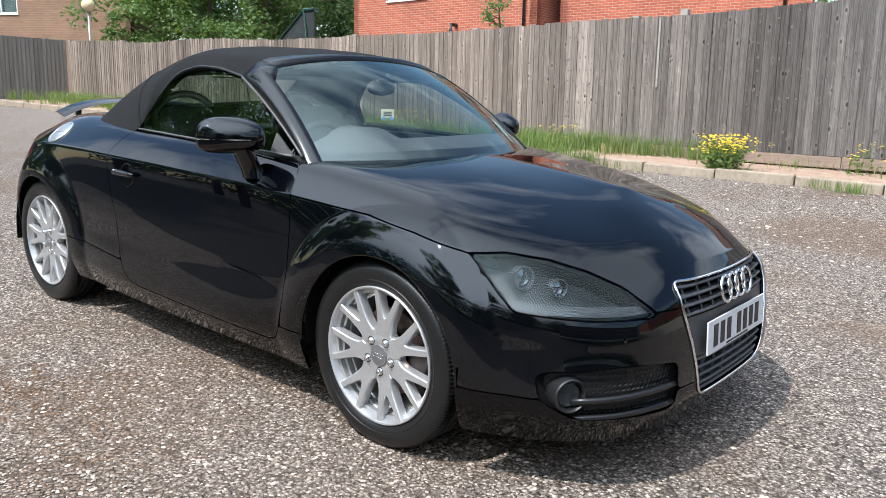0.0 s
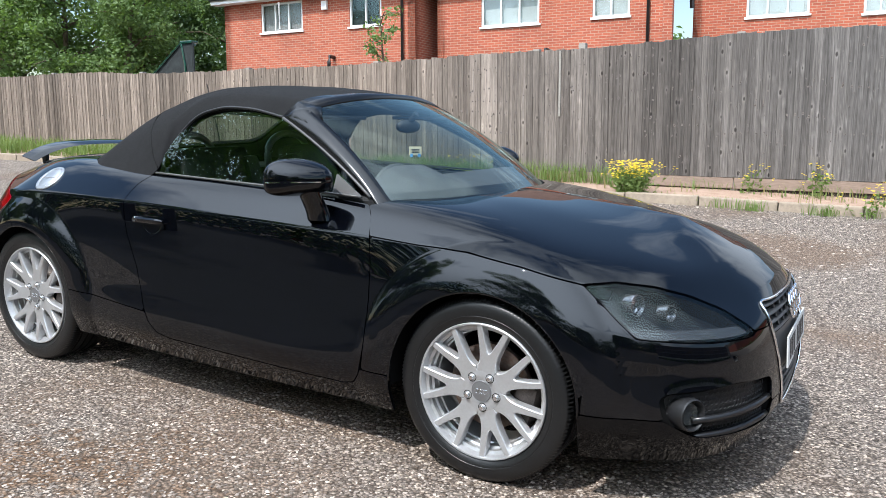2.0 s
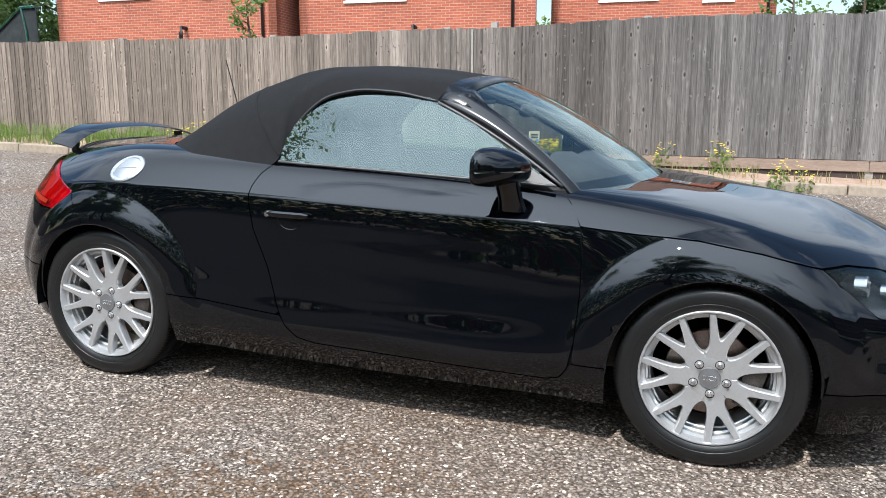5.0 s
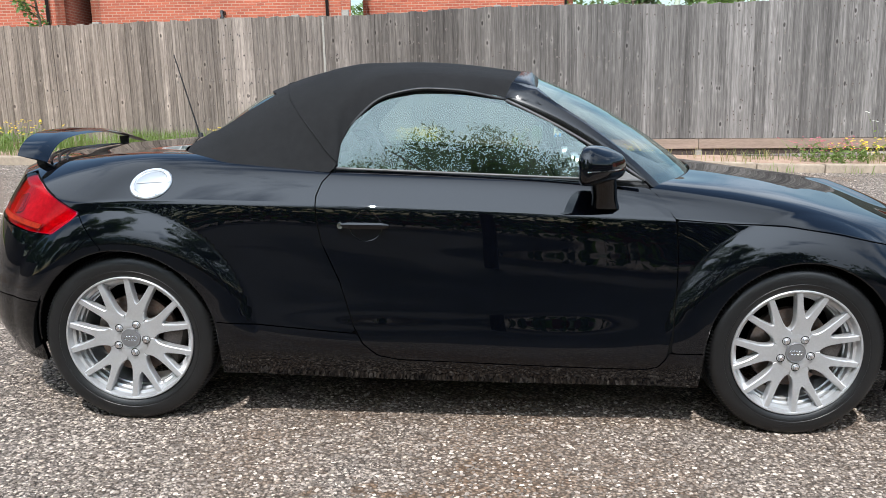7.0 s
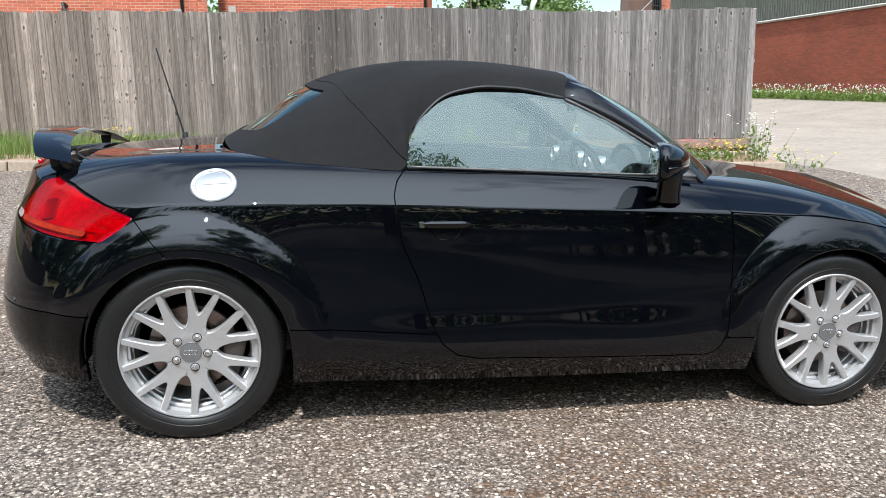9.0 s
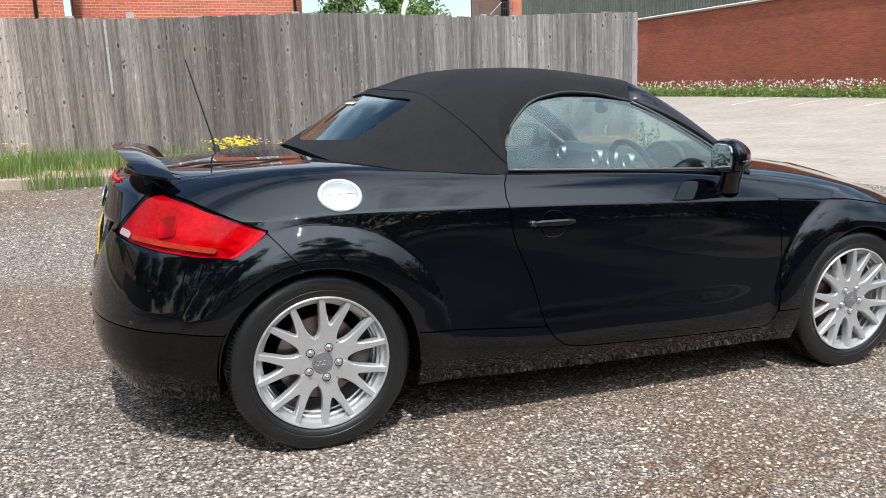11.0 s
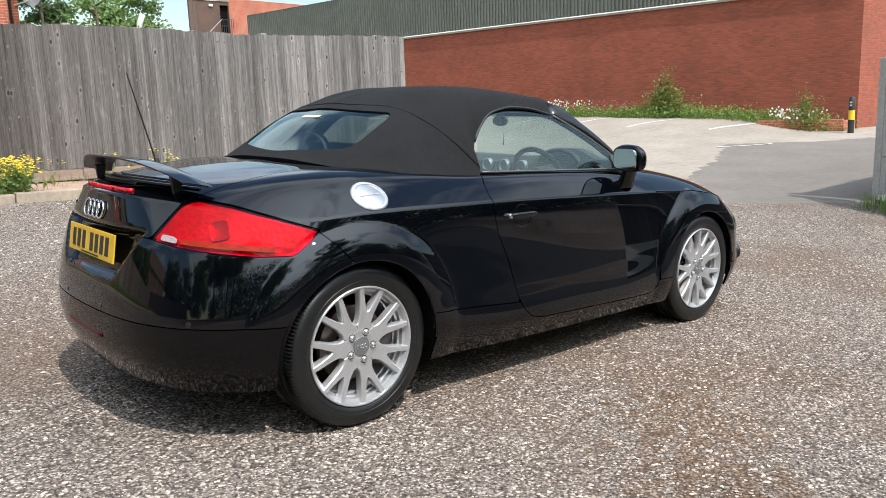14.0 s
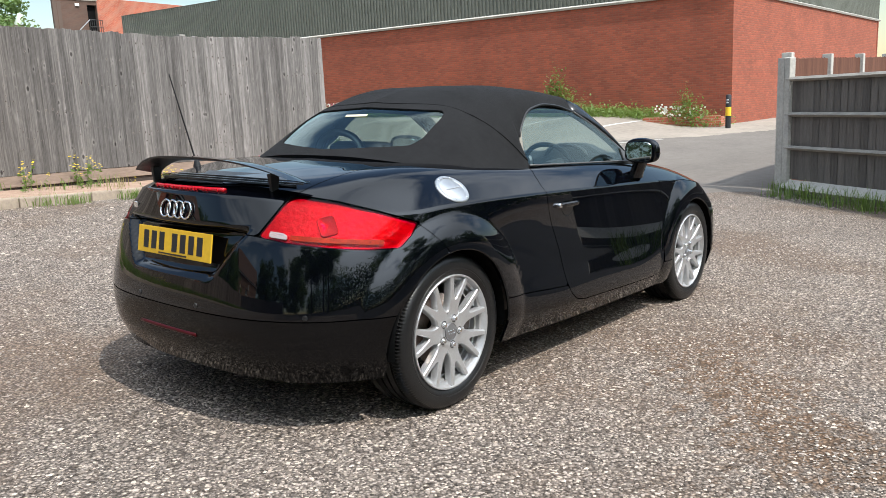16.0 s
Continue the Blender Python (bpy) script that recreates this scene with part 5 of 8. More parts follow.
def blades(at, n, height, spread_, r, lean=.5):
    V, F = [], []
    for _ in range(n):
        p = Vector((at[0] + r.gauss(0, spread_), at[1] + r.gauss(0, spread_ * .6), 0))
        p.z = at[2] if len(at) > 2 else 0
        h = height * r.uniform(.5, 1.2)
        a = r.uniform(0, 2 * math.pi)
        d = Vector((math.cos(a), math.sin(a), 0))
        w = Vector((-d.y, d.x, 0)) * .0035 * r.uniform(.7, 1.6)
        m, e = p + d * h * lean * .3 + Vector((0, 0, h * .6)), p + d * h * lean * r.uniform(.5, 1.1) + Vector((0, 0, h * r.uniform(.8, 1)))
        k = len(V)
        V += [p - w, p + w, m + w * .8, m - w * .8, e]
        F += [(k, k + 1, k + 2, k + 3), (k + 3, k + 2, k + 4)]
    return V, F


def joined(lots):
    V, F = [], []
    for v, f in lots:
        k = len(V)
        V += v
        F += [tuple(i + k for i in q) for q in f]
    return V, F


r = random.Random(21)
lots = []
for k in range(420):
    x = r.uniform(-20, -2.0) if r.random() < .9 else r.uniform(-3, 6)
    y = r.uniform(kerb_y(x) + .15, 7.93) if x < -3 else r.choice([r.uniform(7.6, 7.93), kerb_y(x) - r.uniform(.05, .25)])
    z = verge_z(x, y) if y > kerb_y(x) else bumpy(x, y)
    lots.append(blades((x, y, z), 26 if x < -2 else 10, .32 if x < -2 else .16, .12, r))
for x in np.arange(-5, -.9, .1):
    lots.append(blades((x, 7.85 + r.uniform(-.15, .05), verge_z(x, 7.85)), 30, .30, .07, r, .35))
for x, y in ((.25, 7.0), (.9, 6.8), (-.3, 7.1), (.6, 6.95), (1.7, 6.9)):
    for _ in range(5):
        u, v = x + r.uniform(-.14, .14), y + r.uniform(-.07, .07)
        lots.append(blades((u, v, bumpy(u, v)), 16, .14, .07, r, .5))
grass = tagged(new("verge_grass", mesh_from("verge_grass", *joined(lots), M_GRASS)), "green grass tufts along the fence foot", "grass", "", "stuff")
lots = [blades((x, 7.0 + r.uniform(-.1, .9), verge_z(x, 7.5)), 14, .2, .1, r, .5) for x in [r.uniform(-8, 6.2) for _ in range(34)]]
dry = tagged(new("dry_grass", mesh_from("dry_grass", *joined(lots), M_DRYGRASS)), "dry straw-coloured stems in the verge", "grass", "", "stuff")


def flowers(label, at, n, spread_, height, petal, seed, leaf=M_GRASS, head=.016):
    """A clump: stems, small leaves and many small petalled heads."""
    q = random.Random(seed)
    c = thing("flower_clump", label, "flowers", at)
    bm, V, F, pts = bmesh.new(), [], [], []
    for _ in range(n):
        b = Vector((q.gauss(0, spread_ * .35), q.gauss(0, spread_ * .3), 0))
        h = height * q.uniform(.5, 1.05)
        e = Vector((b.x * 1.9 + q.gauss(0, .03), b.y * 1.9 + q.gauss(0, .03), h))
        tube([b, b.lerp(e, .5) + Vector((0, 0, .02)), e], .0028, 3, taper=.0015, bm=bm)
        for _ in range(6):
            p = b.lerp(e, q.uniform(.05, .8))
            pts.append((p, Vector((q.gauss(0, 1), q.gauss(0, 1), .3)).normalized()))
        for _ in range(3):
            hc = e + Vector((q.gauss(0, .02), q.gauss(0, .02), q.gauss(0, .015)))
            k = len(V)
            V.append(hc + Vector((0, 0, .004)))
            m = 8
            V += [hc + Vector((math.cos(a) * head * (1 if i % 2 else .55), math.sin(a) * head * (1 if i % 2 else .55), q.uniform(-.004, .006))) for i, a in enumerate(np.linspace(0, 2 * math.pi, 2 * m + 1)[:-1])]
            F += [(k, k + 1 + i, k + 1 + (i + 1) % (2 * m)) for i in range(2 * m)]
    tagged(part("stalks", bm, leaf, c), kind="stuff")
    LV, LF = leaves(pts, .055, q)
    part("foliage", mesh_from("foliage", LV, LF, leaf), leaf, c)
    part("blossom", mesh_from("blossom", V, F, petal), petal, c, "small petalled flower heads")
    return c


for label, x, y, n, s, h, pm, sd in (("dense clump of yellow flowers at the kerb", -.58, 7.02, 150, .22, .42, M_PETAL, 1), ("yellow-flowered weed by the fence", .78, 7.75, 9, .16, .38, M_PETAL, 2), ("yellow-flowered weed by the fence", 1.55, 7.80, 16, .24, .42, M_PETAL, 3), ("yellow-flowered weed at the kerb", 2.2, 6.98, 10, .22, .38, M_PETAL, 4), ("yellow-flowered weed at the kerb", 2.55, 6.98, 8, .14, .36, M_PETAL, 5), ("low yellow flowers by the fence end", 5.5, 7.5, 34, .4, .30, M_PETAL, 6), ("pink-tinged weed clump by the fence end", 5.05, 7.5, 46, .4, .32, M_PINK, 7), ("tall white-flowered weed by the fence end", 6.05, 7.4, 30, .4, .70, M_WHITEPETAL, 8), ("yellow-flowered weed by the fence", -3.4, 7.7, 14, .3, .35, M_PETAL, 9), ("yellow-flowered clump by the fence", -6.2, 7.4, 34, .5, .40, M_PETAL, 10), ("sparse yellow weed on the gravel edge", 6.7, 7.2, 14, .4, .30, M_PETAL, 11)):
    z = verge_z(x, y) if kerb_y(x) < y and x < 6.3 else bumpy(x, y)
    flowers(label, (x, y, z - .01), n, s, h, pm, sd)
# verge before the warehouse: tall weeds and flowers
lots, pts, wv, wf = [], [], [], []
for k in range(700):
    y = r.uniform(8.5, 32)
    x = 21.1 - (y - 8) * .1 + r.uniform(-.5, .7)
    z = lie(x, y)
    lots.append(blades((x, y, z), 12, .34, .3, r, .4))
    for _ in range(34):
        pts.append((Vector((x + r.gauss(0, .25), y + r.gauss(0, .3), z + abs(r.gauss(0, .16)))), Vector((0, 0, 1))))
for c, n, hh in (((20.8, 11.9), 2600, 1.35), ((21.1, 7.3), 1500, .95), ((20.9, 21), 200, .5)):
    for _ in range(n):
        up = abs(r.gauss(0, .42))
        wide = max(.25, 1.1 - up)
        pts.append((Vector((c[0] + r.gauss(0, .35) * wide, c[1] + r.gauss(0, .62) * wide, lie(*c) + up * hh)), Vector((0, 0, 1))))
weeds = tagged(new("weed_verge", mesh_from("weed_verge", *joined(lots + [leaves(pts, .105, r)]), M_GRASS)), "overgrown green weeds along the warehouse wall", "weeds", "", "stuff")
for name, pm, c0, c1, n in (("white_verge_flowers", M_WHITEPETAL, 15, 30, 500), ("pink_verge_flowers", M_PINK, 13, 24, 300), ("white_verge_flowers", M_WHITEPETAL, 6.9, 8.2, 80)):
    V, F = [], []
    for _ in range(n):
        y = r.uniform(c0, c1)
        x = 21.1 - (y - 8) * .1 + r.uniform(-.6, .6)
        p = Vector((x, y, lie(x, y) + r.uniform(.25, .6)))
        k = len(V)
        s = .035
        V += [p + Vector((math.cos(a) * s, math.sin(a) * s, r.uniform(-.02, .02))) for a in np.linspace(0, 2 * math.pi, 6)[:-1]]
        F.append((k, k + 1, k + 2, k + 3, k + 4))
        V += [p + Vector((0, math.cos(a) * s, math.sin(a) * s)) for a in np.linspace(0, 2 * math.pi, 6)[:-1]]
        F.append((k + 5, k + 6, k + 7, k + 8, k + 9))
    tagged(new(name, mesh_from(name, V, F, pm)), "scattered small flower heads over the weeds", "flowers", "", "stuff")
# grass at the foot of the panel fence and gate post
lots = []
for k in range(60):
    c = gp + run * r.uniform(.1, 5) + Vector((-.25, .15, 0)) * r.uniform(.2, 1.6)
    lots.append(blades((c.x, c.y, bumpy(c.x, c.y)), 22, .26, .10, r))
tagged(new("gate_grass", mesh_from("gate_grass", *joined(lots), M_GRASS)), "rough grass at the panel fence foot", "grass", "", "stuff")

# ---- the car ----
WR, WX, TRACK, ARCH = 0.318, 1.234, 0.86, 0.347

# feature lines of one half of the body, from the front centre round the side to the rear centre, in metres of the car's own axes
BODY = [
    # lower edge
    [(2.065, 0, .165), (2.055, .28, .165), (2.02, .485, .17), (1.89, .695, .17), (1.635, .82, .165), (1.234, .83, .16), (.85, .848, .174), (.5, .866, .180), (0, .868, .182), (-.45, .866, .187), (-.85, .848, .192), (-1.234, .83, .2), (-1.6, .79, .205), (-1.79, .66, .205), (-1.89, .48, .21), (-1.935, .25, .215), (-1.945, 0, .215)],
    # bumper lip and sill
    [(2.115, 0, .275), (2.105, .28, .275), (2.07, .508, .275), (1.932, .730, .275), (1.657, .850, .275), (1.234, .862, .28), (.85, .888, .28), (.5, .908, .28), (0, .912, .28), (-.45, .910, .285), (-.85, .890, .30), (-1.234, .868, .31), (-1.62, .822, .31), (-1.82, .695, .31), (-1.935, .5, .31), (-1.978, .25, .31), (-1.988, 0, .31)],
    # middle of the doors
    [(2.12, 0, .45), (2.10, .29, .45), (2.052, .514, .445), (1.910, .722, .435), (1.668, .846, .45), (1.234, .868, .48), (.85, .880, .48), (.5, .889, .48), (0, .895, .48), (-.45, .893, .48), (-.85, .885, .48), (-1.234, .876, .5), (-1.62, .835, .5), (-1.825, .705, .485), (-1.945, .5, .48), (-1.988, .25, .48), (-1.998, 0, .48)],
    # lower edge of the lamps
    [(2.078, 0, .615), (2.06, .30, .605), (2.025, .50, .568), (1.90, .695, .568), (1.69, .828, .578), (1.234, .862, .65), (.85, .864, .66), (.5, .871, .67), (0, .878, .68), (-.45, .880, .68), (-.85, .880, .68), (-1.234, .874, .69), (-1.56, .825, .70), (-1.77, .685, .715), (-1.885, .495, .735), (-1.942, .25, .71), (-1.955, 0, .70)],
    # waist crease
    [(2.035, 0, .685), (2.012, .27, .67), (1.945, .45, .645), (1.79, .655, .672), (1.57, .79, .715), (1.234, .822, .775), (.85, .845, .80), (.5, .857, .812), (0, .866, .825), (-.45, .868, .835), (-.85, .868, .84), (-1.234, .852, .838), (-1.47, .80, .825), (-1.665, .655, .862), (-1.80, .465, .888), (-1.885, .25, .90), (-1.905, 0, .90)],
    # top of the shoulder and belt
    [(1.955, 0, .745), (1.93, .25, .735), (1.86, .42, .725), (1.72, .58, .747), (1.50, .70, .785), (1.22, .728, .842), (.9, .728, .888), (.5, .738, .925), (0, .745, .943), (-.45, .742, .952), (-.85, .722, .965), (-1.2, .69, .966), (-1.42, .63, .948), (-1.58, .53, .938), (-1.70, .40, .938), (-1.79, .22, .942), (-1.81, 0, .943)],
    # middle of bonnet and deck
    [(1.82, 0, .81), (1.79, .2, .805), (1.72, .30, .80), (1.58, .38, .826), (1.41, .43, .855), (1.2, .44, .893), (.95, .45, .918), (.5, .45, .93), (0, .45, .95), (-.45, .45, .96), (-.85, .45, .985), (-1.2, .44, .992), (-1.4, .40, .978), (-1.5, .33, .97), (-1.58, .25, .966), (-1.63, .15, .966), (-1.65, 0, .966)],
    # centre line
    [(1.66, 0, .866), (1.63, 0, .872), (1.57, 0, .88), (1.47, 0, .893), (1.35, 0, .906), (1.16, 0, .924), (.95, 0, .94), (.5, 0, .95), (0, 0, .97), (-.45, 0, .98), (-.85, 0, 1.0), (-1.15, 0, 1.006), (-1.3, 0, 1.0), (-1.38, 0, .995), (-1.44, 0, .99), (-1.48, 0, .986), (-1.5, 0, .984)],
]
# soft top: lower edge, rail, half way in, centre line; from the screen header back to the rear centre
TOP = [
    [(.155, .601, 1.212), (-.05, .601, 1.245), (-.21, .606, 1.241), (-.36, .627, 1.180), (-.455, .668, 1.060), (-.48, .738, .955), (-.75, .726, .954), (-.95, .69, .960), (-1.07, .58, .980), (-1.13, .40, .999), (-1.155, .2, 1.012), (-1.16, 0, 1.014)],
    [(0.19, 0.53, 1.281), (-0.04, 0.535, 1.303), (-0.21, 0.54, 1.303), (-0.37, 0.565, 1.271), (-0.455, 0.605, 1.2042), (-0.5, 0.635, 1.1579), (-0.7, 0.62, 1.1174), (-0.86, 0.6, 1.08), (-0.97, 0.51, 1.068), (-1.03, 0.35, 1.07), (-1.058, 0.17, 1.072), (-1.065, 0, 1.073)],
    [(0.232, 0.3, 1.315), (-0.03, 0.32, 1.341), (-0.2, 0.33, 1.346), (-0.36, 0.36, 1.335), (-0.45, 0.4, 1.319), (-0.52, 0.43, 1.296), (-0.62, 0.44, 1.264), (-0.74, 0.44, 1.2216), (-0.83, 0.38, 1.1985), (-0.89, 0.26, 1.1834), (-0.925, 0.12, 1.1753), (-0.935, 0, 1.173)],
    [(0.25, 0, 1.325), (0, 0, 1.353), (-0.15, 0, 1.358), (-0.3, 0, 1.356), (-0.42, 0, 1.349), (-0.5, 0, 1.339), (-0.58, 0, 1.324), (-0.66, 0, 1.304), (-0.74, 0, 1.279), (-0.8, 0, 1.254), (-0.835, 0, 1.2367), (-0.845, 0, 1.2297)],
]


def body_shape(P):
    """Wheel-arch flares and the hollow for the rear number plate."""
    X, Y, Z = P[..., 0].copy(), P[..., 1].copy(), P[..., 2].copy()
    for xc, wide, amount in ((WX, 0.500, 0.036), (-WX, 0.487, 0.036)):
        up = np.where(Z > WR, 1.0, 0.55)
        r = np.hypot(X - xc, (Z - WR) * up)
        t = np.clip((wide - r) / 0.125, 0, 1)
        crest = np.clip((Z - WR) / np.maximum(r, .1), 0, 1)
        lift = (1 - (1 - t) ** 2) * smooth01((Y - 0.55) / 0.2) * smooth01((Z - 0.1) / 0.1) * (.5 + .5 * crest)
        P[..., 1] += amount * lift
        P[..., 2] += 0.004 * lift
    inner = poly_sdf(rounded([(-.43, .785), (.43, .785), (.275, .582), (-.275, .582)], .03), Y, Z)
    P[..., 0] += np.where(X < -1.6, 0.034 * smooth01(-inner / 0.026), 0)
    return P


BP, BN = shell(BODY, 330, 140, [0, .35, .2, .35, .88, .3, 0, 0], body_shape, 4)
X, Y, Z = BP[..., 0], BP[..., 1], BP[..., 2]


def near_surface(a, b, A, B, ok):
    """The shell's point and normal where two of its coordinates are a, b."""
    d = np.where(ok, (A - a) ** 2 + (B - b) ** 2, 9e9).ravel()
    k = np.argpartition(d, 4)[:4]
    w = 1 / (d[k] + 1e-7)
    w /= w.sum()
    p, q = (BP.reshape(-1, 3)[k] * w[:, None]).sum(0), (BN.reshape(-1, 3)[k] * w[:, None]).sum(0)
    return p, q / np.linalg.norm(q)


def on_front(y, z):
    p, q = near_surface(abs(y), z, Y, Z, X > 1.45)
    return Vector((p[0], y, z)), Vector((q[0], q[1] * (1 if y >= 0 else -1), q[2]))


def on_rear(y, z):
    p, q = near_surface(abs(y), z, Y, Z, X < -1.45)
    return Vector((p[0], y, z)), Vector((q[0], q[1] * (1 if y >= 0 else -1), q[2]))


def on_side(x, z, side):
    p, q = near_surface(x, z, X, Z, Y > 0.45)
    return Vector((x, p[1] * side, z)), Vector((q[0], q[1] * side, q[2]))


# outlines of openings and panels
DOOR = [(-.455, 1.0), (-.475, .955), (-.515, .91), (-.53, .865), (-.525, .79), (-.505, .70), (-.44, .56), (-.39, .40), (-.355, .335), (-.30, .292), (-.22, .277), (.18, .266), (.68, .252), (.725, .262), (.752, .30), (.77, .40), (.778, .58), (.776, .70), (.765, .80), (.735, .855), (.70, .892), (.63, .94), (.6, 1.0)]
HEADLIGHT = [(.685, .717), (.80, .722), (.93, .706), (1.05, .675), (1.16, .632), (1.235, .585), (1.262, .562), (1.24, .553), (1.05, .555), (.822, .570), (.775, .615), (.73, .668)]
TAIL = [(1.158, .757), (1.12, .80), (1.06, .868), (1.03, .893), (.99, .899), (.85, .876), (.70, .838), (.60, .808), (.543, .79), (.575, .75), (.628, .704), (.75, .706), (.9, .72), (1.05, .738)]
GRILLE = rounded([(-.362, .636), (.362, .636), (.365, .55), (.275, .26), (-.275, .26), (-.365, .55)], .06)
INTAKE = rounded([(.405, .405), (.60, .42), (.79, .402), (.79, .315), (.73, .262), (.41, .255)], .03)
a_lamp, b_lamp = X * .77 - Y * .64, -X * .77 - Y * .64
FRONT, REAR = np.where(X > 1.4, 0, 9), np.where(X < -1.15, 0, 9)
g_hl = poly_sdf(HEADLIGHT, a_lamp, Z) + FRONT
g_tl = poly_sdf(TAIL, b_lamp, Z) + REAR
g_grille = np.minimum(poly_sdf(GRILLE, Y, Z), poly_sdf(GRILLE, -Y, Z)) + np.where(X > 1.9, 0, 9)
g_intake = poly_sdf(INTAKE, Y, Z) + np.where(X > 1.6, 0, 9)
g_cab = np.where(X > -.3, np.maximum(Y - .735, X - (1.0 - .25 * (Y / .67) ** 2)), (((Y / .735) ** 4 + ((X + .3) / .86) ** 4) ** .25 - 1) * .7)
dist_w = np.minimum(*(np.hypot(X - xc, np.maximum(Z - WR, 0)) for xc in (WX, -WX)))
g_hole = np.where(Y > .5, ARCH - dist_w, -9)
g_door = poly_sdf(DOOR, X, Z) + np.where(Y > .5, 0, 9)
z_hood = np.interp(X, [.765, .96, 1.16, 1.36, 1.585, 1.73, 2.3], [.803, .79, .785, .757, .708, .572, .562])
x_front_door = np.interp(Z, [.2, .31, .58, .80, .88, .94, 1.0], [.765, .765, .778, .765, .71, .63, .55])
x_bumper = np.interp(Z, [.2, .40, .57, .71, .8], [1.585, 1.60, 1.665, 1.58, 1.5])
z_sill = np.interp(X, [-.9, -.385, .77, .9], [.405, .372, .32, .32])
x_rear_bumper = np.interp(Z, [.2, .5, .6, .669, .79, .9], [-1.24, -1.24, -1.27, -1.302, -1.412, -1.47])
z_tail_low = np.interp(b_lamp, [.543, .628, .9, 1.156, 1.3, 1.6], [.79, .704, .72, .757, .768, .768])
GAP = 0.0022
top = lambda *g: np.maximum.reduce([np.broadcast_to(k, X.shape) for k in (*g, g_hole, -g_cab)]) + GAP

car = thing("roadster_car", "glossy black two-door soft-top roadster parked on gravel", "car")
car.matrix_world = CAR


def panel(name, G, material=M_PAINT, label="", sides=(-1, 1), parent=car, **kw):
    me = clip_panel(name, BP, BN, G, material, sides, **kw)
    return part(name, me, material, parent, label)


g_q = np.minimum(z_tail_low - Z, x_rear_bumper - X)     # above the lamps' lower edge or ahead of the bumper joint
bonnet = panel("bonnet", top(z_hood - Z, x_front_door - X, -g_hl, -g_grille), label="glossy black bonnet with clouds mirrored in it")
for side in (-1, 1):
    panel("front_bumper", top(x_bumper - X - .0046, Z - z_hood, .318 - Z, -g_hl, -g_grille, -g_intake), sides=(side,), label="glossy black front bumper half")
panel("front_lip", top(1.45 - X, Z - .318, -g_grille, -g_intake), M_LIP, "black painted lower bumper lip")
panel("rear_bumper", top(X - x_rear_bumper, Z - z_tail_low, .455 - Z, -g_tl))
panel("rear_lower_bumper", top(X + 1.24, Z - .455), M_LIP)
panel("boot_lid", top(Y - .5, X + .9, z_tail_low - Z, -g_tl))
doors = {}
for side in (-1, 1):
    doors[side] = panel("door", top(g_door), label="glossy black door", sides=(side,))
    panel("front_wing", top(Z - z_hood, x_front_door - X, X - x_bumper, z_sill - Z, -g_hl, -g_door), sides=(side,), label="glossy black flared front wing")
    panel("sill", top(Z - z_sill, X - .95, -.95 - X, -g_door), sides=(side,), label="black side sill")
    panel("rear_wing", top(g_q, .5 - Y, X - .2, z_sill - Z, -g_tl, -g_door, X - np.interp(Z, [.3, .4, .56, .7, .865, .91, 1.0], [-.33, -.38, -.43, -.49, -.52, -.505, -.45])), sides=(side,), label="glossy black flared rear wing")
# near-black shell under the panels, painting the shade in gaps and behind grilles
depth = .014 + .05 * smooth01(-np.minimum.reduce([g_hl, g_grille, g_intake, g_tl]) / .02)
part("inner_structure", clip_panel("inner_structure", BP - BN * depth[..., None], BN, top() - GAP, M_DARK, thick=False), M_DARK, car)

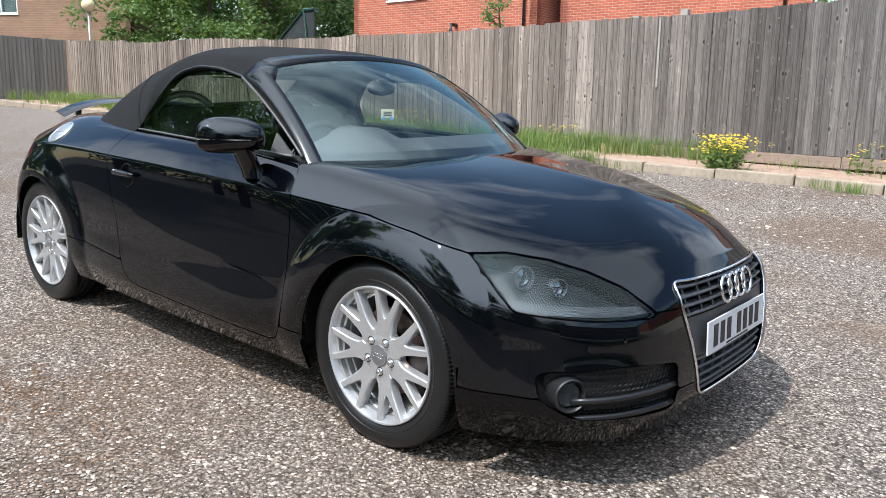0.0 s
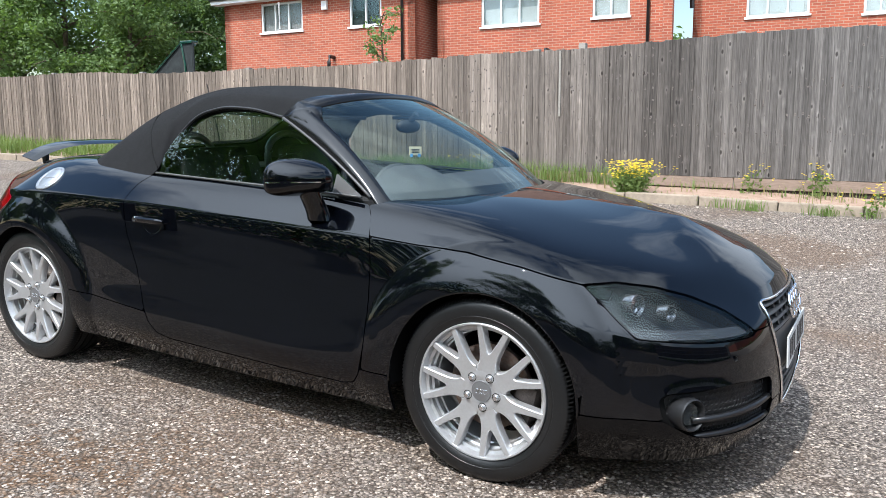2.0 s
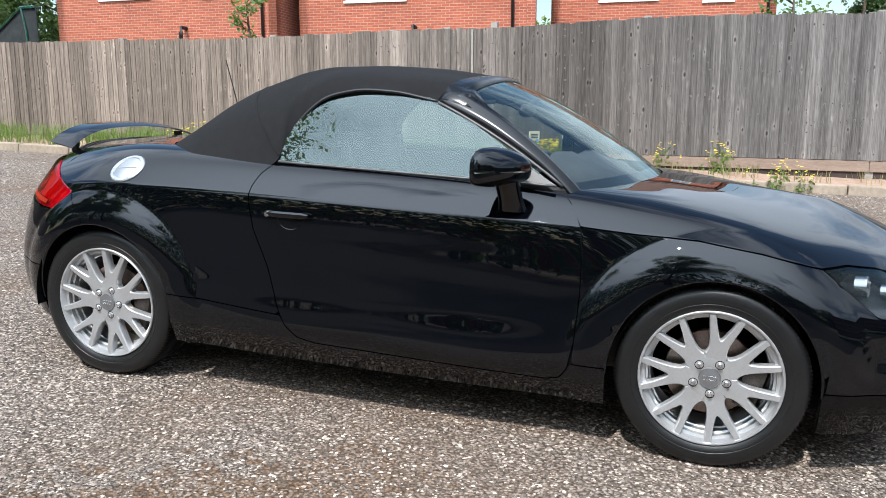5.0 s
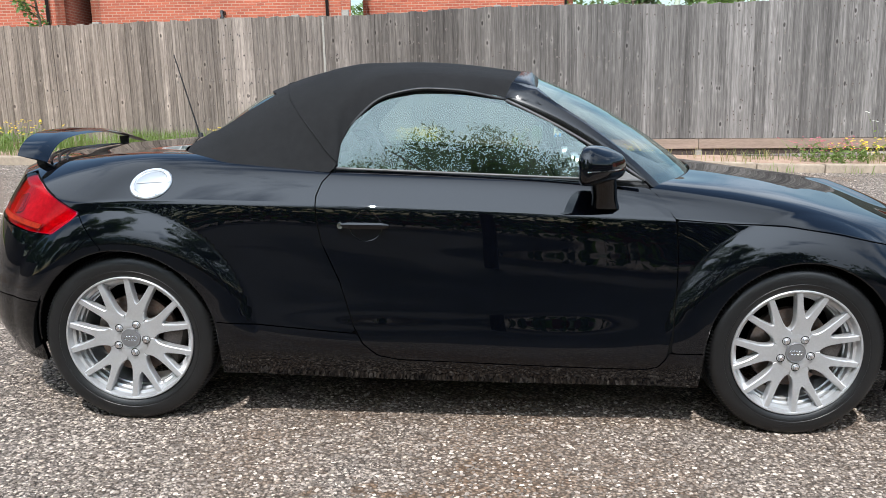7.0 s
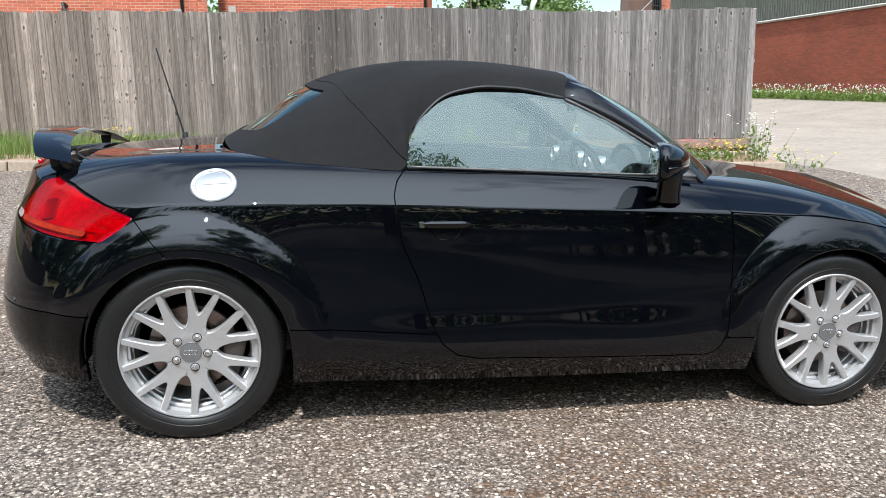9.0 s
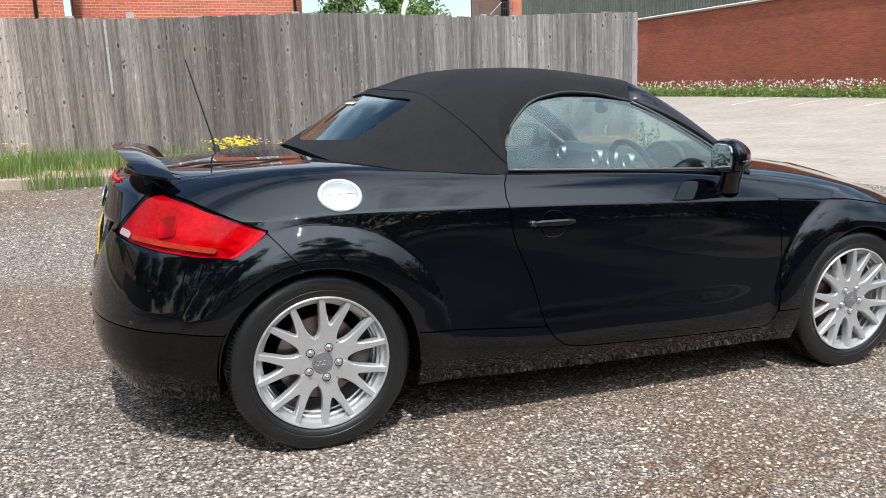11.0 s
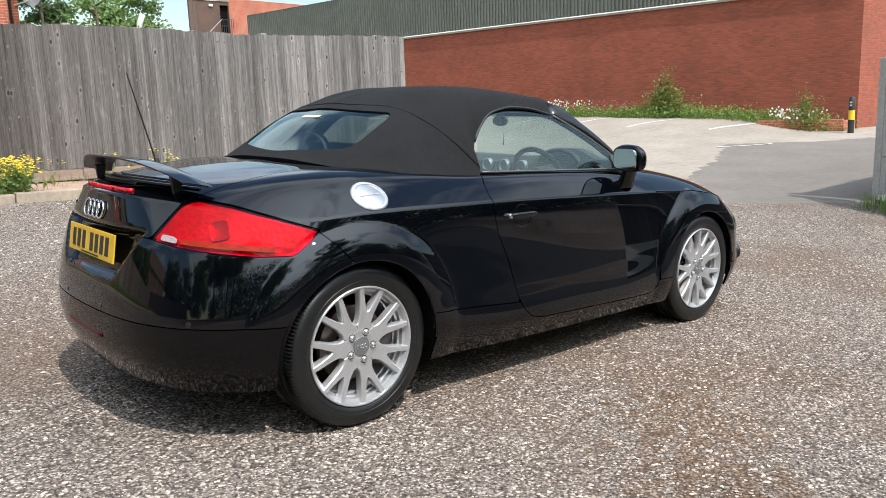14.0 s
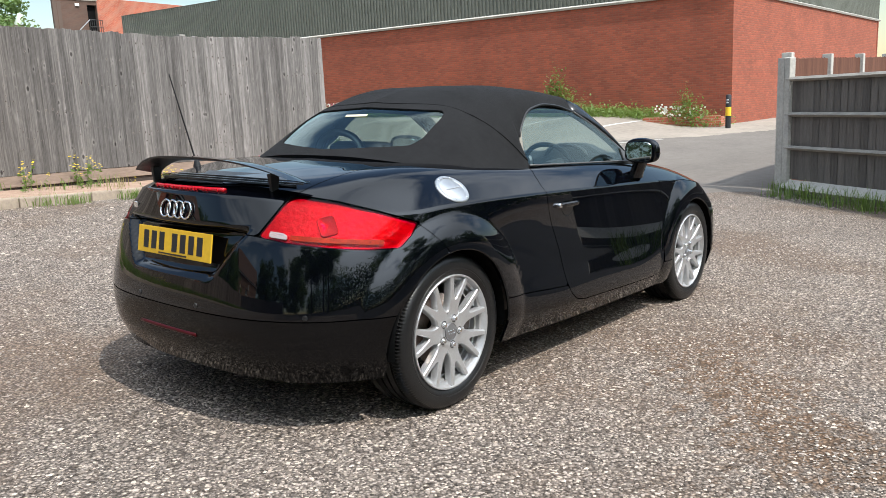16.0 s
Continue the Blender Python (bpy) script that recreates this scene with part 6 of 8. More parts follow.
# lamps
for side in (-1, 1):
    lens = panel("headlight", g_hl + .003, M_LENS, "clear-lensed headlamp with dark housing", sides=(side,), thick=False)
    part("lamp_housing", clip_panel("lamp_housing", BP - BN * .055, BN, g_hl + .002, M_LAMPDARK, (side,), flange=-.05), M_LAMPDARK, lens)
    for a0, z0, r in ((.845, .672, .034), (.965, .656, .026)):
        i0 = np.argmin((a_lamp - a0) ** 2 + (Z - z0) ** 2 + FRONT)
        x0, y0, z0 = BP.reshape(-1, 3)[i0] - BN.reshape(-1, 3)[i0] * .034
        bm = lathe([(r * .2, .008), (r * .75, .004), (r, -.012), (r * 1.08, -.02), (r * 1.08, .018), (r * .96, .018), (r * .9, -.01), (r * .2, -.012)], 24)
        d = Vector((.93, side * .35, .1)).normalized()
        bmesh.ops.transform(bm, matrix=Matrix.Translation((x0, side * y0, z0)) @ Vector((0, 1, 0)).rotation_difference(d).to_matrix().to_4x4(), verts=bm.verts)
        part("reflector", bm, M_LAMP, lens, "bright round lamp reflector", smooth=True)
    G = np.maximum(g_hl + .005, np.abs(Z - np.interp(a_lamp, [.8, 1.25], [.590, .578])) - .016)
    part("ribbed_strip", clip_panel("ribbed_strip", BP - BN * .02, BN, G, M_LAMPDIM, (side,), flange=.02), M_LAMPDIM, lens, "ribbed grey strip along the foot of the lamp")
    strip = Z - np.interp(b_lamp, [.63, 1.15], [.735, .778])
    amber = np.maximum.reduce([np.abs(strip + .013) - .0085, b_lamp - 1.035, .69 - b_lamp])
    tail = panel("tail_light", g_tl + .0025, M_REDGLASS, "red wrap-around tail lamp with an amber strip along its foot", sides=(side,), thick=False)
    part("lamp_back", clip_panel("lamp_back", BP - BN * .013, BN, g_tl + .0015, M_LAMPBACK, (side,), flange=-.008), M_LAMPBACK, tail)
    part("indicator_strip", clip_panel("indicator_strip", BP + BN * .0006, BN, np.maximum(g_tl + .0015, amber), M_ORANGE, (side,), flange=.004), M_ORANGE, tail, "amber indicator strip behind red glass")
    for k in range(3):
        me = clip_panel("lamp_rib", BP - BN * .006, BN, np.maximum.reduce([g_tl + .006, np.abs(strip + .002 + k * .011) - .0014, b_lamp - 1.04]), M_RED, (side,), flange=.005)
        part("lamp_rib", me, M_RED, tail)
    for b0, z0, r0 in ((.90, .80, .038),):
        i0 = np.argmin((b_lamp - b0) ** 2 + (Z - z0) ** 2 + REAR)
        p, n = Vector(BP.reshape(-1, 3)[i0]), Vector(BN.reshape(-1, 3)[i0])
        p.y, n.y = p.y * side, n.y * side
        square = lathe([(r0 * .01, -.001), (r0 * .85, .0005), (r0, .003), (r0 * 1.06, .002), (r0 * 1.08, -.004)], 28)
        for v in square.verts:
            a = math.atan2(v.co.z, v.co.x)
            k = (math.cos(a) ** 6 + math.sin(a) ** 6) ** (-1 / 6)
            v.co.x, v.co.z = v.co.x * k, v.co.z * k * .86
        ring = part("lamp_ring", square, M_LAMPRING, tail, smooth=True)
        ring.matrix_local = Matrix.Translation(p - n * .009) @ Vector((0, 1, 0)).rotation_difference(n).to_matrix().to_4x4()
    part("reversing_lamp", clip_panel("reversing_lamp", BP, BN, np.maximum(np.abs(b_lamp - 1.078) - .032, np.abs(Z - .7625 - (b_lamp - 1.078) * .12) - .0105) + REAR, M_REVERSE, (side,), offset=.0015), M_REVERSE, tail, "clear reversing lamp")

# front grille
def outline(points, place, radius, close=True, sides=6, lift=0.0):
    pts = []
    for a, b in zip(points, list(points[1:]) + ([points[0]] if close else [])):
        k = max(1, int(math.dist(a, b) / .015))
        pts += [(a[0] + (b[0] - a[0]) * i / k, a[1] + (b[1] - a[1]) * i / k) for i in range(k)]
    P = [place(*p) for p in pts]
    P = [p + n * lift for p, n in P]
    return tube(P + ([P[0], P[1]] if close else []), radius, sides, caps=False)


grille = part("grille", outline(GRILLE, on_front, .0050, lift=.003), M_CHROME, car, "tall black grille in a chrome frame", smooth="all")


def bar_across(z, y0, y1, half, back, n=16):
    bm = bmesh.new()
    rows = []
    for i in range(n + 1):
        y = y0 + (y1 - y0) * i / n
        p = on_front(y, z)[0]
        rows.append([bm.verts.new((p.x + dx, y, z + dz)) for dx, dz in ((-back - .02, -half), (-back + .004, -half), (-back + .008, 0), (-back + .004, half), (-back - .02, half))])
    for a, b in zip(rows, rows[1:]):
        for k in range(5):
            bm.faces.new((a[k], a[(k + 1) % 5], b[(k + 1) % 5], b[k]))
    bm.faces.new(rows[0][::-1]), bm.faces.new(rows[-1])
    bmesh.ops.recalc_face_normals(bm, faces=bm.faces)
    return bm


grille_half = lambda z: float(np.interp(z, [.26, .55, .64], [.272, .362, .372])) - .008
for z in (.618, .590, .562, .534, .385, .356, .327, .298, .275):
    part("slat", bar_across(z, -grille_half(z), grille_half(z), .0055, .012), M_SLAT, grille)
for k in range(-4, 5):
    for z0, z1 in ((.527, .632), (.27, .395)):
        y = k * .078
        if abs(y) < grille_half(z0) - .01:
            pa, pb = on_front(y, z0)[0], on_front(y, z1)[0]
            part("upright", tube([pa + Vector((-.012, 0, 0)), pb + Vector((-.012, 0, 0))], .006, 4), M_SLAT, grille)
bm = bmesh.new()
rows = [[bm.verts.new(on_front(y, z)[0] + Vector((-.010, 0, 0))) for y in np.linspace(-grille_half(z), grille_half(z), 15)] for z in np.linspace(.395, .525, 6)]
for a, b in zip(rows, rows[1:]):
    for k in range(14):
        bm.faces.new((a[k], a[k + 1], b[k + 1], b[k]))
part("plate_carrier", bm, M_SLAT, grille, "plain black carrier panel")


def plate(name, material, centre, back, width, label, yaw=0):
    """A number plate whose characters are plain bars."""
    p = part(name, box((-.003, -width / 2, -.0555), (.003, width / 2, .0555), .002), material, car, label)
    p.matrix_local = Matrix.Translation(centre) @ back
    for k in range(7):
        y = (-.205 + k * .058 + (.034 if k > 3 else 0))
        part("character_bar", box((.0025, -y - .038, -.036), (.0045, -y - .001, .038), .001), M_INK, p)
    part("small_print_bar", box((.0025, -.10, -.050), (.0042, .10, -.044)), M_INK, p)
    return p


fp = on_front(0, .455)[0]
plate("number_plate", M_WHITE_PLATE, (fp.x - .002, 0, .450), Matrix.Rotation(radians(-4), 4, "Y"), .52, "white front number plate with black bars")
plate("number_plate", M_YELLOW_PLATE, (-1.945, 0, .697), Matrix.Rotation(math.pi, 4, "Z") @ Matrix.Rotation(radians(-8), 4, "Y"), .52, "yellow rear number plate with black bars")


def emblem(centre, normal_turn, ring, wire):
    e = None
    for k in range(4):
        pts = [(0, ring * math.cos(a) + (k - 1.5) * ring * 1.42, ring * math.sin(a)) for a in np.linspace(0, 2 * math.pi, 33)]
        r = tube(pts, wire, 6, caps=False)
        o = part("emblem_ring", r, M_CHROME, e or car, "four linked chrome rings" if e is None else "", smooth="all")
        if e is None:
            o.matrix_local = Matrix.Translation(centre) @ normal_turn
            e = o
    return e


emblem((on_front(0, .583)[0].x + .012, 0, .585), Matrix.Rotation(radians(-14), 4, "Y"), .043, .0062)
emblem((on_rear(0, .832)[0].x - .006, 0, .832), Matrix.Rotation(radians(14), 4, "Y"), .034, .0045)
# badge beside the left tail lamp: two plain bars
for k in range(2):
    p, n = on_rear(.40 - k * .028, .822)
    part("badge_bar", box((p.x - .006, p.y - .011, p.z - .012), (p.x - .001, p.y + .011, p.z + .012), .002), M_CHROME, car)

# fog lamps and side intakes
for side in (-1, 1):
    bm = bmesh.new()
    rows = [[bm.verts.new(on_front(side * y, z)[0] - on_front(side * y, z)[1] * .035) for y in np.linspace(.40, .80, 12)] for z in np.linspace(.25, .425, 6)]
    for a, b in zip(rows, rows[1:]):
        for k in range(11):
            bm.faces.new((a[k], a[k + 1], b[k + 1], b[k]))
    intake = part("air_intake", bm, M_PLASTIC, car, "black honeycomb air intake")
    mesh_bm = bmesh.new()
    for iz in range(9):
        for iy in range(23):
            y, z = .415 + iy * .0165 + (iz % 2) * .008, .262 + iz * .0175
            if poly_sdf(INTAKE, np.array([y]), np.array([z]))[0] < -.01:
                p, n = on_front(side * y, z)
                c = p - n * .026
                u = Vector((-n.y, n.x, 0)).normalized()
                pts = [c + u * (.0078 * math.cos(a)) + Vector((0, 0, .0085 * math.sin(a))) for a in [math.pi / 6 + k * math.pi / 3 for k in range(7)]]
                tube(pts, .0016, 3, bm=mesh_bm, caps=False)
    part("honeycomb", mesh_bm, M_SATIN, intake)
    for zb in (.335, .272):
        pts = [on_front(side * y, zb - (y - .41) * .05) for y in np.linspace(.41, .74, 10)]
        part("intake_bar", tube([p - n * .012 for p, n in pts], .011, 6), M_PLASTIC, intake, smooth="all")
    c, n = on_front(side * .742, .338)
    bm = lathe([(.001, -.018), (.040, -.018), (.043, .010), (.048, .016), (.052, .012), (.055, -.02), (.055, -.04), (.050, -.055)], 32)
    fog = part("fog_lamp", bm, M_SATIN, car, "round fog lamp in a black collar", smooth=True)
    fog.matrix_local = Matrix.Translation(c - n * .012) @ Vector((0, 1, 0)).rotation_difference((n + Vector((.7, 0, 0))).normalized()).to_matrix().to_4x4()
    part("fog_reflector", lathe([(.001, -.012), (.02, -.010), (.034, -.001)], 24), M_LAMPDIM, fog, smooth="all")
    part("fog_glass", lathe([(.001, .010), (.025, .008), (.041, .002)], 24), M_LENS, fog, smooth="all")
    part("parking_sensor", lathe([(.001, .004), (.007, .003), (.009, -.002)], 12), M_PLASTIC, car).matrix_local = Matrix.Translation(on_front(side * .60, .50)[0])

# wheels
def wheel_meshes():
    M = {}
    prof = [(.237, -.104), (.246, -.1125), (.258, -.1172), (.262, -.1182), (.263, -.1172), (.266, -.1172), (.267, -.1182), (.283, -.1192), (.299, -.1165), (.310, -.1110), (.318, -.1040), (.3225, -.0965)]
    tread = []
    for c in (-.057, -.019, .019, .057):
        tread += [(.3245, c - .019 if c < -.05 else c - .0185), (.3245, c - .0055), (.317, c - .005), (.317, c + .005), (.3245, c + .0055)]
    prof += [(.3245, -.092)] + tread + [(.3245, .092)] + [(r, -a) for r, a in reversed(prof)]
    bm = lathe(prof + [(.225, .09), (.225, -.09)], 432, close=True)
    # grooves across the tread shoulders
    cut = set()
    for f in bm.faces:
        c = f.calc_center_median()
        if math.hypot(c.x, c.z) > .306 and abs(c.y) > .060 and int((math.atan2(c.z, c.x) + math.pi) / (2 * math.pi) * 432) % 3 == 0:
            cut.update(f.verts)
    for v in cut:
        r = math.hypot(v.co.x, v.co.z)
        k = 1 - (.0065 if r > .320 else .0035 if r > .312 else 0) / r
        v.co.x *= k
        v.co.z *= k
    M["tyre"] = bm
    M["barrel"] = lathe([(.2395, -.100), (.2395, -.113), (.237, -.1155), (.232, -.1145), (.228, -.104), (.224, -.092), (.214, -.088), (.213, -.070), (.206, -.066), (.204, -.045), (.199, -.042), (.197, -.02), (.195, .04), (.205, .09), (.225, .10)], 64)
    return M


def spoke_bm(angle):
    """One forked spoke, a seventh of the wheel's face: a broad stem that splits in two towards the rim, edges rounded off."""
    half = [(.040, .0192), (.0815, .0392), (.0840, .0362), (.092, .0328), (.105, .0314), (.125, .0336), (.15, .0400), (.19, .0520), (.231, .0632), (.231, .0400), (.19, .0258), (.165, .0152), (.150, .0086), (.142, .0046), (.138, 0)]
    side_ = half[::-1][1:]
    loop = half + [(r, -t) for r, t in side_]
    face = lambda r: -.0985 - .0115 * min(1, max(0, (r - .07) / .14))
    n = len(loop)
    area = sum(loop[k - 1][0] * loop[k][1] - loop[k][0] * loop[k - 1][1] for k in range(n))
    inset = []
    for k in range(n):
        a, b, c = Vector(loop[k - 1]), Vector(loop[k]), Vector(loop[(k + 1) % n])
        e = ((b - a).normalized() + (c - b).normalized())
        e = e.normalized() if e.length > 1e-6 else (c - b).normalized()
        q = Vector((-e.y, e.x)) * (1 if area > 0 else -1)
        inset.append(b + q * .0036)
    bm = bmesh.new()
    rings = []
    for pts, dy in ((loop, .034), (loop, .0052), ([Vector(p).lerp(i_, .4) for p, i_ in zip(loop, inset)], .0018), (inset, 0)):
        rings.append([bm.verts.new((p[0], face(p[0]) + dy, p[1])) for p in pts])
    for a, b in zip(rings, rings[1:]):
        for k in range(n):
            bm.faces.new((a[k], a[(k + 1) % n], b[(k + 1) % n], b[k]))
    cover = bm.faces.new(rings[-1])
    cover.normal_update()
    bmesh.ops.triangulate(bm, faces=[cover])
    bmesh.ops.recalc_face_normals(bm, faces=bm.faces)
    bmesh.ops.transform(bm, matrix=Matrix.Rotation(angle, 4, "Y"), verts=bm.verts)
    return bm


WM = wheel_meshes()
# meshes are built for a wheel whose outer face looks towards -y
W = {
    "tyre": cached("tyre", WM["tyre"], M_RUBBER, True),
    "rim": cached("rim", WM["barrel"], M_ALLOY, True),
    "spoke": [cached("spoke", spoke_bm(2 * math.pi * k / 7 - math.pi / 2), M_ALLOY, True) for k in range(7)],
    "hub": cached("hub", lathe([(.001, -.098), (.031, -.098), (.034, -.1000), (.058, -.0999), (.070, -.0992), (.079, -.0975), (.081, -.094)], 56), M_ALLOY, True),
    # flat dark ring round each bolt, painting the shade of a sunken hole
    "bolt_shade": cached("bolt_recess", lathe([(.0135, -.1003), (.016, -.1002)], 20), M_DARK, True),
    "cap": cached("centre_cap", lathe([(.001, -.1045), (.030, -.1045), (.0335, -.1035), (.036, -.1045), (.037, -.103), (.037, -.096)], 40), M_CAP, True),
    "bolt": cached("wheel_bolt", lathe([(.001, -.112), (.0075, -.112), (.0095, -.109), (.0095, -.096), (.0125, -.0955), (.0125, -.092)], 12), M_CHROME, True),
    "disc": cached("brake_disc", lathe([(.07, -.02), (.075, -.035), (.150, -.035), (.152, -.02), (.150, -.008), (.07, -.008)], 48, close=True), M_DISC, True),
    "caliper": cached("brake_caliper", box((.10, -.065, -.075), (.178, .03, .075), .018), M_CALIPER, True),
    "mark": cached("moulded_mark", box((-.005, -.1160, .2675), (.005, -.110, .281), .0004), M_GREYMARK, False),
    "ringmark": cached("cap_ring", tube([(.0075 * math.cos(a), -.105, .0075 * math.sin(a)) for a in np.linspace(0, 2 * math.pi, 17)], .0009, 4, caps=False), M_CHROME, "all"),
}
for xc in (WX, -WX):
    for side in (-1, 1):
        w = part("wheel", W["rim"], None, car, "silver seven-fork alloy wheel with black tyre")
        spin = radians(10 if xc > 0 else 12.5)
        w.matrix_local = Matrix.Translation((xc, side * (TRACK - .105), WR)) @ (Matrix.Rotation(math.pi, 4, "Z") if side > 0 else Matrix.Identity(4)) @ Matrix.Rotation(spin, 4, "Y")
        part("tyre", W["tyre"], None, w, "black road tyre")
        for me in W["spoke"]:
            part("spoke", me, None, w)
        part("hub", W["hub"], None, w)
        part("centre_cap", W["cap"], None, w, "round centre cap")
        for k in range(5):
            b = part("wheel_bolt", W["bolt"], None, w)
            a = 2 * math.pi * k / 5 + radians(21 if xc > 0 else 11)
            b.matrix_local = Matrix.Translation((.057 * math.sin(a), 0, .057 * math.cos(a)))
            part("bolt_recess", W["bolt_shade"], None, b)
        for k in range(4):
            part("cap_ring", W["ringmark"], None, w).matrix_local = Matrix.Rotation(-spin, 4, "Y") @ Matrix.Translation(((k - 1.5) * .011, 0, 0))
        part("brake_disc", W["disc"], None, w, "slightly rusty brake disc")
        c = part("brake_caliper", W["caliper"], None, w)
        c.matrix_local = Matrix.Rotation(-spin + (math.pi if xc > 0 else 0) * 0 + .25, 4, "Y")
        for k in range(2):
            for j in range(5):
                part("moulded_mark", W["mark"], None, w, "plain moulded bars on the sidewall").matrix_local = Matrix.Rotation(1.1 + k * math.pi + j * .06, 4, "Y")
        # wheel house
        bm = bmesh.new()
        rings = []
        for yy in (.42, TRACK + .015):
            rings.append([bm.verts.new((xc + (ARCH + .012) * math.cos(a), side * yy, WR + (ARCH + .012) * math.sin(a))) for a in np.linspace(-.12, math.pi + .12, 33)])
        for k in range(32):
            bm.faces.new((rings[0][k], rings[0][k + 1], rings[1][k + 1], rings[1][k]))
        bm.faces.new(rings[0])
        part("wheel_arch_liner", bm, M_DARK, car)
        # arch lip
        pts = []
        for a in np.linspace(-.05, math.pi + .05, 40):
            p, n = on_side(xc + (ARCH + .003) * math.cos(a), max(WR + (ARCH + .003) * math.sin(a), .2), side)
            pts.append(p - n * .006)
        part("arch_lip", tube(pts, .006, 6), M_PAINT, car, smooth="all")
part("underbody", box((-1.62, -.62, .165), (1.72, .62, .24), .02), M_DARK, car)

def fairing(pts):
    """Evens out a line of points."""
    for _ in range(3):
        pts = [pts[0]] + [(a + b * 2 + c) / 4 for a, b, c in zip(pts, pts[1:], pts[2:])] + [pts[-1]]
    return pts


# soft top and rear window
TP, TN = shell(TOP, 150, 70, [0, .15, 0, 0])
tx, ty, tz = TP[..., 0], TP[..., 1], TP[..., 2]
REARWIN = rounded([(-.462, 1.218), (0, 1.240), (.462, 1.218), (.475, 1.064), (0, 1.040), (-.475, 1.064)], .055)
g_rw = poly_sdf(REARWIN, ty, tz) + np.where(tx < -.7, 0, 9)
soft = part("soft_top", clip_panel("soft_top", TP, TN, -g_rw + .0, M_FABRIC, flange=.018), M_FABRIC, car, "closed black cloth soft top")
part("rear_window", clip_panel("rear_window", TP, TN, g_rw - .004, M_GLASS, offset=-.006, thick=False), M_GLASS, soft, "heated glass rear window")
part("headlining", clip_panel("headlining", TP - TN * .03, TN, -g_rw, M_INTERIOR, thick=False), M_INTERIOR, soft)
for side in (-1, 1):
    # stitched seam from the rear corner of the side window up over the roof
    k = [np.unravel_index(np.argmin((tx - x) ** 2 + (tz - z) ** 2), tx.shape) for x, z in zip(np.linspace(-.475, -.68, 12), np.linspace(.975, 1.195, 12))]
    part("seam", tube(fairing([Vector(TP[i, j] * (1, side, 1)) + Vector(TN[i, j] * (1, side, 1)) * .003 for i, j in k]), .0032, 5), M_FABRIC, soft)
    # the seam goes on above the rear window
    (i0, j0), (i1, j1) = k[-1], np.unravel_index(np.argmin((ty - 0) ** 2 + (tz - 1.262) ** 2 + np.where(tx > -.5, 9, 0)), tx.shape)
    k = [(int(round(i0 + (i1 - i0) * w)), int(round(j0 + (j1 - j0) * w))) for w in np.linspace(0, 1, 16)]
    part("seam", tube(fairing([Vector(TP[i, j] * (1, side, 1)) + Vector(TN[i, j] * (1, side, 1)) * .001 for i, j in k]), .0028, 5), M_FABRIC, soft)
    k = [(i, 0) for i in range(0, 62, 2)]
    part("window_seal", tube([Vector(TP[i, j] * (1, side, 1)) for i, j in k], .006, 6), M_SATIN, soft, "black rubber seal", smooth="all")

i, j = np.unravel_index(np.argmin((ty - .01) ** 2 + (tz - 1.200) ** 2 + np.where(tx > -.6, 9, 0)), tx.shape)
p, n = Vector(TP[i, j]) - Vector(TN[i, j]) * .004, Vector(TN[i, j])
part("window_label", box((-.001, -.075, -.009), (.001, .075, .009), .0005), M_STICKER, soft, "pale printed label on the rear glass").matrix_local = Matrix.Translation(p) @ Vector((-1, 0, 0)).rotation_difference(n).to_matrix().to_4x4()

# side windows
def side_y(z):
    return .738 - (z - .945) * .44 - .25 * max(0, z - 1.0) ** 2


WIN = [(-.472, .94), (-.460, 1.040), (-.425, 1.112), (-.36, 1.174), (-.29, 1.215), (-.21, 1.236), (-.05, 1.240), (.10, 1.230), (.185, 1.210), (.40, 1.084), (.655, .928)]
for side in (-1, 1):
    xs, zs = np.linspace(-.48, .66, 46), np.linspace(.925, 1.246, 24)
    gx, gz = np.meshgrid(xs, zs, indexing="ij")
    gp = np.stack([gx, np.vectorize(side_y)(gz) - .006, gz], -1)
    gn = np.zeros_like(gp)
    gn[..., 1], gn[..., 2] = .91, .41
    part("side_window", clip_panel("side_window", gp, gn, poly_sdf(WIN, gx, gz), M_GLASS, (side,), thick=False), M_GLASS, doors[side], "green-tinted side window glass")
    belt = [Vector((x, side * (side_y(np.interp(x, [-.47, .66], [.955, .928])) + .002), np.interp(x, [-.47, .66], [.955, .928]))) for x in np.linspace(-.47, .655, 20)]
    part("belt_trim", tube(belt, .0055, 6), M_TRIM, doors[side], smooth="all")
    sail = [Vector((x, side * (side_y(z) + .001), z)) for x, z in ((.515, .934), (.655, .930), (.515, 1.006))]
    sail += [v - Vector((0, side * .012, .005)) for v in sail]
    part("mirror_sail", mesh_from("mirror_sail", sail, [(0, 1, 2), (3, 5, 4), (0, 3, 4, 1), (1, 4, 5, 2), (2, 5, 3, 0)], M_TRIM), M_TRIM, doors[side], "grey triangular panel ahead of the window")

# windscreen with its frame
base_g = lambda s: Vector((1.0 - .262 * abs(s) ** 1.9, .669 * s, .925 - .017 * s * s))
top_g = lambda s: Vector((.315 - .045 * abs(s) ** 2.2, .572 * s, 1.302 - .060 * abs(s) ** 2.2))
out_base = Vector((.672, .712, .925))
out_top = Vector((.157, .606, 1.209))


def screen_point(s, t):
    p = base_g(s).lerp(top_g(s), t)
    p += Vector((.018, 0, .028)) * (4 * t * (1 - t)) * (1 - .35 * s * s)
    return p


bm = bmesh.new()
rows = [[bm.verts.new(screen_point(s, t)) for s in np.linspace(-1, 1, 33)] for t in np.linspace(0, 1, 17)]
for a, b in zip(rows, rows[1:]):
    for k in range(32):
        bm.faces.new((a[k], a[k + 1], b[k + 1], b[k]))
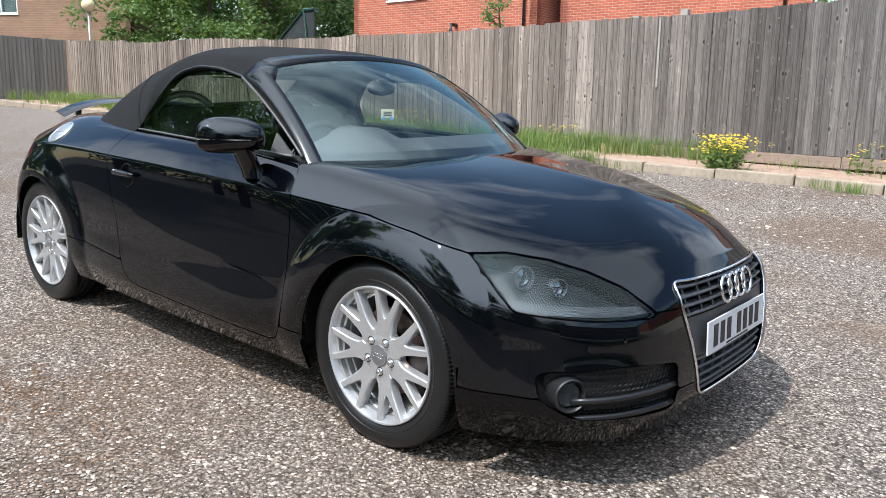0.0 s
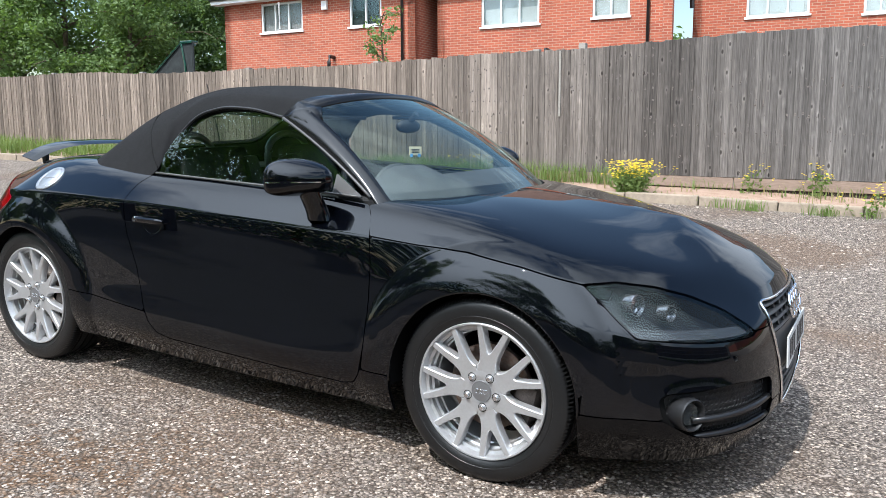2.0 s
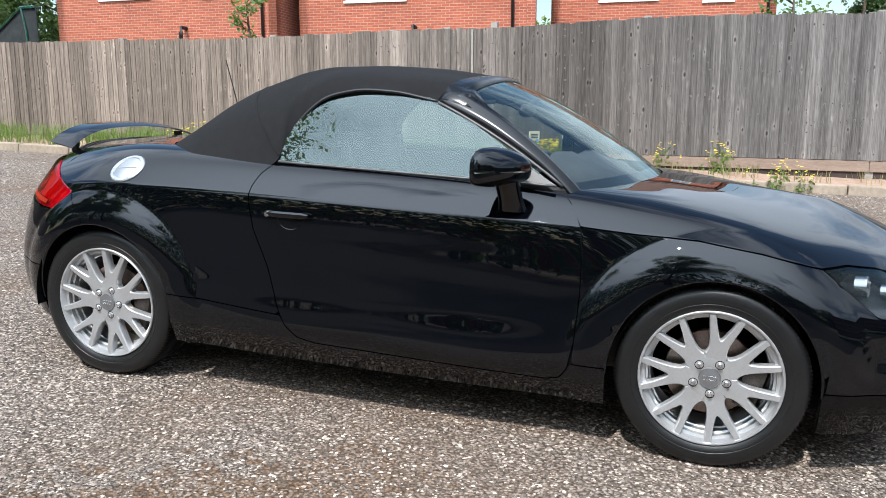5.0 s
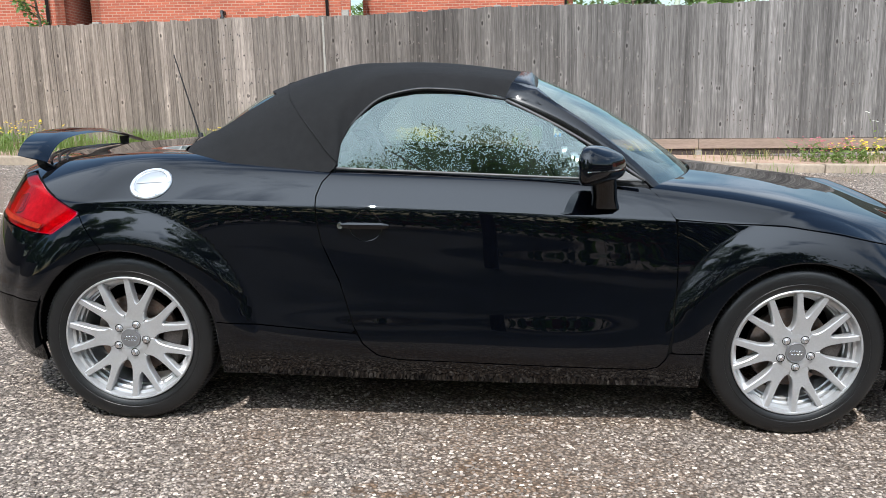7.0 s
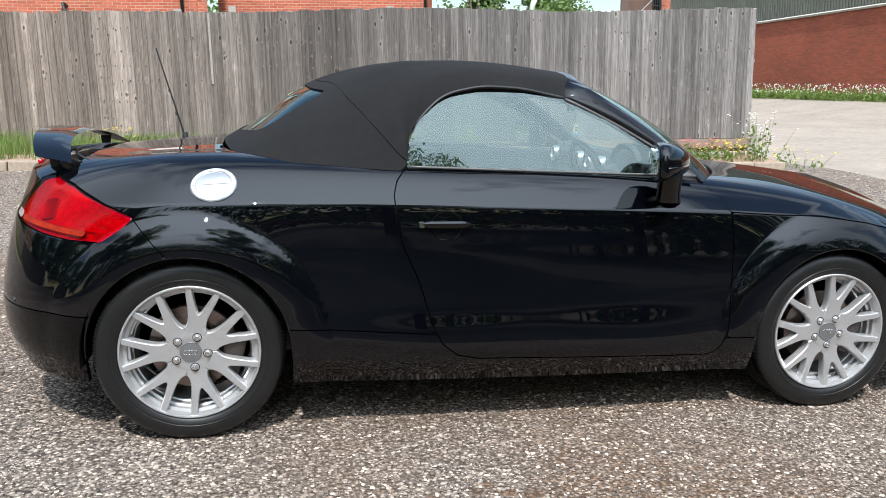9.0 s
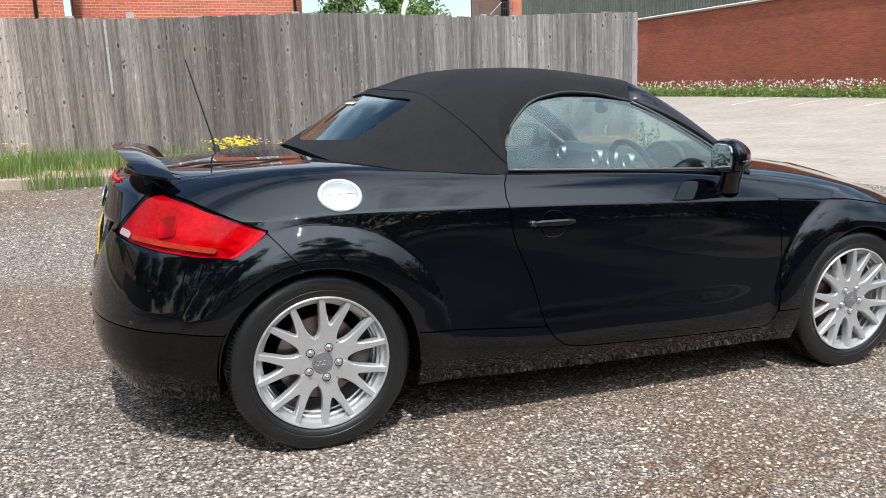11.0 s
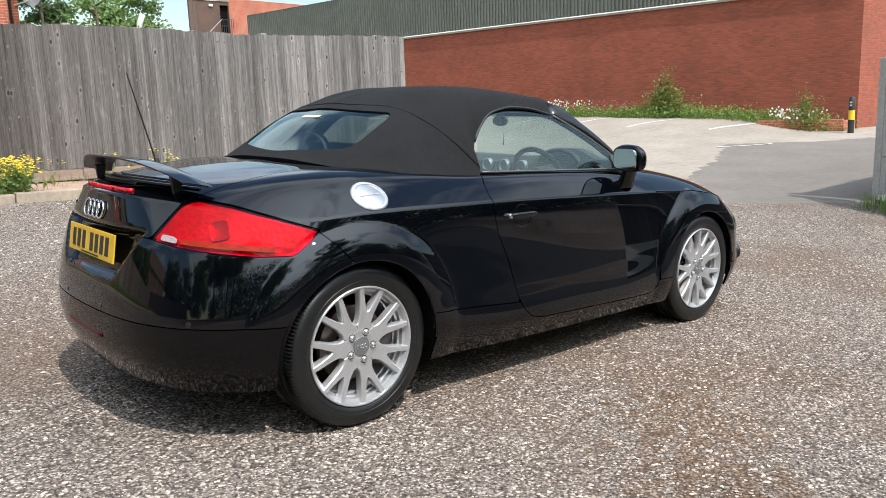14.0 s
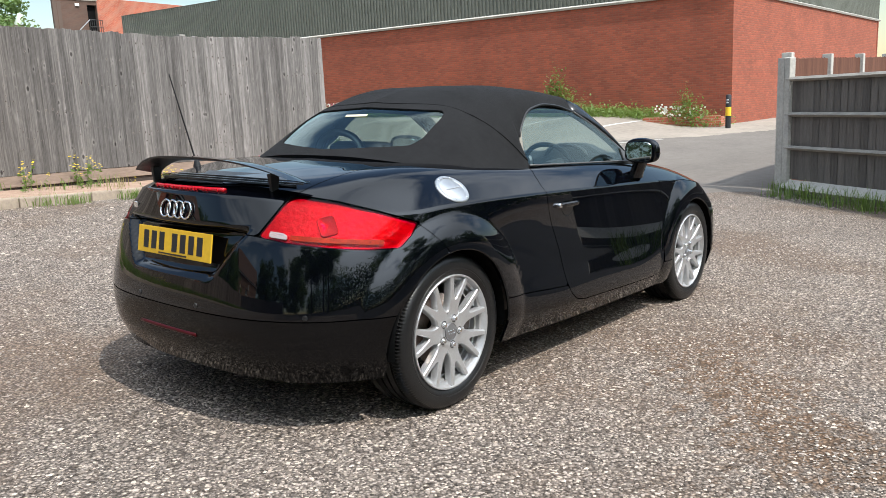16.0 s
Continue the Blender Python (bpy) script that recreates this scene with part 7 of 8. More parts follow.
screen = part("windscreen", bm, M_SCREEN, car, "raked curved windscreen", smooth="all")
# dark printed border at the foot and round the edge of the glass
bm = bmesh.new()
rows = [[bm.verts.new(screen_point(s, t) + Vector((-.004, 0, -.005))) for s in np.linspace(-1, 1, 33)] for t in np.linspace(-.03, .075, 5)]
for a, b in zip(rows, rows[1:]):
    for k in range(32):
        bm.faces.new((a[k], a[k + 1], b[k + 1], b[k]))
part("screen_border", bm, M_PLASTIC, screen, smooth="all")
for side in (-1, 1):
    bm = bmesh.new()
    rows = []
    for t in np.linspace(-.06, 1.0, 25):
        g = screen_point(side, t)
        o = Vector((out_base.x, side * out_base.y, out_base.z)).lerp(Vector((out_top.x, side * out_top.y, out_top.z)), t) + Vector((.010, 0, .016)) * 4 * t * (1 - t)
        w_ = .3 + .7 * min(1, 4 * t * (1 - t) + .1)
        mid = g.lerp(o, .70) + Vector((.009, side * .010, .012)) * w_
        rows.append([bm.verts.new(p) for p in (g + Vector((-.01, -side * .012, -.015)), g + Vector((.0, side * .002, .003)), g.lerp(mid, .5) + Vector((.004, side * .003, .006)), mid, mid.lerp(o, .5) + Vector((.002, side * .006, .004)) * w_, o, o + Vector((-.01, -side * .03, -.012)))])
    for a, b in zip(rows, rows[1:]):
        for k in range(6):
            bm.faces.new((a[k], a[k + 1], b[k + 1], b[k]))
    bmesh.ops.recalc_face_normals(bm, faces=bm.faces)
    part("windscreen_pillar", bm, M_FRAME, car, "satin black windscreen pillar", smooth="all")
    pts = [Vector((out_base.x, side * (out_base.y + .002), out_base.z)).lerp(Vector((out_top.x, side * (out_top.y + .002), out_top.z)), t) + Vector((.008, 0, .013)) * 4 * t * (1 - t) for t in np.linspace(0, 1, 16)]
    part("pillar_trim", tube(pts, .0062, 6), M_TRIM, car, "thin satin grey window trim", smooth="all")
bm = bmesh.new()
rows = []
for s in np.linspace(-1, 1, 33):
    g = screen_point(s, 1)
    ey = min(.601 * abs(s), float(TP[0, 0, 1]))
    e = Vector((float(np.interp(ey, TP[0, ::-1, 1], TP[0, ::-1, 0])), math.copysign(ey, s), float(np.interp(ey, TP[0, ::-1, 1], TP[0, ::-1, 2]))))
    rows.append([bm.verts.new(p) for p in (g + Vector((-.02, 0, -.02)), g + Vector((0, 0, .003)), g.lerp(e, .5) + Vector((.006, 0, .012)) * (1 - s ** 4), e + Vector((0, 0, .002)), e + Vector((-.02, 0, -.03)))])
for a, b in zip(rows, rows[1:]):
    for k in range(4):
        bm.faces.new((a[k], a[k + 1], b[k + 1], b[k]))
bmesh.ops.recalc_face_normals(bm, faces=bm.faces)
part("windscreen_header", bm, M_FRAME, car, smooth="all")
# rounded corner where header, pillar and cloth meet
for side in (-1, 1):
    bm = bmesh.new()
    for s in (.90, .95, 1.0):
        g = screen_point(side * s, 1)
        ey = min(.601 * s, float(TP[0, 0, 1]))
        e = Vector((float(np.interp(ey, TP[0, ::-1, 1], TP[0, ::-1, 0])), side * ey, float(np.interp(ey, TP[0, ::-1, 1], TP[0, ::-1, 2]))))
        for p in (g + Vector((.001, 0, .005)), g.lerp(e, .5) + Vector((.005, 0, .008)) * (1 - s ** 4) + Vector((.001, side * .002, .003)), e + Vector((-.004, side * .002, .004))):
            bm.verts.new(p)
    for t in (.84, .90, .95, 1.0):
        g = screen_point(side, t)
        o = Vector((out_base.x, side * out_base.y, out_base.z)).lerp(Vector((out_top.x, side * out_top.y, out_top.z)), t) + Vector((.010, 0, .016)) * 4 * t * (1 - t)
        for p in (g + Vector((0, side * .001, .003)), g.lerp(o, .6) + Vector((.007, side * .008, .008)), o + Vector((0, side * .001, 0)), o + Vector((-.012, -side * .02, -.008))):
            bm.verts.new(p)
    bmesh.ops.convex_hull(bm, input=bm.verts)
    part("header_corner", bm, M_FRAME, car, smooth="all")
# scuttle and wipers
bm = bmesh.new()
rows = [[bm.verts.new((base_g(s).x + d, base_g(s).y, base_g(s).z - .028 + dz)) for s in np.linspace(-1, 1, 25)] for d, dz in ((-.06, .0), (.0, -.004), (.05, .0))]
for a, b in zip(rows, rows[1:]):
    for k in range(24):
        bm.faces.new((a[k], a[k + 1], b[k + 1], b[k]))
part("scuttle", bm, M_SATIN, car, "black scuttle panel under the wipers")
for y0, y1 in ((-.05, -.56), (.52, .0)):
    pts = [screen_point(y / .669, -.035) + Vector((.012, 0, .010)) for i, y in enumerate(np.linspace(y0, y1, 12))]
    wiper = part("wiper", tube(pts, .0045, 5), M_SATIN, car, "black wiper blade")
    part("wiper_arm", tube([pts[5] + Vector((0, 0, .004)), pts[2] + Vector((.006, 0, .003)), Vector((base_g(y0 / .669).x + .02, y0, .905))], .0042, 5), M_SATIN, wiper)

# door mirrors
for side in (-1, 1):
    bm = bmesh.new()
    bmesh.ops.create_uvsphere(bm, u_segments=28, v_segments=18, radius=1)
    for v in bm.verts:
        p = v.co
        sx = math.copysign(abs(p.x) ** (.55 if p.x < 0 else 1.0), p.x)
        out = math.copysign(abs(p.y) ** .8, p.y) * .120
        mx = max(sx, -.72) * .072 + .002
        v.co = Vector((mx - .42 * out * min(1, max(0, (mx + .05) / .1)), side * out, math.copysign(abs(p.z) ** (.62 if p.z > 0 else .5), p.z) * ((.080 if p.z > 0 else .060) * (1 - .28 * max(0, p.x + .15)))))
    mirror = part("door_mirror", bm, M_PAINT, doors[side], "glossy black door mirror with a bright strip", smooth="all")
    set_at = Matrix.Translation((.466, side * .890, .987)) @ Matrix.Rotation(side * radians(15), 4, "Z")
    mirror.matrix_local = set_at
    g = lathe([(.001, 0), (.5, 0), (.94, 0), (1, .006)], 28, axis="z")
    for v in g.verts:
        a = math.atan2(v.co.y, v.co.x)
        k = (math.cos(a) ** 4 + math.sin(a) ** 4) ** (-1 / 4)
        v.co.x, v.co.y = v.co.x * k, v.co.y * k
    bmesh.ops.transform(g, matrix=Matrix.Translation((-.0535, 0, .004)) @ Matrix.Rotation(radians(-2), 4, "Y") @ Matrix.Rotation(math.pi / 2, 4, "Y") @ Matrix.Diagonal((.055, .092, 1, 1)), verts=g.verts)
    part("mirror_glass", g, M_MIRROR, mirror, "mirror glass")
    pts = [(.002 + .0705 * math.cos(a) - .42 * .121 * math.sin(a) * min(1, .52 + .705 * math.cos(a)), side * .1212 * math.sin(a), -.004 + .003 * math.cos(a)) for a in np.linspace(-.9, 1.45, 18)]
    part("mirror_strip", tube(pts, .0035, 5), M_CHROME, mirror, "thin bright strip")
    bm = bmesh.new()
    rows = []
    for t in np.linspace(0, 1, 7):
        c = Vector((.514, side * .812, .838)).lerp(Vector((.495, side * .862, .955)), t)
        w, d = .046 + .008 * max(0, 1 - t * 4), .038 + .006 * max(0, 1 - t * 4)
        rows.append([bm.verts.new(c + Vector((w * math.cos(a), d * math.sin(a), 0))) for a in np.linspace(0, 2 * math.pi, 13)[:-1]])
    for a, b in zip(rows, rows[1:]):
        for k in range(12):
            bm.faces.new((a[k], a[(k + 1) % 12], b[(k + 1) % 12], b[k]))
    bmesh.ops.recalc_face_normals(bm, faces=bm.faces)
    part("mirror_foot", bm, M_PAINT, mirror, smooth="all").matrix_local = set_at.inverted()
    # handle
    p, n = on_side(-.345, .762, side)
    bowl = lathe([(.001, -.012), (.03, -.010), (.045, -.002), (.0495, -.0002), (.052, .0003)], 28, axis="z")
    o = part("handle_bowl", bowl, M_PAINT, doors[side], "round hollow behind the door handle", smooth=True)
    o.matrix_local = Matrix.Translation(p) @ Vector((0, 0, 1)).rotation_difference(n).to_matrix().to_4x4() @ Matrix.Diagonal((1.12, 1.02, 1, 1))
    # bead added round the hollow so its edge catches a glint
    rim = [o.matrix_local @ Vector((.0505 * math.cos(a), .0505 * math.sin(a), .0012)) for a in np.linspace(0, 2 * math.pi, 33)]
    part("bowl_rim", tube(rim, .0016, 5, caps=False), M_PAINT, doors[side], "bead added round the handle hollow to catch a glint", smooth="all")
    bm = bmesh.new()
    rows = []
    for i, x in enumerate(np.linspace(-.262, -.435, 14)):
        q, nn = on_side(x, .768, side)
        k = min(1, 4 * min(i, 13 - i) / 13 + .45)
        rows.append([bm.verts.new(q + nn * (.014 + d * k) + Vector((0, 0, z * k))) for d, z in ((-.010, -.011), (.010, -.012), (.016, -.004), (.016, .004), (.010, .011), (-.010, .011))])
    for a, b in zip(rows, rows[1:]):
        for k in range(6):
            bm.faces.new((a[k], a[(k + 1) % 6], b[(k + 1) % 6], b[k]))
    bm.faces.new(rows[0]), bm.faces.new(rows[-1][::-1])
    bmesh.ops.recalc_face_normals(bm, faces=bm.faces)
    handle = part("door_handle", bm, M_PAINT, doors[side], "black bar door handle", smooth=True)
    if side < 0:
        q, nn = on_side(-.436, .766, side)
        lock = part("key_lock", lathe([(.001, .005), (.0105, .005), (.0125, .001), (.0125, -.02)], 18), M_CHROME, handle, "small silver key lock", smooth=True)
        lock.matrix_local = Matrix.Translation(q + nn * .016) @ Vector((0, 1, 0)).rotation_difference(nn).to_matrix().to_4x4()

# fuel cap on the right rear wing
i = np.argmin((X + 1.146) ** 2 + (Y - .80) ** 2 + (Z - .898) ** 2)
fc, fnorm = Vector(BP.reshape(-1, 3)[i]), Vector(BN.reshape(-1, 3)[i])
fc.y, fnorm.y = -fc.y, -fnorm.y
cap = part("fuel_cap", lathe([(.001, .006), (.055, .006), (.058, .0045), (.060, .004), (.062, .006), (.074, .0055), (.078, .002), (.079, -.006)], 56, axis="z"), M_BRUSHED, car, "round brushed aluminium fuel cap", smooth=True)
cap.matrix_local = Matrix.Translation(fc) @ Vector((0, 0, 1)).rotation_difference(fnorm).to_matrix().to_4x4()
part("cap_rib", box((-.05, -.002, .005), (.05, .002, .0085), .001), M_STEEL, cap)
for k in range(6):
    part("cap_screw", lathe([(.001, .0085), (.0035, .008), (.004, .005)], 8, axis="z"), M_CHROME, cap).matrix_local = Matrix.Translation((.068 * math.cos(k * 1.047), .068 * math.sin(k * 1.047), 0))

# raised rear spoiler
spoiler_line = lambda y: (Vector((-1.745 + .08 * (y / .53) ** 2, y, 1.020 - .082 * abs(y / .53) ** 2.8)), Vector((-1.885 + .098 * (y / .53) ** 2, y, 1.036 - .074 * abs(y / .53) ** 2.8)))
bm = bmesh.new()
rows = []
for y in np.linspace(-.53, .53, 41):
    a, b = spoiler_line(y)
    c = a.lerp(b, .5)
    k = max(.25, 1 - (abs(y) / .53) ** 8)
    rows.append([bm.verts.new(p) for p in (a, a.lerp(b, .3) + Vector((0, 0, .009 * k)), c + Vector((0, 0, .010 * k)), b + Vector((0, 0, .004 * k)), b + Vector((.004, 0, -.003 * k)), c + Vector((0, 0, -.005 * k)), a.lerp(b, .2) + Vector((0, 0, -.006 * k)))])
for a, b in zip(rows, rows[1:]):
    for k in range(7):
        bm.faces.new((a[k], a[(k + 1) % 7], b[(k + 1) % 7], b[k]))
bm.faces.new(rows[0]), bm.faces.new(rows[-1][::-1])
bmesh.ops.recalc_face_normals(bm, faces=bm.faces)
spoiler = part("rear_spoiler", bm, M_PAINT, car, "raised black rear spoiler wing", smooth=True)
# downward faces take satin plastic, so no bright fence reflection shows on them
spoiler.data.materials.append(M_SATIN)
for f in spoiler.data.polygons:
    f.material_index = 1 if f.normal.z < -.2 else 0
for y in (-.41, .41):
    bm = bmesh.new()
    add_box(bm, (-1.778, y - .012, .89), (-1.734, y + .012, .98), .004)
    for v in bm.verts:
        if v.co.z < .95:
            v.co.y = y + (v.co.y - y) * .55
            v.co.x = -1.752 + (v.co.x + 1.752) * .6
    part("spoiler_strut", bm, M_SATIN, spoiler)
# spoiler well and high brake light
bm = bmesh.new()
rows = [[bm.verts.new((x - .0 + (.18 * (y / .5) ** 2), y, .957 - dz - .022 * (y / .5) ** 2)) for y in np.linspace(-.5, .5, 21)] for x, dz in ((-1.66, -.010), (-1.72, -.002), (-1.80, .010), (-1.845, .022))]
for a, b in zip(rows, rows[1:]):
    for k in range(20):
        bm.faces.new((a[k], a[k + 1], b[k + 1], b[k]))
part("spoiler_well", bm, M_SATIN, car, "black ribbed spoiler well", smooth="all")
for dx in (0, .035, .07):
    part("well_rib", tube([(-1.83 + dx + .17 * (y / .5) ** 2, y, .948 + dx * .12 - .022 * (y / .5) ** 2) for y in np.linspace(-.46, .46, 17)], .006, 5), M_PLASTIC, spoiler)
brake = part("high_brake_light", tube([(on_rear(y, .915)[0].x - .002, y, .915) for y in np.linspace(-.24, .24, 17)], .010, 6), M_RED, car, "slim red high-level brake light", smooth="all")
for k in range(23):
    y = -.231 + k * .021
    part("brake_lens", box((on_rear(y, .915)[0].x - .0145, y - .004, .909), (on_rear(y, .915)[0].x - .008, y + .004, .919), .001), M_RED, brake)
# rear reflectors, sensors, exhaust
for side in (-1, 1):
    for y, z in ((.20, .462), (.67, .456)):
        p, n = on_rear(side * y, z + .015)
        part("parking_sensor", lathe([(.001, .003), (.009, .003), (.011, -.001)], 14), M_PLASTIC, car, smooth=True).matrix_local = Matrix.Translation(p) @ Vector((0, 1, 0)).rotation_difference(n).to_matrix().to_4x4()
pts = [on_rear(y, .356) for y in np.linspace(-.19, .21, 14)]
fog_bar = tube([p - n * .004 for p, n in pts], .010, 8)
part("rear_fog_lamp", fog_bar, M_REFLECTOR, car, "dark red fog lamp low in the bumper", smooth="all")
part("exhaust_pipe", lathe([(.030, -.1), (.034, -.1), (.034, .1), (.030, .1)], 24, axis="y"), M_CHROME, car, "chrome tailpipe").matrix_local = Matrix.Translation((-1.74, .56, .225)) @ Matrix.Rotation(math.pi / 2, 4, "Z")
# aerial
aerial = part("aerial", tube([(-1.421, .60, .955), (-1.44, .60, 1.03), (-1.544, .60, 1.397)], .0058, 6, taper=.003), M_SATIN, car, "thin black whip aerial")
part("aerial_base", lathe([(.001, .03), (.010, .028), (.018, .0), (.019, -.01)], 16, axis="z"), M_SATIN, aerial, smooth=True).matrix_local = Matrix.Translation((-1.421, .60, .962))

# cabin
tub = part("cabin_floor", box((-1.05, -.68, .25), (.95, .68, .40), .02), M_INTERIOR, car)
for side in (-1, 1):
    part("door_lining", box((-.45, side * .69 - .02, .35), (.70, side * .69 + .02, .925), .015), M_INTERIOR, doors[side], "black door lining")
part("rear_bulkhead", box((-1.0, -.67, .40), (-.72, .67, .93), .04), M_INTERIOR, car)
bm = bmesh.new()
rows = []
for y in np.linspace(-.68, .68, 29):
    hump = .055 * math.exp(-((y + .37) / .17) ** 4)
    rows.append([bm.verts.new((min(x, base_g(y / .669).x - .05 - .03 * i), y * .97, z)) for i, (x, z) in enumerate(((.97, .895), (.82, .940 + hump * .2), (.64, .972 + hump), (.58, .968 + hump), (.545, .925 + hump * .4), (.55, .76), (.60, .55), (.62, .40)))])
for a, b in zip(rows, rows[1:]):
    for k in range(7):
        bm.faces.new((a[k], a[k + 1], b[k + 1], b[k]))
bmesh.ops.recalc_face_normals(bm, faces=bm.faces)
dash = part("dashboard", bm, M_DASH, car, "dark grey dashboard with round vents", smooth=True)
for y in (-.62, -.057, .09, .235, .62):
    v = part("air_vent", lathe([(.001, .002), (.028, .002), (.031, .012), (.038, .012), (.041, 0), (.041, -.02)], 24), M_BRUSHED, dash, "round silver-ringed air vent", smooth=True)
    v.matrix_local = Matrix.Translation((.536, y, .905)) @ Matrix.Rotation(math.pi / 2, 4, "Z")
part("centre_console", box((-.45, -.13, .40), (.58, .13, .62), .03), M_INTERIOR, car)
lever = part("gear_lever", tube([(.28, 0, .60), (.25, 0, .72)], .012, 8), M_CHROME, car)
part("gear_knob", lathe([(.001, .03), (.02, .022), (.027, 0), (.02, -.022), (.001, -.03)], 16, axis="z"), M_INTERIOR, lever, smooth="all").matrix_local = Matrix.Translation((.25, 0, .74))
pts = [(0, .18 * math.cos(a), .18 * math.sin(a)) for a in np.linspace(0, 2 * math.pi, 41)]
steer = part("steering_wheel", tube(pts, .015, 10, caps=False), M_INTERIOR, car, "black leather steering wheel", smooth="all")
steer.matrix_local = Matrix.Translation((.40, -.32, .86)) @ Matrix.Rotation(radians(-24), 4, "Y")
part("steering_hub", lathe([(.001, -.03), (.055, -.028), (.07, -.01), (.06, .03), (.03, .12)], 20), M_INTERIOR, steer, smooth=True).matrix_local = Matrix.Rotation(-math.pi / 2, 4, "Z")
for a in (0, math.pi, -math.pi / 2):
    part("steering_spoke", tube([(0, .06 * math.cos(a), .06 * math.sin(a)), (0, .17 * math.cos(a), .17 * math.sin(a))], .012, 6), M_BRUSHED, steer)
part("instrument_cowl", tube([(.54, -.34 + .14 * math.cos(a), .945 + .07 * math.sin(a)) for a in np.linspace(0, math.pi, 13)], .014, 6), M_DASH, dash, smooth="all")
for y in (-.37, .37):
    bm = bmesh.new()
    add_box(bm, (-.33, y - .25, .40), (.22, y + .25, .58), .05)
    seat = part("seat", bm, M_INTERIOR, car, "black leather sports seat", smooth=True)
    for sgn in (-1, 1):
        part("seat_bolster", box((-.33, y + sgn * .23 - .04, .50), (.20, y + sgn * .23 + .04, .64), .03), M_INTERIOR, seat, smooth=True)
        b = part("back_bolster", box((-.05, sgn * .2 - .045, .05), (.08, sgn * .2 + .045, .50), .03), M_INTERIOR, seat, smooth=True)
        b.matrix_local = Matrix.Translation((-.36, y, .52)) @ Matrix.Rotation(radians(-17), 4, "Y")
    b = part("backrest", box((-.06, -.22, 0), (.05, .22, .56), .05), M_INTERIOR, seat, smooth=True)
    b.matrix_local = Matrix.Translation((-.36, y, .52)) @ Matrix.Rotation(radians(-17), 4, "Y")
    h = part("headrest", box((-.05, -.125, .54), (.045, .125, .72), .045), M_INTERIOR, seat, smooth=True)
    h.matrix_local = b.matrix_local.copy()
    part("roll_hoop", tube([(-.66, y - .17, .90)] + [(-.67, y + .17 * math.cos(a), 1.00 + .11 * math.sin(a)) for a in np.linspace(math.pi, 0, 13)] + [(-.66, y + .17, .90)], .019, 8), M_BRUSHED, car, "silver roll hoop behind the seat", smooth="all")
    visor = part("sun_visor", box((.16, y - .17, 1.205), (.29, y + .17, 1.222), .006), M_INTERIOR, car)
bm = bmesh.new()
bmesh.ops.create_uvsphere(bm, u_segments=20, v_segments=12, radius=1)
for v in bm.verts:
    v.co = Vector((max(v.co.x, -.35) * .03, v.co.y * .072, math.copysign(abs(v.co.z) ** .8, v.co.z) * .031))
inner = part("interior_mirror", bm, M_INTERIOR, car, "black interior mirror", smooth="all")
inner.matrix_local = Matrix.Translation((.39, -.01, 1.178)) @ Matrix.Rotation(radians(-14), 4, "Z")
part("mirror_stem", tube([(.01, 0, .02), (.055, 0, .06)], .014, 8), M_INTERIOR, inner)
tag = part("hanging_tag", box((.335, -.062, 1.050), (.338, .016, 1.100), .002), M_STICKER, car, "cream and blue air freshener hanging from the mirror")
for k in range(2):
    part("tag_foot", box((.334, -.055 + k * .047, 1.040), (.339, -.037 + k * .047, 1.06), .002), M_BLUE, tag)
for k in range(3):
    part("print_bar", box((.3379, -.047, 1.064 + k * .009), (.3392, .002, 1.068 + k * .009)), M_INK, tag)
part("tag_cord", tube([(.336, -.022, 1.095), (.33, -.02, 1.15)], .0012, 4), M_INK, tag)

tag.matrix_local = Matrix.Translation((.428, -.004, 1.062)) @ Matrix.Rotation(radians(-41), 4, "Z") @ Matrix.Diagonal((1, .78, .82, 1)) @ Matrix.Translation((-.3365, .022, -1.07))

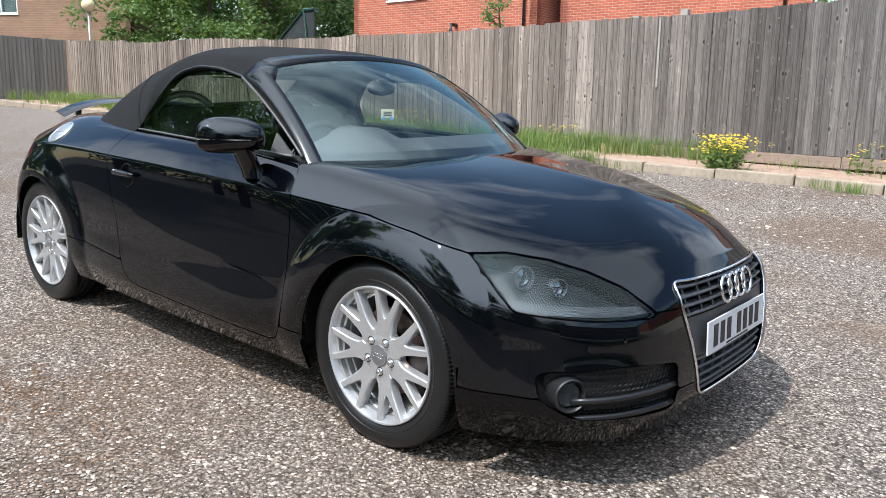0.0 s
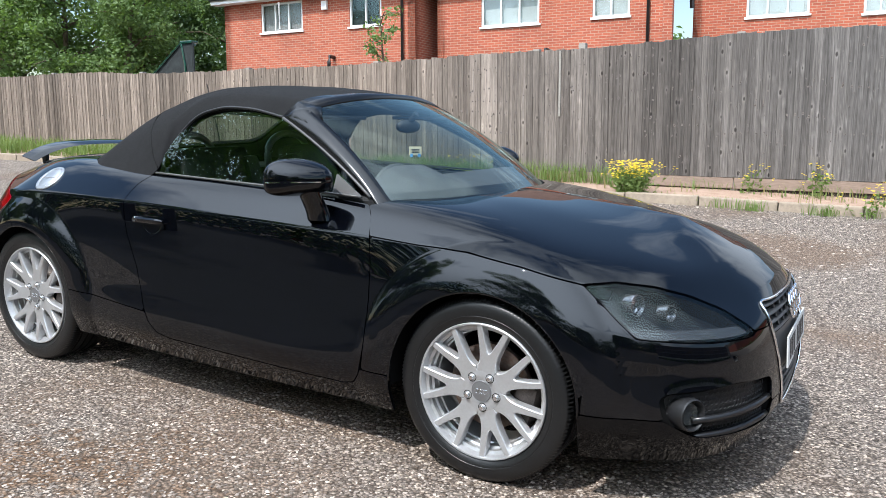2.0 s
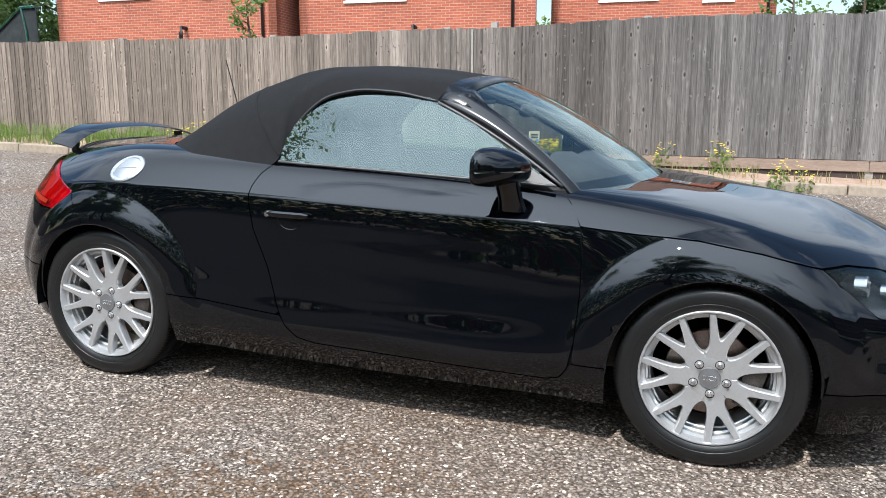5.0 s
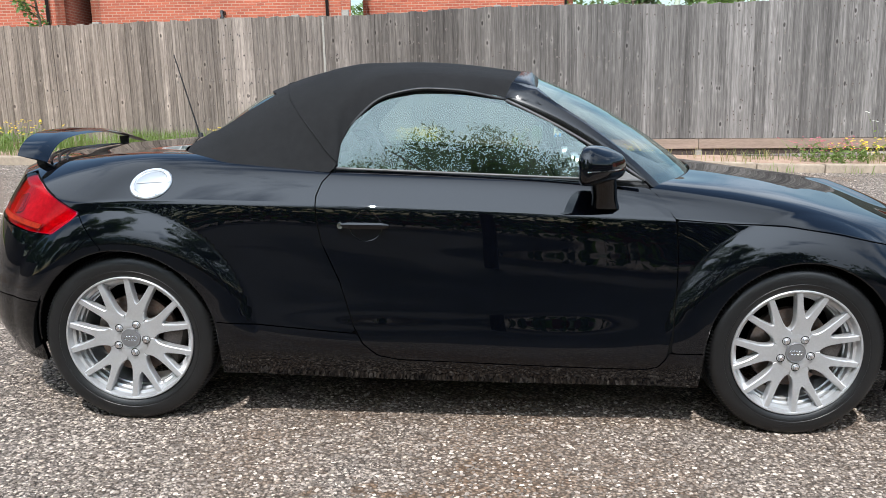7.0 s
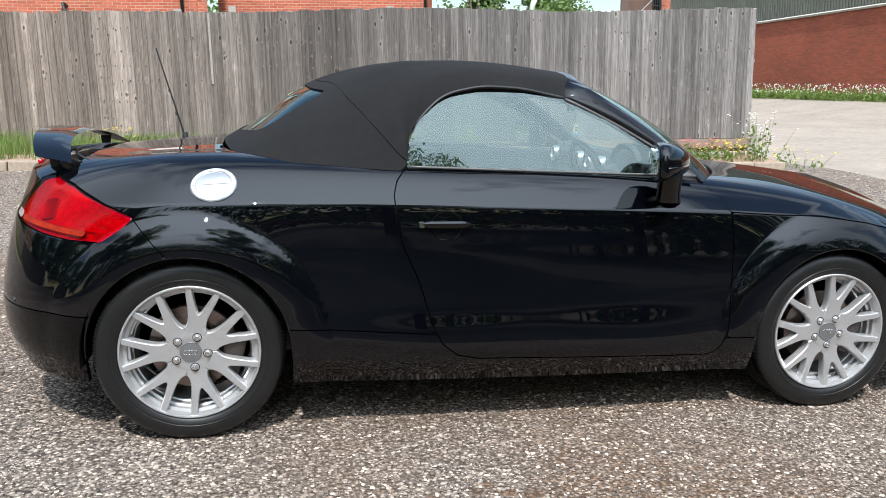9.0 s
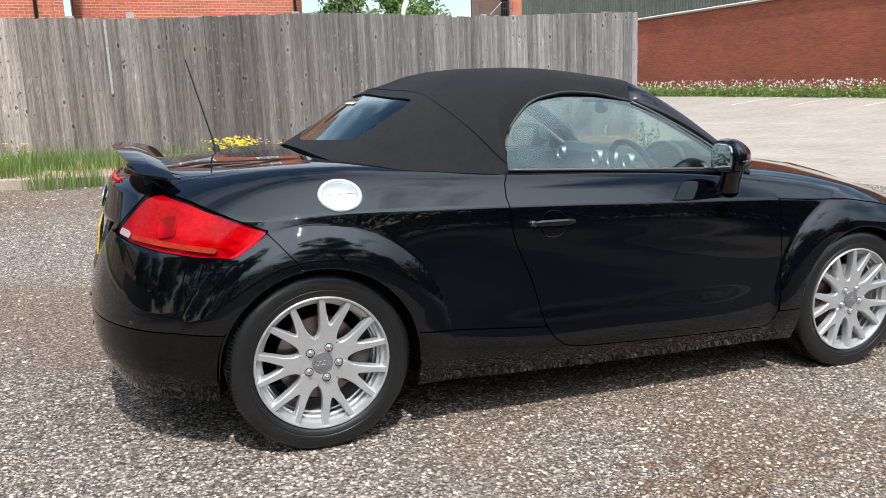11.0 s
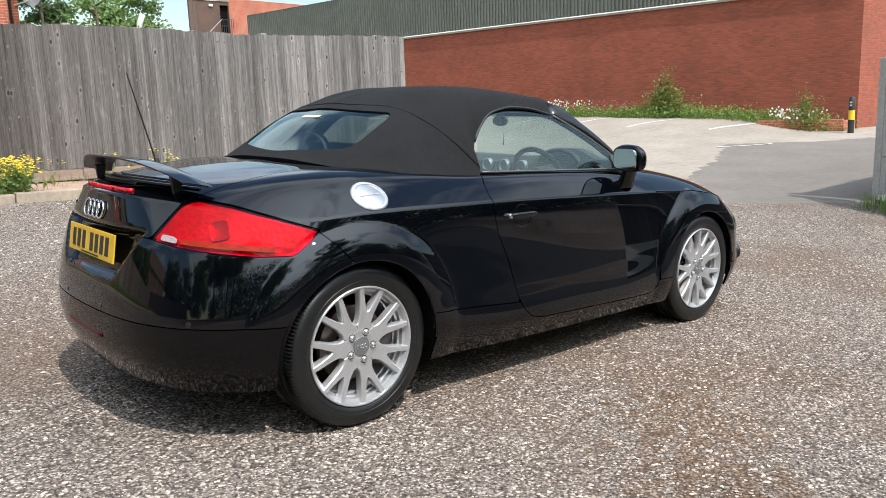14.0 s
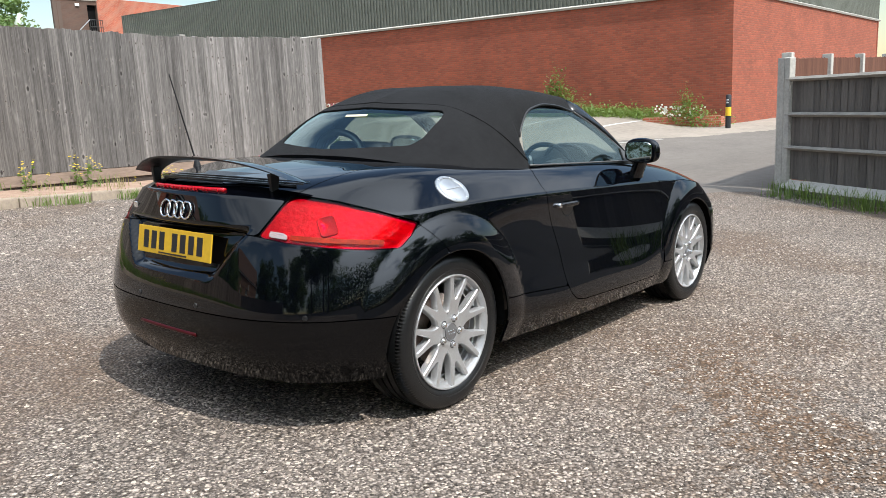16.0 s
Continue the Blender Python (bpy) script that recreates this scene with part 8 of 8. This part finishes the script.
# ---- loose stones on the gravel ----
def stones(name, x0, x1, y0, y1, n, lo, hi, seed, label):
    q = np.random.RandomState(seed)
    base = np.array([(1, 0, 0), (-1, 0, 0), (0, 1, 0), (0, -1, 0), (0, 0, 1), (0, 0, -1), (.62, .62, .45), (-.62, .62, .45), (-.62, -.62, .45), (.62, -.62, .45)], float)
    faces = [(4, 0, 6), (6, 0, 2), (4, 6, 2), (4, 2, 7), (7, 2, 1), (4, 7, 1), (4, 1, 8), (8, 1, 3), (4, 8, 3), (4, 3, 9), (9, 3, 0), (4, 9, 0)]
    xs, ys = q.uniform(x0, x1, n), q.uniform(y0, y1, n)
    V, F = np.empty((n, 10, 3)), np.empty((n, 12, 3), int)
    size = lo + (hi - lo) * q.rand(n) ** 2.2
    jit = q.uniform(.7, 1.25, (n, 10, 1))
    ang = q.uniform(0, 2 * np.pi, n)
    st = np.stack([size * q.uniform(.8, 1.35, n), size * q.uniform(.6, 1.0, n), size * q.uniform(.35, .7, n)], -1)
    P = base[None] * jit * st[:, None, :]
    c, s = np.cos(ang)[:, None], np.sin(ang)[:, None]
    V[..., 0] = P[..., 0] * c - P[..., 1] * s + xs[:, None]
    V[..., 1] = P[..., 0] * s + P[..., 1] * c + ys[:, None]
    hz = np.array([bumpy(a, b) for a, b in zip(xs, ys)])
    V[..., 2] = P[..., 2] + (hz + size * .12)[:, None]
    F[:] = np.array(faces)[None] + (np.arange(n) * 10)[:, None, None]
    me = bpy.data.meshes.new(name)
    me.from_pydata(V.reshape(-1, 3).tolist(), [], F.reshape(-1, 3).tolist())
    me.materials.append(M_STONE)
    return tagged(new(name, me), label, "gravel", "", "stuff")


stones("gravel_stones", -4.2, 4.4, -2.9, -.6, 60000, .004, .0098, 1, "loose grey and cream stone chippings")
stones("gravel_stones", -4.2, 6.5, -.6, 3.2, 30000, .0045, .012, 2, "loose grey and cream stone chippings")
stones("gravel_stones", -8, 7.5, 3.2, 7.0, 12000, .008, .020, 3, "loose grey and cream stone chippings")
stones("gravel_stones", -5, 6, 7.1, 7.95, 1500, .010, .03, 4, "loose stones in the verge soil")
